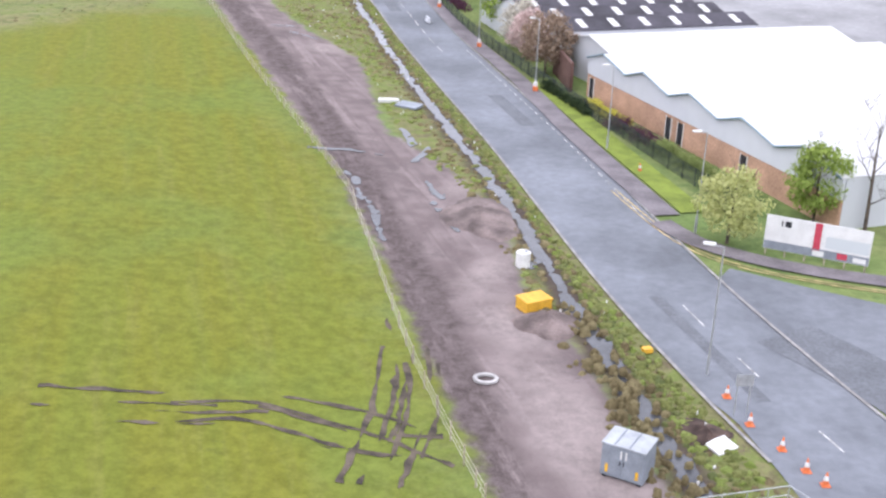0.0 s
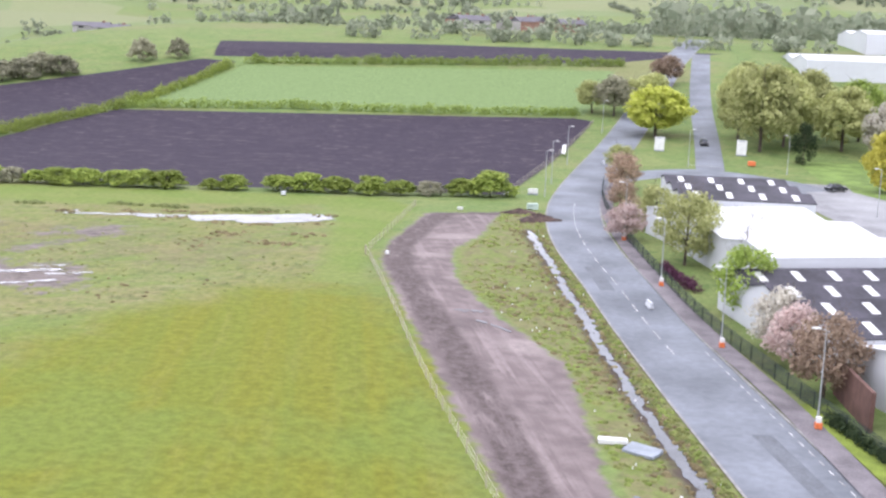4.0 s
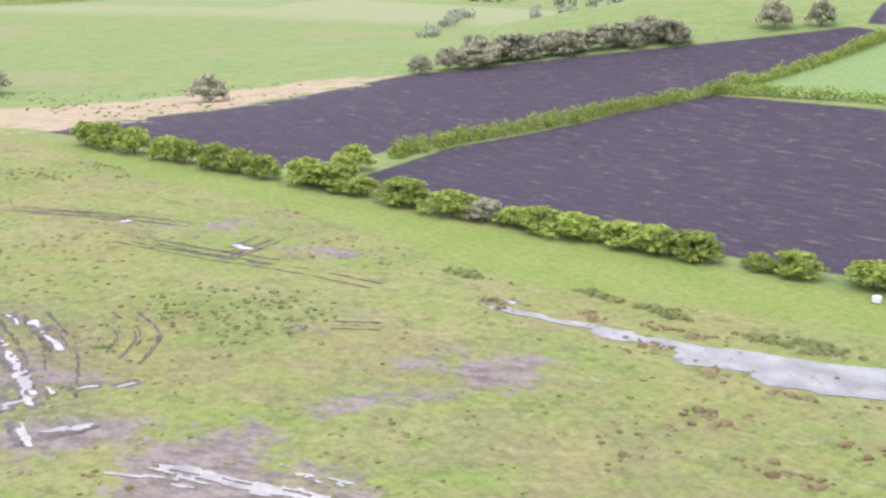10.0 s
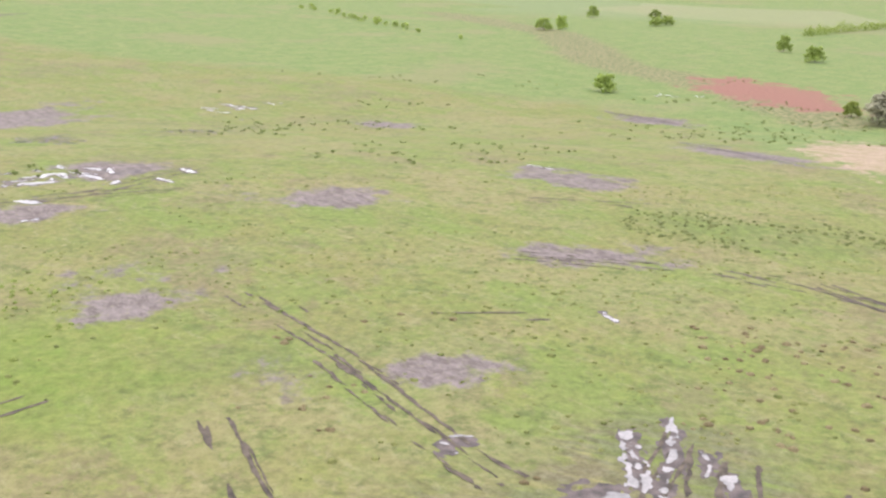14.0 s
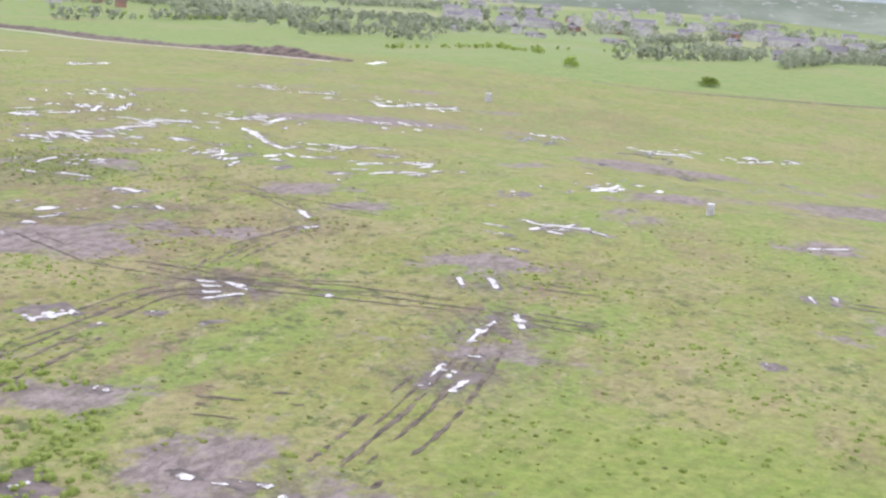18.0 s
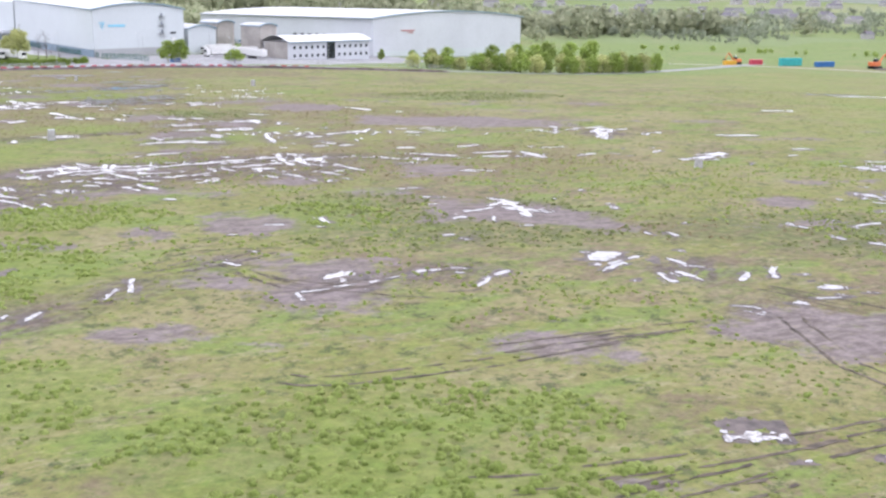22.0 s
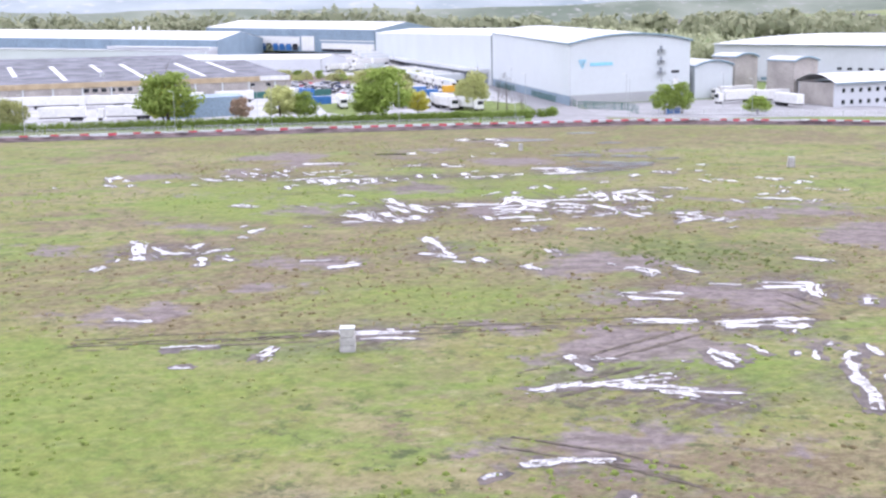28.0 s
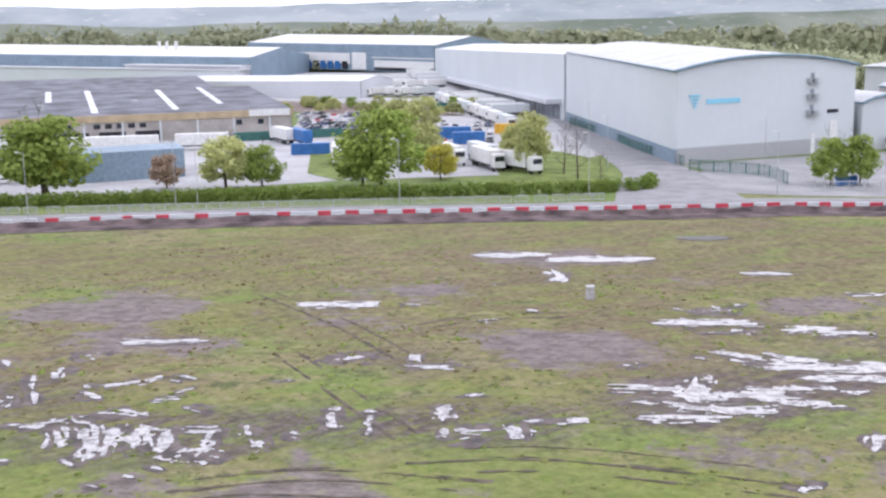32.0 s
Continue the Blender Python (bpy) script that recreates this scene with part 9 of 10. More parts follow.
for r_ in range(5):
    for k in range(12):
        if rgv.random() < 0.8:
            f, g = k / 11, r_ / 4
            x = (160 + 36 * g) * (1 - f) + (124 + 26 * g) * f + rgv.normal(0, 0.4)
            y = (-372 - 52 * g) * (1 - f) + (-370 - 46 * g) * f + rgv.normal(0, 0.4)
            car(x, y, 2.2 + rgv.normal(0, 0.05), cols[int(rgv.integers(0, len(cols)))])


def trailer(x, y, a, tint="white", cab=True, z=None, name="lorry"):
    key = "lorry" + tint + str(cab)
    m = Matrix.Translation((x, y, (zz(x, y) + 0.09) if z is None else z)) @ Matrix.Rotation(a, 4, "Z")
    if key in seg:
        return copy_thing(seg[key], m)
    mt = {"white": M["white_paint"], "blue": M["blue_paint"], "grey": M["clad_grey"]}[tint]
    t = empty(name, m, tint + " box lorry trailer parked in a yard" if not cab else tint + " articulated lorry with a pale cab in a yard", "lorry", "lorries in the yards")
    bm = bmesh.new()
    box(bm, -6.5, -1.25, 1.15, 6.5, 1.25, 4.0, 0.06)
    part("trailer_box", bm, mt, t)
    bm = bmesh.new()
    box(bm, -6.4, -1.1, 0.85, 6.4, 1.1, 1.15)
    part("chassis", bm, M["tyre"], t)
    for u in (-5, -3.8, -2.6):
        for w in (-1.0, 1.0):
            bm = bmesh.new()
            tube(bm, (u, w - 0.18, 0.5), (u, w + 0.18, 0.5), 0.5, None, 10)
            part("wheel", bm, M["tyre"], t)
    if cab:
        bm = bmesh.new()
        box(bm, 7.0, -1.2, 0.7, 9.0, 1.2, 3.4, 0.15)
        cb = part("cab", bm, M["white_paint"], t)
        bm = bmesh.new()
        box(bm, 8.98, -1.0, 2.0, 9.05, 1.0, 3.0)
        part("windscreen", bm, M["glass"], cb)
        for w in (-1.0, 1.0):
            bm = bmesh.new()
            tube(bm, (8.2, w - 0.18, 0.5), (8.2, w + 0.18, 0.5), 0.5, None, 10)
            part("wheel", bm, M["tyre"], t)
    seg[key] = t
    return t


for k in range(5):
    trailer(318 - 9.5 * k, -590 - 1.6 * k, 1.3, "white", k % 3 == 0)
for k in range(6):
    trailer(300 - 7.4 * k, -556 - 1.0 * k, 1.3, "white" if k % 5 else "grey", k % 2 == 0)
for k in range(9):
    trailer(238 - 12 * k, -532 + 15 * k, 2.25, "white" if k % 4 else "grey", True)
# backed up to the docks of the pale warehouse
for a in list(range(30, 141, 8)) + list(range(225, 292, 8)):
    if a % 5 != 1:
        trailer(138 + 0.634 * a + 0.773 * 11.8, -444 - 0.773 * a + 0.634 * 11.8, 0.687, "white" if a % 3 else "grey", False)
for x, y, a, c_, cb in [(176, -352, -0.6, "white", True), (168, -349, -0.6, "blue", False), (184, -330, 0.7, "white", False), (196, -318, 0.7, "white", False), (206, -310, 0.7, "white", False), (216, -302, 0.7, "white", True), (226, -294, 0.7, "white", False), (236, -286, 0.7, "white", False), (246, -278, 0.7, "white", True),
                     (170, -262, 0.6, "white", True), (186, -252, 0.6, "white", False), (200, -243, 0.6, "white", True), (216, -232, 0.6, "white", False), (110, -326, 2.4, "white", True), (104, -330, 2.4, "grey", False), (98, -321, 2.4, "white", True), (133, -318, 2.2, "white", True), (20, -372, 0.9, "white", True), (12, -380, 0.9, "white", False), (4, -366, 2.3, "white", False), (26, -392, 0.9, "white", True), (-4, -396, 2.3, "white", False), (14, -410, 0.9, "white", False), (2, -420, 0.9, "white", False), (90, -318, 2.6, "white", True)]:
    trailer(x, y, a, c_, cb)


def container(x, y, a, material, label, L=6.0, h=2.6, w=2.4):
    t = empty("container", Matrix.Translation((x, y, zz(x, y) + 0.05)) @ Matrix.Rotation(a, 4, "Z"), label, "container")
    bm = bmesh.new()
    box(bm, -L / 2, -w / 2, 0, L / 2, w / 2, h, 0.05)
    part("body", bm, material, t)
    for s in (-1, 1):
        bm = bmesh.new()
        for k in range(int(L / 0.5)):
            box(bm, -L / 2 + 0.2 + k * 0.5, s * w / 2 - 0.03, 0.2, -L / 2 + 0.42 + k * 0.5, s * w / 2 + 0.03, h - 0.2)
        part("ribs", bm, material, t)
    return t


container(150, -330, 0.7, M["blue_paint"], "blue steel container in a yard", 9)
container(152, -281, 0.8, M["blue_paint"], "low blue skip beside the slate shed", 10, 1.8)
container(139, -377, 0.6, M["blue_paint"], "blue cabin in a car yard", 9, 3.2)
container(128, -366, 0.6, M["blue_paint"], "blue cabin in a car yard", 8, 3.0)
container(133, -398, 0.4, M["yellow_paint"], "yellow container in a car yard", 9, 2.6)
container(182, -362, 0.9, M["fence_green"], "dark green screened fence line", 30, 2.4, 0.4)
container(205, -480, 0.3, M["fence_green"], "green site container on waste ground", 9, 3)
container(27, -322, 0.9, M["blue_paint"], "small blue sign board beside trees", 4.5, 1.6, 0.4)
container(-252, -492, 0.4, mat("teal_paint", (0.04, 0.336, 0.336), 0.5), "teal site cabin beside an excavator", 13, 4)
container(-268, -486, 0.4, M["blue_paint"], "blue site skip beside a cabin", 11, 2.6)
container(-221, -494, 0.4, M["yellow_paint"], "yellow site machine body", 7, 2.2)
container(-236, -500, 0.4, M["red_plastic"], "red steel site container beside machines", 7, 2.6)


def excavator(x, y, a, s=1.6):
    t = empty("excavator", Matrix.Translation((x, y, zz(x, y))) @ Matrix.Rotation(a, 4, "Z") @ Matrix.Scale(s, 4), "orange tracked excavator beside an earth bank", "excavator")
    for w in (-1.1, 1.1):
        bm = bmesh.new()
        box(bm, -1.9, w - 0.3, 0, 1.9, w + 0.3, 0.85, 0.25)
        part("track", bm, M["tyre"], t)
    bm = bmesh.new()
    box(bm, -1.9, -1.2, 0.95, 1.2, 1.2, 2.1, 0.1)
    part("body", bm, M["orange"], t)
    bm = bmesh.new()
    box(bm, 0.2, 0.2, 2.1, 1.5, 1.2, 3.1, 0.1)
    part("cab", bm, M["glass"], t)
    bm = bmesh.new()
    tube(bm, (1.2, -0.2, 1.8), (3.6, -0.2, 4.6), 0.28, 0.22, 6)
    part("boom", bm, M["orange"], t)
    bm = bmesh.new()
    tube(bm, (3.6, -0.2, 4.6), (5.2, -0.2, 2.2), 0.2, 0.16, 6)
    part("stick", bm, M["orange"], t)
    bm = bmesh.new()
    box(bm, 4.9, -0.7, 1.2, 5.8, 0.4, 2.1, 0.15)
    part("bucket", bm, M["tyre"], t)


excavator(-290, -474, 3.6)
excavator(-226, -502, 0.4, 1.3)
# spoil bank beyond the field
bank = smooth_line([(-290, -470), (-312, -430), (-316, -400), (-309, -340), (-303, -290), (-305, -250), (-312, -225), (-322, -206), (-330, -199)], 1.5)
bn = len(bank)
bd = np.gradient(bank, axis=0)
bd /= np.linalg.norm(bd, axis=1)[:, None]
bnr = np.stack([bd[:, 1], -bd[:, 0]], 1)
bv, bf = [], []
hb = np.interp(np.arange(bn), [0, 8, bn * 0.45, bn * 0.72, bn * 0.9, bn - 1], [0.3, 1.8, 1.5, 1.0, 3.0, 0.4])
for i in range(bn):
    for k in range(9):
        f = k / 8 * 2 - 1
        q = bank[i] + bnr[i] * f * (3.5 + hb[i])
        bump = noise.noise(Vector((q[0] * 0.16, q[1] * 0.16, 3))) * 0.9 + noise.noise(Vector((q[0] * 0.6, q[1] * 0.6, 9))) * 0.4
        bv.append((q[0], q[1], zz(*q) - 0.05 + max(0.0, hb[i] * (1 - abs(f) ** 1.5) * (1 + 0.45 * bump)) + 0.25 * bump * (1 - abs(f))))
for i in range(bn - 1):
    for k in range(8):
        bf.append((i * 9 + k, i * 9 + k + 1, i * 9 + k + 10, i * 9 + k + 9))
tagged(mesh("spoil_bank", bv, bf, mat("stripped_topsoil", (0.1, 0.078, 0.066), 0.95, var=0.3, scale=0.4, bump=0.6, bscale=3), None, "", True), "long dark bank of stripped topsoil", "earth bank")
ribbon("haul_track", [(-190, -497), (-235, -482), (-278, -455), (-300, -425), (-304, -395), (-298, -340), (-292, -290), (-294, -248), (-303, -220), (-318, -196)], 4, M["gravel"], 0.06, "pale haul track beside a soil bank", "track")
pools("far_pool", [(-336, -193, 5, 3, 3), (-200, -205, 10, -2, 1.2), (-213, -166, 6, 1, 0.9), (-192, -215, 6, -2, 1.4)], M["water"], "long pale pool beside the soil bank", 0.06, seed=9)


ribbon("far_ditch", [(-402, -147), (-418, -126), (-450, -109), (-482, -91), (-524, -74), (-561, -62), (-600, -52)], 3, M["strip_earth"], 0.06, "dark cut ditch across pasture", "ditch", widths=[1, 2.5, 3, 3.5, 3, 4, 1])
for bx, by in [(-686, -159), (-705, -147), (-723, -140), (-763, -139), (-772, -124), (-834, -118), (-984, -184), (-1082, -186), (-1200, -188), (-1235, -180), (-1405, -172), (-440, -192), (-462, -137), (-959, -80), (-1170, -36), (-1244, -20), (-1480, 18)]:
    tree("green", bx, by, 4.2 + (bx % 3), 8 + (by % 4), "green bush on distant pasture", "bush", 0.1, "pasture_bush", 600, 0.5, 0, "bushes on the pasture")


# ---- field markers ----
def block_stack(x, y, label, s=1.0):
    t = empty("sample_station", Matrix.Translation((x, y, zz(x, y))) @ Matrix.Rotation(0.5, 4, "Z"), label, "monitoring box")
    for nm, z0, z1, w in (("lower_block", 0, 0.55, 0.62), ("middle_block", 0.57, 1.15, 0.6), ("upper_block", 1.17, 1.85, 0.56)):
        bm = bmesh.new()
        box(bm, -w * s, -w * s, z0 * s, w * s, w * s, z1 * s, 0.04)
        part(nm, bm, M["concrete"], t)
    bm = bmesh.new()
    box(bm, -0.6 * s, -0.6 * s, 1.86 * s, 0.6 * s, 0.6 * s, 1.94 * s, 0.02)
    part("lid", bm, M["galv"], t)


block_stack(-14.3, -82.5, "pale grey stacked block beside wheel ruts")
block_stack(-204, 46.5, "pale grey block on rough grass", 0.8)
block_stack(-309, -106, "pale grey block on rough grass", 1.3)
block_stack(30, -221, "grey block on rough grass", 0.7)
block_stack(-25, -212, "pale block on rough grass", 0.9)
block_stack(-126, -62, "pale blue-grey block on rough grass", 0.8)
block_stack(-64, -20, "thin dark stake on rough grass", 0.1)


# ---- far country ----
rgf = np.random.default_rng(91)


def far_trees(name, spots, kind, label, size, h, per=26):
    """Distant trees, each a small cloud of leaf sprays, as one mesh."""
    p = np.asarray(spots, float)
    n = len(p)
    s = rgf.uniform(0.6, 1.3, n)
    d = rgf.normal(size=(n, per, 3))
    d /= np.linalg.norm(d, axis=2)[:, :, None]
    c = np.stack([p[:, 0], p[:, 1], land(p[:, 0], p[:, 1]) + h * 0.5 * s], 1)[:, None]
    q = c + d * (rgf.uniform(0.6, 1.05, (n, per, 1)) * np.array([h * 0.55, h * 0.55, h * 0.52]) * s[:, None, None])
    t = rgf.normal(size=(n, per, 3))
    t /= np.linalg.norm(t, axis=2)[:, :, None]
    b = np.cross(d, t)
    w = size * s[:, None, None] * rgf.uniform(0.6, 1.3, (n, per, 1))
    v = np.stack([q - t * w, q + b * w * 0.8, q + t * w, q - b * w * 0.8], 2).reshape(-1, 3)
    ob = npmesh(name, v, np.arange(len(v)).reshape(-1, 4), LEAF[kind])
    return tagged(ob, label, "woodland", kind="stuff")


def woods(n, r0, r1, a0, a1, cut, seed, keep=lambda x, y: True):
    out = []
    while len(out) < n:
        r, a = rgf.uniform(r0, r1), rgf.uniform(radians(a0), radians(a1))
        x, y = r * math.cos(a), r * math.sin(a)
        if noise.noise(Vector((x / 260, y / 260, seed))) + 0.6 * noise.noise(Vector((x / 70, y / 70, seed))) > cut and keep(x, y):
            out.append((x, y))
    return out


south_free = lambda x, y: not (-330 < x < 640 and -760 < y < 700)
# distant woods in the two leaf colours that have haze painted in
far_trees("far_woods", woods(2000, 760, 1900, -100, -15, 0.02, 3, south_free), "hazed", "distant woods and hedgerows", 2.0, 10)


def hedgerows(n, r0, r1, a0, a1, keep, gap=9.0):
    """Lines of trees and bushes along field edges, in two main directions."""
    out = []
    for _ in range(n):
        r, a = rgf.uniform(r0, r1), radians(rgf.uniform(a0, a1))
        x, y, t = r * math.cos(a), r * math.sin(a), rgf.choice([0.35, 1.92]) + rgf.normal(0, 0.12)
        ln = rgf.uniform(90, 330)
        for k in range(int(ln / gap)):
            f = k * gap + rgf.normal(0, 2)
            if rgf.random() < 0.8 and keep(x + math.cos(t) * f, y + math.sin(t) * f):
                out.append((x + math.cos(t) * f, y + math.sin(t) * f))
    return out


far_trees("far_woods", hedgerows(70, 820, 2000, 190, 262, south_free), "haze_wood", "distant hedgerow trees among fields", 1.8, 8)
far_trees("far_woods", woods(500, 1000, 2000, 195, 262, 0.3, 7, south_free), "haze_wood", "distant copses among fields", 2.0, 10)
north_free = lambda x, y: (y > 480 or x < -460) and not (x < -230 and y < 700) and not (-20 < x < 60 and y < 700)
far_trees("far_woods", hedgerows(80, 560, 2300, 72, 160, north_free), "haze_wood", "distant hedgerows on rising ground", 1.9, 8)
far_trees("far_woods", woods(500, 700, 2200, 75, 150, 0.32, 9, north_free), "haze_wood", "distant copses on rising ground", 2.2, 10)
far_trees("far_woods", woods(1600, 2000, 3900, 60, 130, 0.0, 19), "haze_wood", "woods on far hills", 5, 16)
far_trees("far_woods", woods(900, 520, 1500, 60, 90, -0.1, 13, lambda x, y: y > 480), "haze_wood", "woods beside the road in leaf paled for haze", 2.2, 13)


def far_hills(name, radius, low, high, seed, a, b, c, freq):
    """A plain backdrop of far country, a long way behind the rest. Its base colours carry the haze."""
    m = bpy.data.materials.new(name)
    m.use_nodes = True
    n, l = m.node_tree.nodes, m.node_tree.links
    co, mp = n.new("ShaderNodeTexCoord"), n.new("ShaderNodeMapping")
    mp.inputs["Scale"].default_value = (1, 1, 4.5)
    l.new(co.outputs["Object"], mp.inputs["Vector"])
    q, w = n.new("ShaderNodeTexNoise"), n.new("ShaderNodeTexNoise")
    q.inputs["Scale"].default_value, q.inputs["Detail"].default_value = freq, 6
    w.inputs["Scale"].default_value, w.inputs["Detail"].default_value = freq * 7, 3
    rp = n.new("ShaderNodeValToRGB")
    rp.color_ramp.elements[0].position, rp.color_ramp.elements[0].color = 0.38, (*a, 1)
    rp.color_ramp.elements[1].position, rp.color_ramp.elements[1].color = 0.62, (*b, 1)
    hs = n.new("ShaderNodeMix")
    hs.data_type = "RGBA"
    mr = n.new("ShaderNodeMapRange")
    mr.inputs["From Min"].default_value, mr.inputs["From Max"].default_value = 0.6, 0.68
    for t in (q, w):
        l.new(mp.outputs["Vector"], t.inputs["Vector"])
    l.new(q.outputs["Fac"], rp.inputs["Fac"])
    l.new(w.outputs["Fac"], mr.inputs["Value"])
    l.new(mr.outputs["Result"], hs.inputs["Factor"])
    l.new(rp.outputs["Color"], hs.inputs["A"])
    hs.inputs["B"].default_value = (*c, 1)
    bs = n["Principled BSDF"]
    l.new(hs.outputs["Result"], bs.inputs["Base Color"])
    bs.inputs["Roughness"].default_value = 1.0
    vs, fs = [], []
    ang = np.radians(np.arange(130, 352, 0.35))
    for k, t in enumerate(ang):
        h = low + (high - low) * (0.5 + 0.5 * noise.fractal(Vector((math.cos(t) * 4, math.sin(t) * 4, seed)), 1.0, 2.0, 5))
        x, y = math.cos(t), math.sin(t)
        vs += [(x * radius, y * radius, -60), (x * radius * 1.04, y * radius * 1.04, 26 + h * radius)]
        if k:
            fs.append((2 * k - 2, 2 * k, 2 * k + 1, 2 * k - 1))
    return tagged(mesh(name, vs, fs, m, None, "", True), "far hills along the horizon, haze painted into their colour", "hills", kind="structure")


# haze in the base colour: near ring greyed, far ring paler and bluer
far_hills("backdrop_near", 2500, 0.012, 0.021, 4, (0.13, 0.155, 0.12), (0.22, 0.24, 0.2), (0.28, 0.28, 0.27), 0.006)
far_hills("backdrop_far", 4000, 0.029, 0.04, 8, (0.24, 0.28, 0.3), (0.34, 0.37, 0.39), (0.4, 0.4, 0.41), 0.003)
row = []
for ax, ay, bx, by in [(620, -640, 300, -770), (300, -770, 60, -700), (160, -600, 60, -640), (640, -560, 660, -700), (480, -745, 700, -760)]:
    for k in range(40):
        f = rgf.random()
        row.append((ax + (bx - ax) * f + rgf.normal(0, 9), ay + (by - ay) * f + rgf.normal(0, 9)))
far_trees("wood_belt", row, "hazed", "belt of tall trees behind the warehouses", 1.5, 13, 80)
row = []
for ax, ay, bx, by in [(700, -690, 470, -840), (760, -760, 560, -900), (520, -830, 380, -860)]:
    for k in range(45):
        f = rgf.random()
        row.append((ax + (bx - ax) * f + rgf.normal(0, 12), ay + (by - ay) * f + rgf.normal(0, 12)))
far_trees("wood_belt", row, "hazed", "tall wood behind the warehouses in leaf paled for haze", 2.6, 26, 150)
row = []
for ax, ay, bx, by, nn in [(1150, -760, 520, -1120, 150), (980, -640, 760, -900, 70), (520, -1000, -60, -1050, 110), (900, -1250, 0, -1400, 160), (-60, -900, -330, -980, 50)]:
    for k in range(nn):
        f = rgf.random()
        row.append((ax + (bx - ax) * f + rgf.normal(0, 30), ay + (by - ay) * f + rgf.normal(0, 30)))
far_trees("wood_belt", row, "hazed", "woods beyond the estate in leaf paled for haze", 3.2, 20, 90)
row = []
for ax, ay, bx, by in [(-460, -343, -640, -430), (-620, -420, -560, -320), (-640, -430, -900, -330), (-640, -560, -420, -680), (-450, -600, -700, -740), (-340, -600, -200, -660), (-560, 150, -760, 60)]:
    for k in range(24):
        f = rgf.random()
        row.append((ax + (bx - ax) * f + rgf.normal(0, 3), ay + (by - ay) * f + rgf.normal(0, 3)))
far_trees("field_hedges", row, "green", "dark hedges and bushes across distant pasture", 0.7, 2.8, 30)
row = []
for ax, ay, bx, by in [(-240, 560, -20, 480), (-300, 640, 40, 560), (-420, 520, -560, 700), (-120, 470, 60, 470)]:
    for k in range(46):
        f = rgf.random()
        row.append((ax + (bx - ax) * f + rgf.normal(0, 3), ay + (by - ay) * f + rgf.normal(0, 3)))
far_trees("field_hedges", row, "haze_wood", "dark hedges across distant fields", 1.0, 5, 34)

M["far_render"] = mat("pale_render", (0.36, 0.35, 0.335), 0.8, var=0.1, scale=0.2)
M["far_brick"] = mat("far_red_brick", (0.24, 0.144, 0.112), 0.9, var=0.1, scale=0.3)
M["slate_roof"] = mat("grey_slate", (0.128, 0.12, 0.136), 0.8, var=0.1, scale=0.4)


def house(x, y, a, w=9, d=7, h=5, white=True, label="distant house with a slate roof"):
    key = "house" + str(white)
    m = Matrix.Translation((x, y, zz(x, y))) @ Matrix.Rotation(a, 4, "Z")
    if key in seg:
        t = copy_thing(seg[key], m)
        t.scale = (w / 9, d / 7, h / 5)
        return t
    t = empty("house", m, label, "house", "distant houses")
    bm = bmesh.new()
    box(bm, -4.5, -3.5, -2, 4.5, 3.5, 5)
    part("wall", bm, M["far_render"] if white else M["far_brick"], t)
    bm = bmesh.new()
    for s in (-1, 1):
        bm.faces.new([bm.verts.new(c) for c in ((-4.8, s * 3.9, 4.8), (4.8, s * 3.9, 4.8), (4.8, 0, 7.6), (-4.8, 0, 7.6))][::s])
    for s in (-4.5, 4.5):
        bm.faces.new([bm.verts.new(c) for c in ((s, -3.5, 5), (s, 3.5, 5), (s, 0, 7.5))])
    part("roof", bm, M["slate_roof"], t)
    for k in range(2):
        for j in range(2):
            bm = bmesh.new()
            box(bm, -3 + 4 * j, -3.56, 0.8 + 2.3 * k, -1.6 + 4 * j, -3.5, 2 + 2.3 * k)
            part("window", bm, M["glass"], t)
    bm = bmesh.new()
    box(bm, 2.6, -0.4, 6.5, 3.4, 0.4, 8.6)
    part("chimney", bm, M["far_brick"], t)
    seg[key] = t
    return t


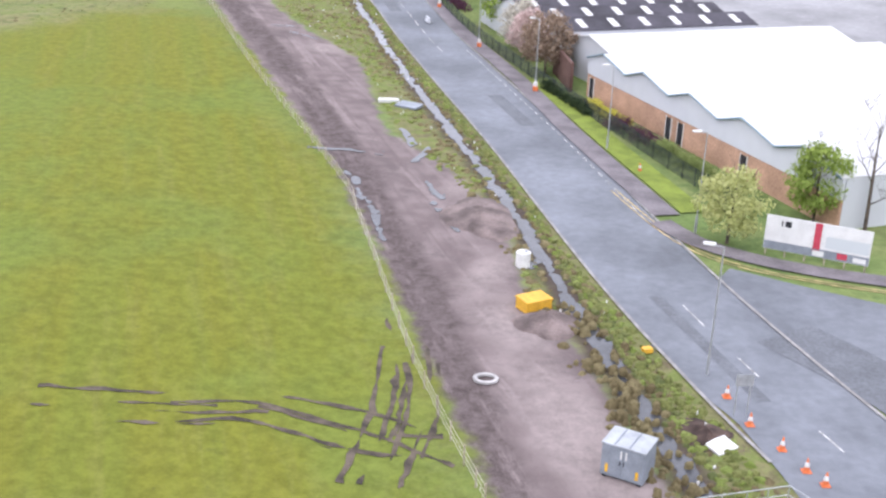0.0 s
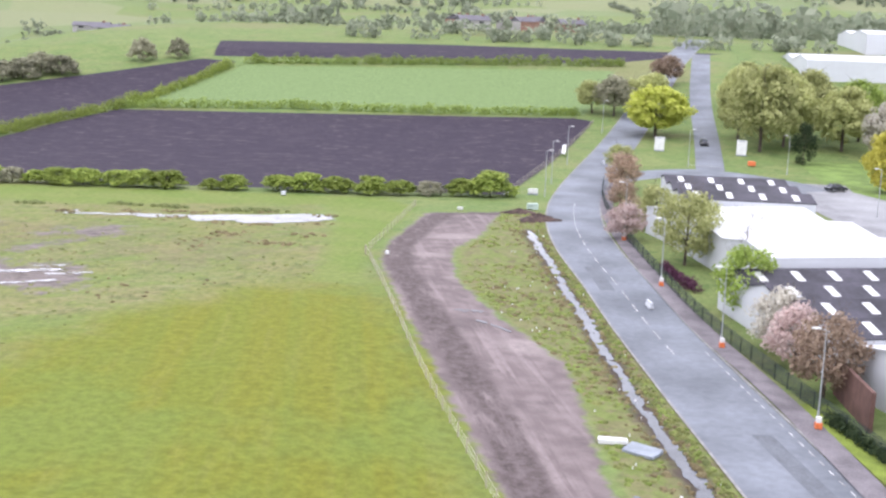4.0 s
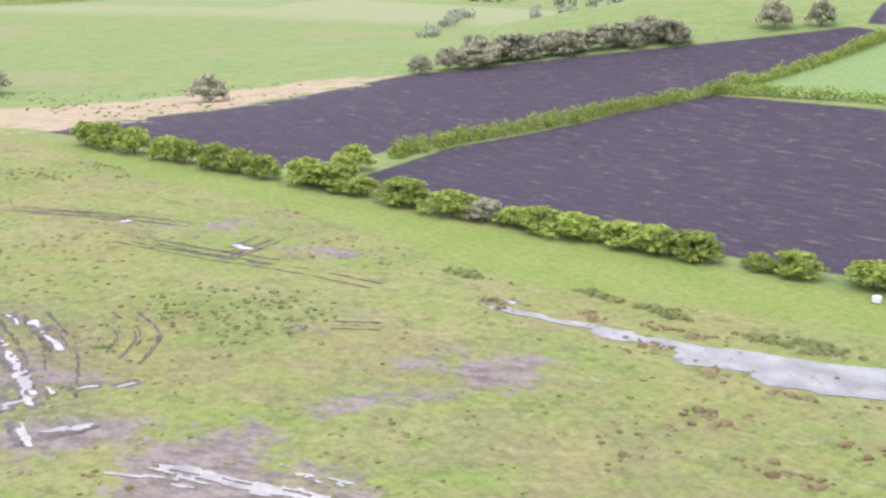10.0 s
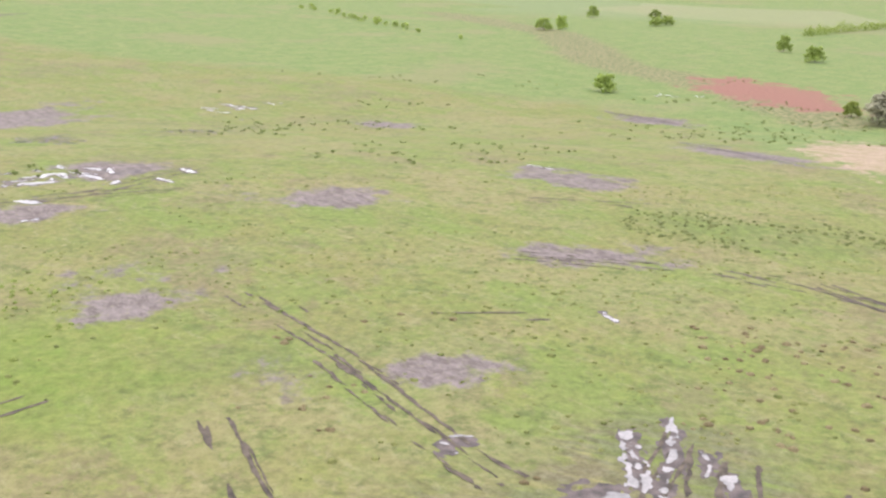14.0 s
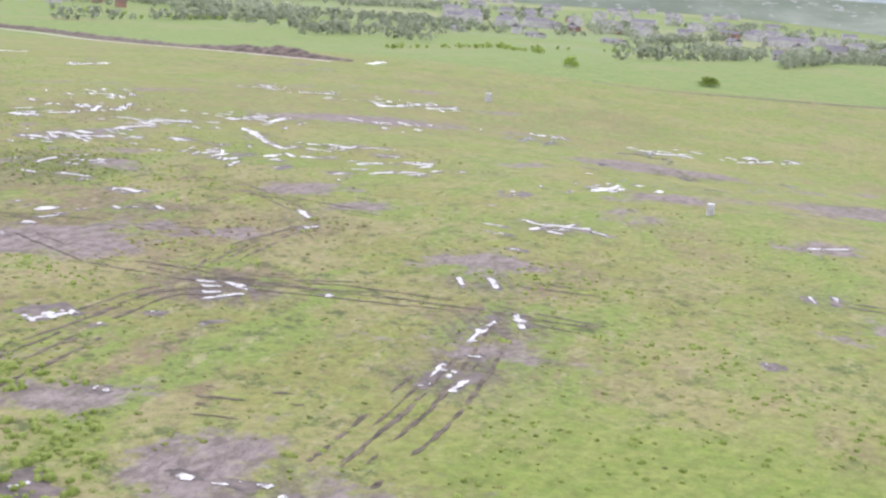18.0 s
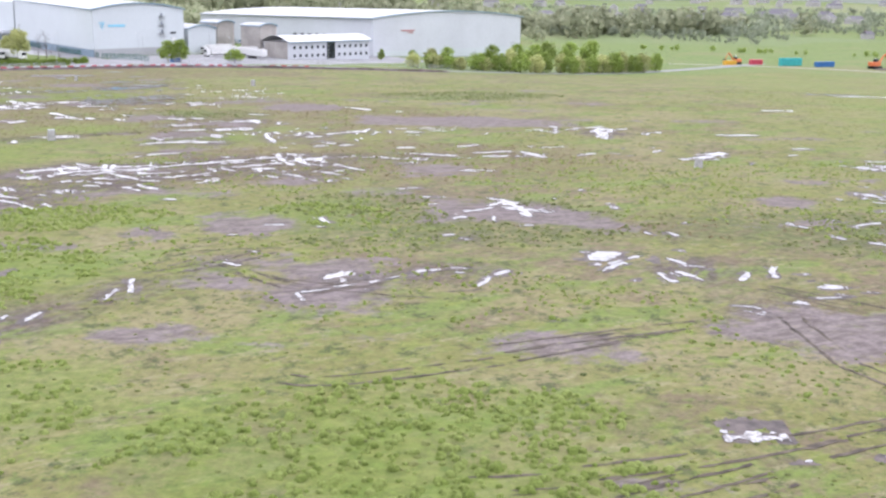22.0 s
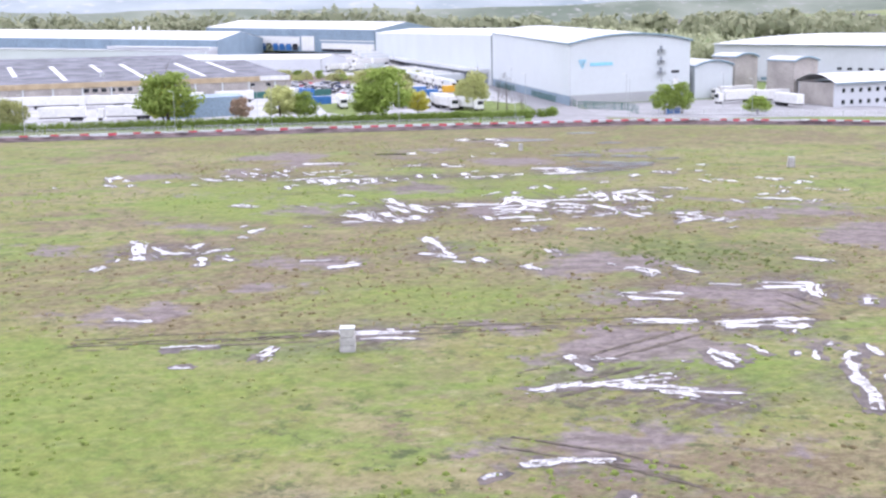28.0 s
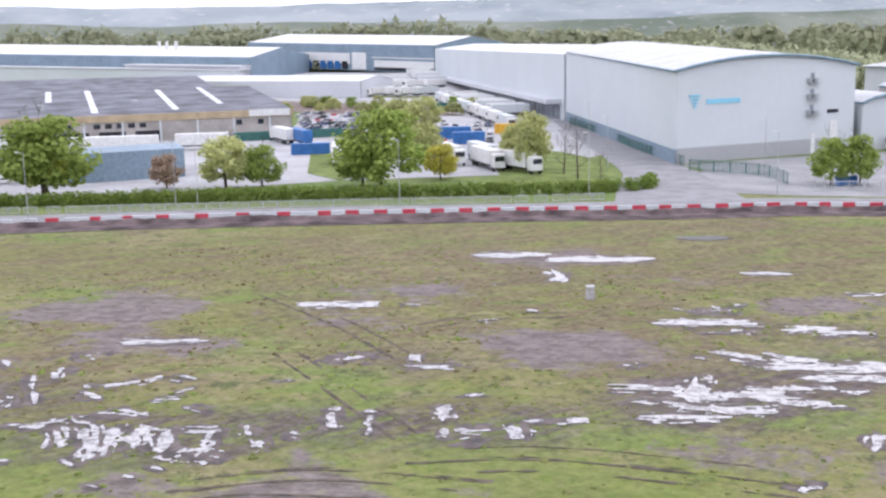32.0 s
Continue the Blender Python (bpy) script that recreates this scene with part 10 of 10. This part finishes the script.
house(-789, -311, 1.9, 60, 9, 3, True, "long low white farm building")
house(-903, -333, 1.9, 16, 9, 8, True)
house(-1106, -395, 1.2, 18, 8, 5, False)
house(-1020, -322, 1.2, 18, 8, 5, False)
house(-1006, -298, 1.2, 18, 8, 5, False)
house(-2738, -831, 1.2, 18, 8, 5, False)
house(-840, -620, 0.6, 16, 8, 6, True, "white farmhouse with a slate roof")
for k in range(4):
    house(-740 - 36 * k, -690 + 60 * k, 0.9 + 0.1 * k, 34, 9, 3, True)
for k in range(24):
    house(-1000 - rgf.uniform(0, 260), -760 + rgf.uniform(-200, 520), rgf.uniform(0, 3), rgf.uniform(8, 22), rgf.uniform(7, 10), rgf.uniform(3.5, 6), k % 3 > 0)
for k in range(10):
    house(-420 - rgf.uniform(0, 160), -760 - rgf.uniform(0, 160), rgf.uniform(0, 3), rgf.uniform(8, 14), 8, rgf.uniform(4, 6), k % 2 > 0)
for k in range(8):
    house(-60 + rgf.uniform(-40, 60), 560 + rgf.uniform(0, 60), rgf.uniform(0, 3), rgf.uniform(8, 16), 8, rgf.uniform(3.5, 5), k % 2 > 0)
for k in range(5):
    house(-520 - 30 * k, 1240 + 12 * k, 0.2, 40, 20, 8, True)
town_v, town_f = [], []
for k in range(520):
    r, a = rgf.uniform(1200, 2400), radians(rgf.uniform(-170, -15))
    x, y = r * math.cos(a), r * math.sin(a)
    if noise.noise(Vector((x / 400, y / 400, 2))) < -0.05:
        continue
    w, d, h, z, t = rgf.uniform(5, 16), rgf.uniform(5, 9), rgf.uniform(5, 9), zz(x, y), rgf.uniform(0, 3)
    o = len(town_v)
    for u, v_ in ((-w, -d), (w, -d), (w, d), (-w, d)):
        town_v.append((x + u * math.cos(t) - v_ * math.sin(t), y + u * math.sin(t) + v_ * math.cos(t), z - 2))
    for u, v_ in ((-w, -d), (w, -d), (w, d), (-w, d)):
        town_v.append((x + u * math.cos(t) - v_ * math.sin(t), y + u * math.sin(t) + v_ * math.cos(t), z + h))
    town_v += [(x - w * math.cos(t), y - w * math.sin(t), z + h + 4), (x + w * math.cos(t), y + w * math.sin(t), z + h + 4)]
    town_f += [(o, o + 1, o + 5, o + 4), (o + 1, o + 2, o + 6, o + 5), (o + 2, o + 3, o + 7, o + 6), (o + 3, o, o + 4, o + 7), (o + 4, o + 5, o + 9, o + 8), (o + 6, o + 7, o + 8, o + 9), (o + 5, o + 6, o + 9), (o + 7, o + 4, o + 8)]
town = mesh("far_town", town_v, town_f, [M["far_render"], M["slate_roof"]])
town.data.polygons.foreach_set("material_index", [0, 0, 0, 0, 1, 1, 0, 0] * (len(town_f) // 8))
tagged(town, "distant pale houses and sheds across the valley", "town", kind="stuff")
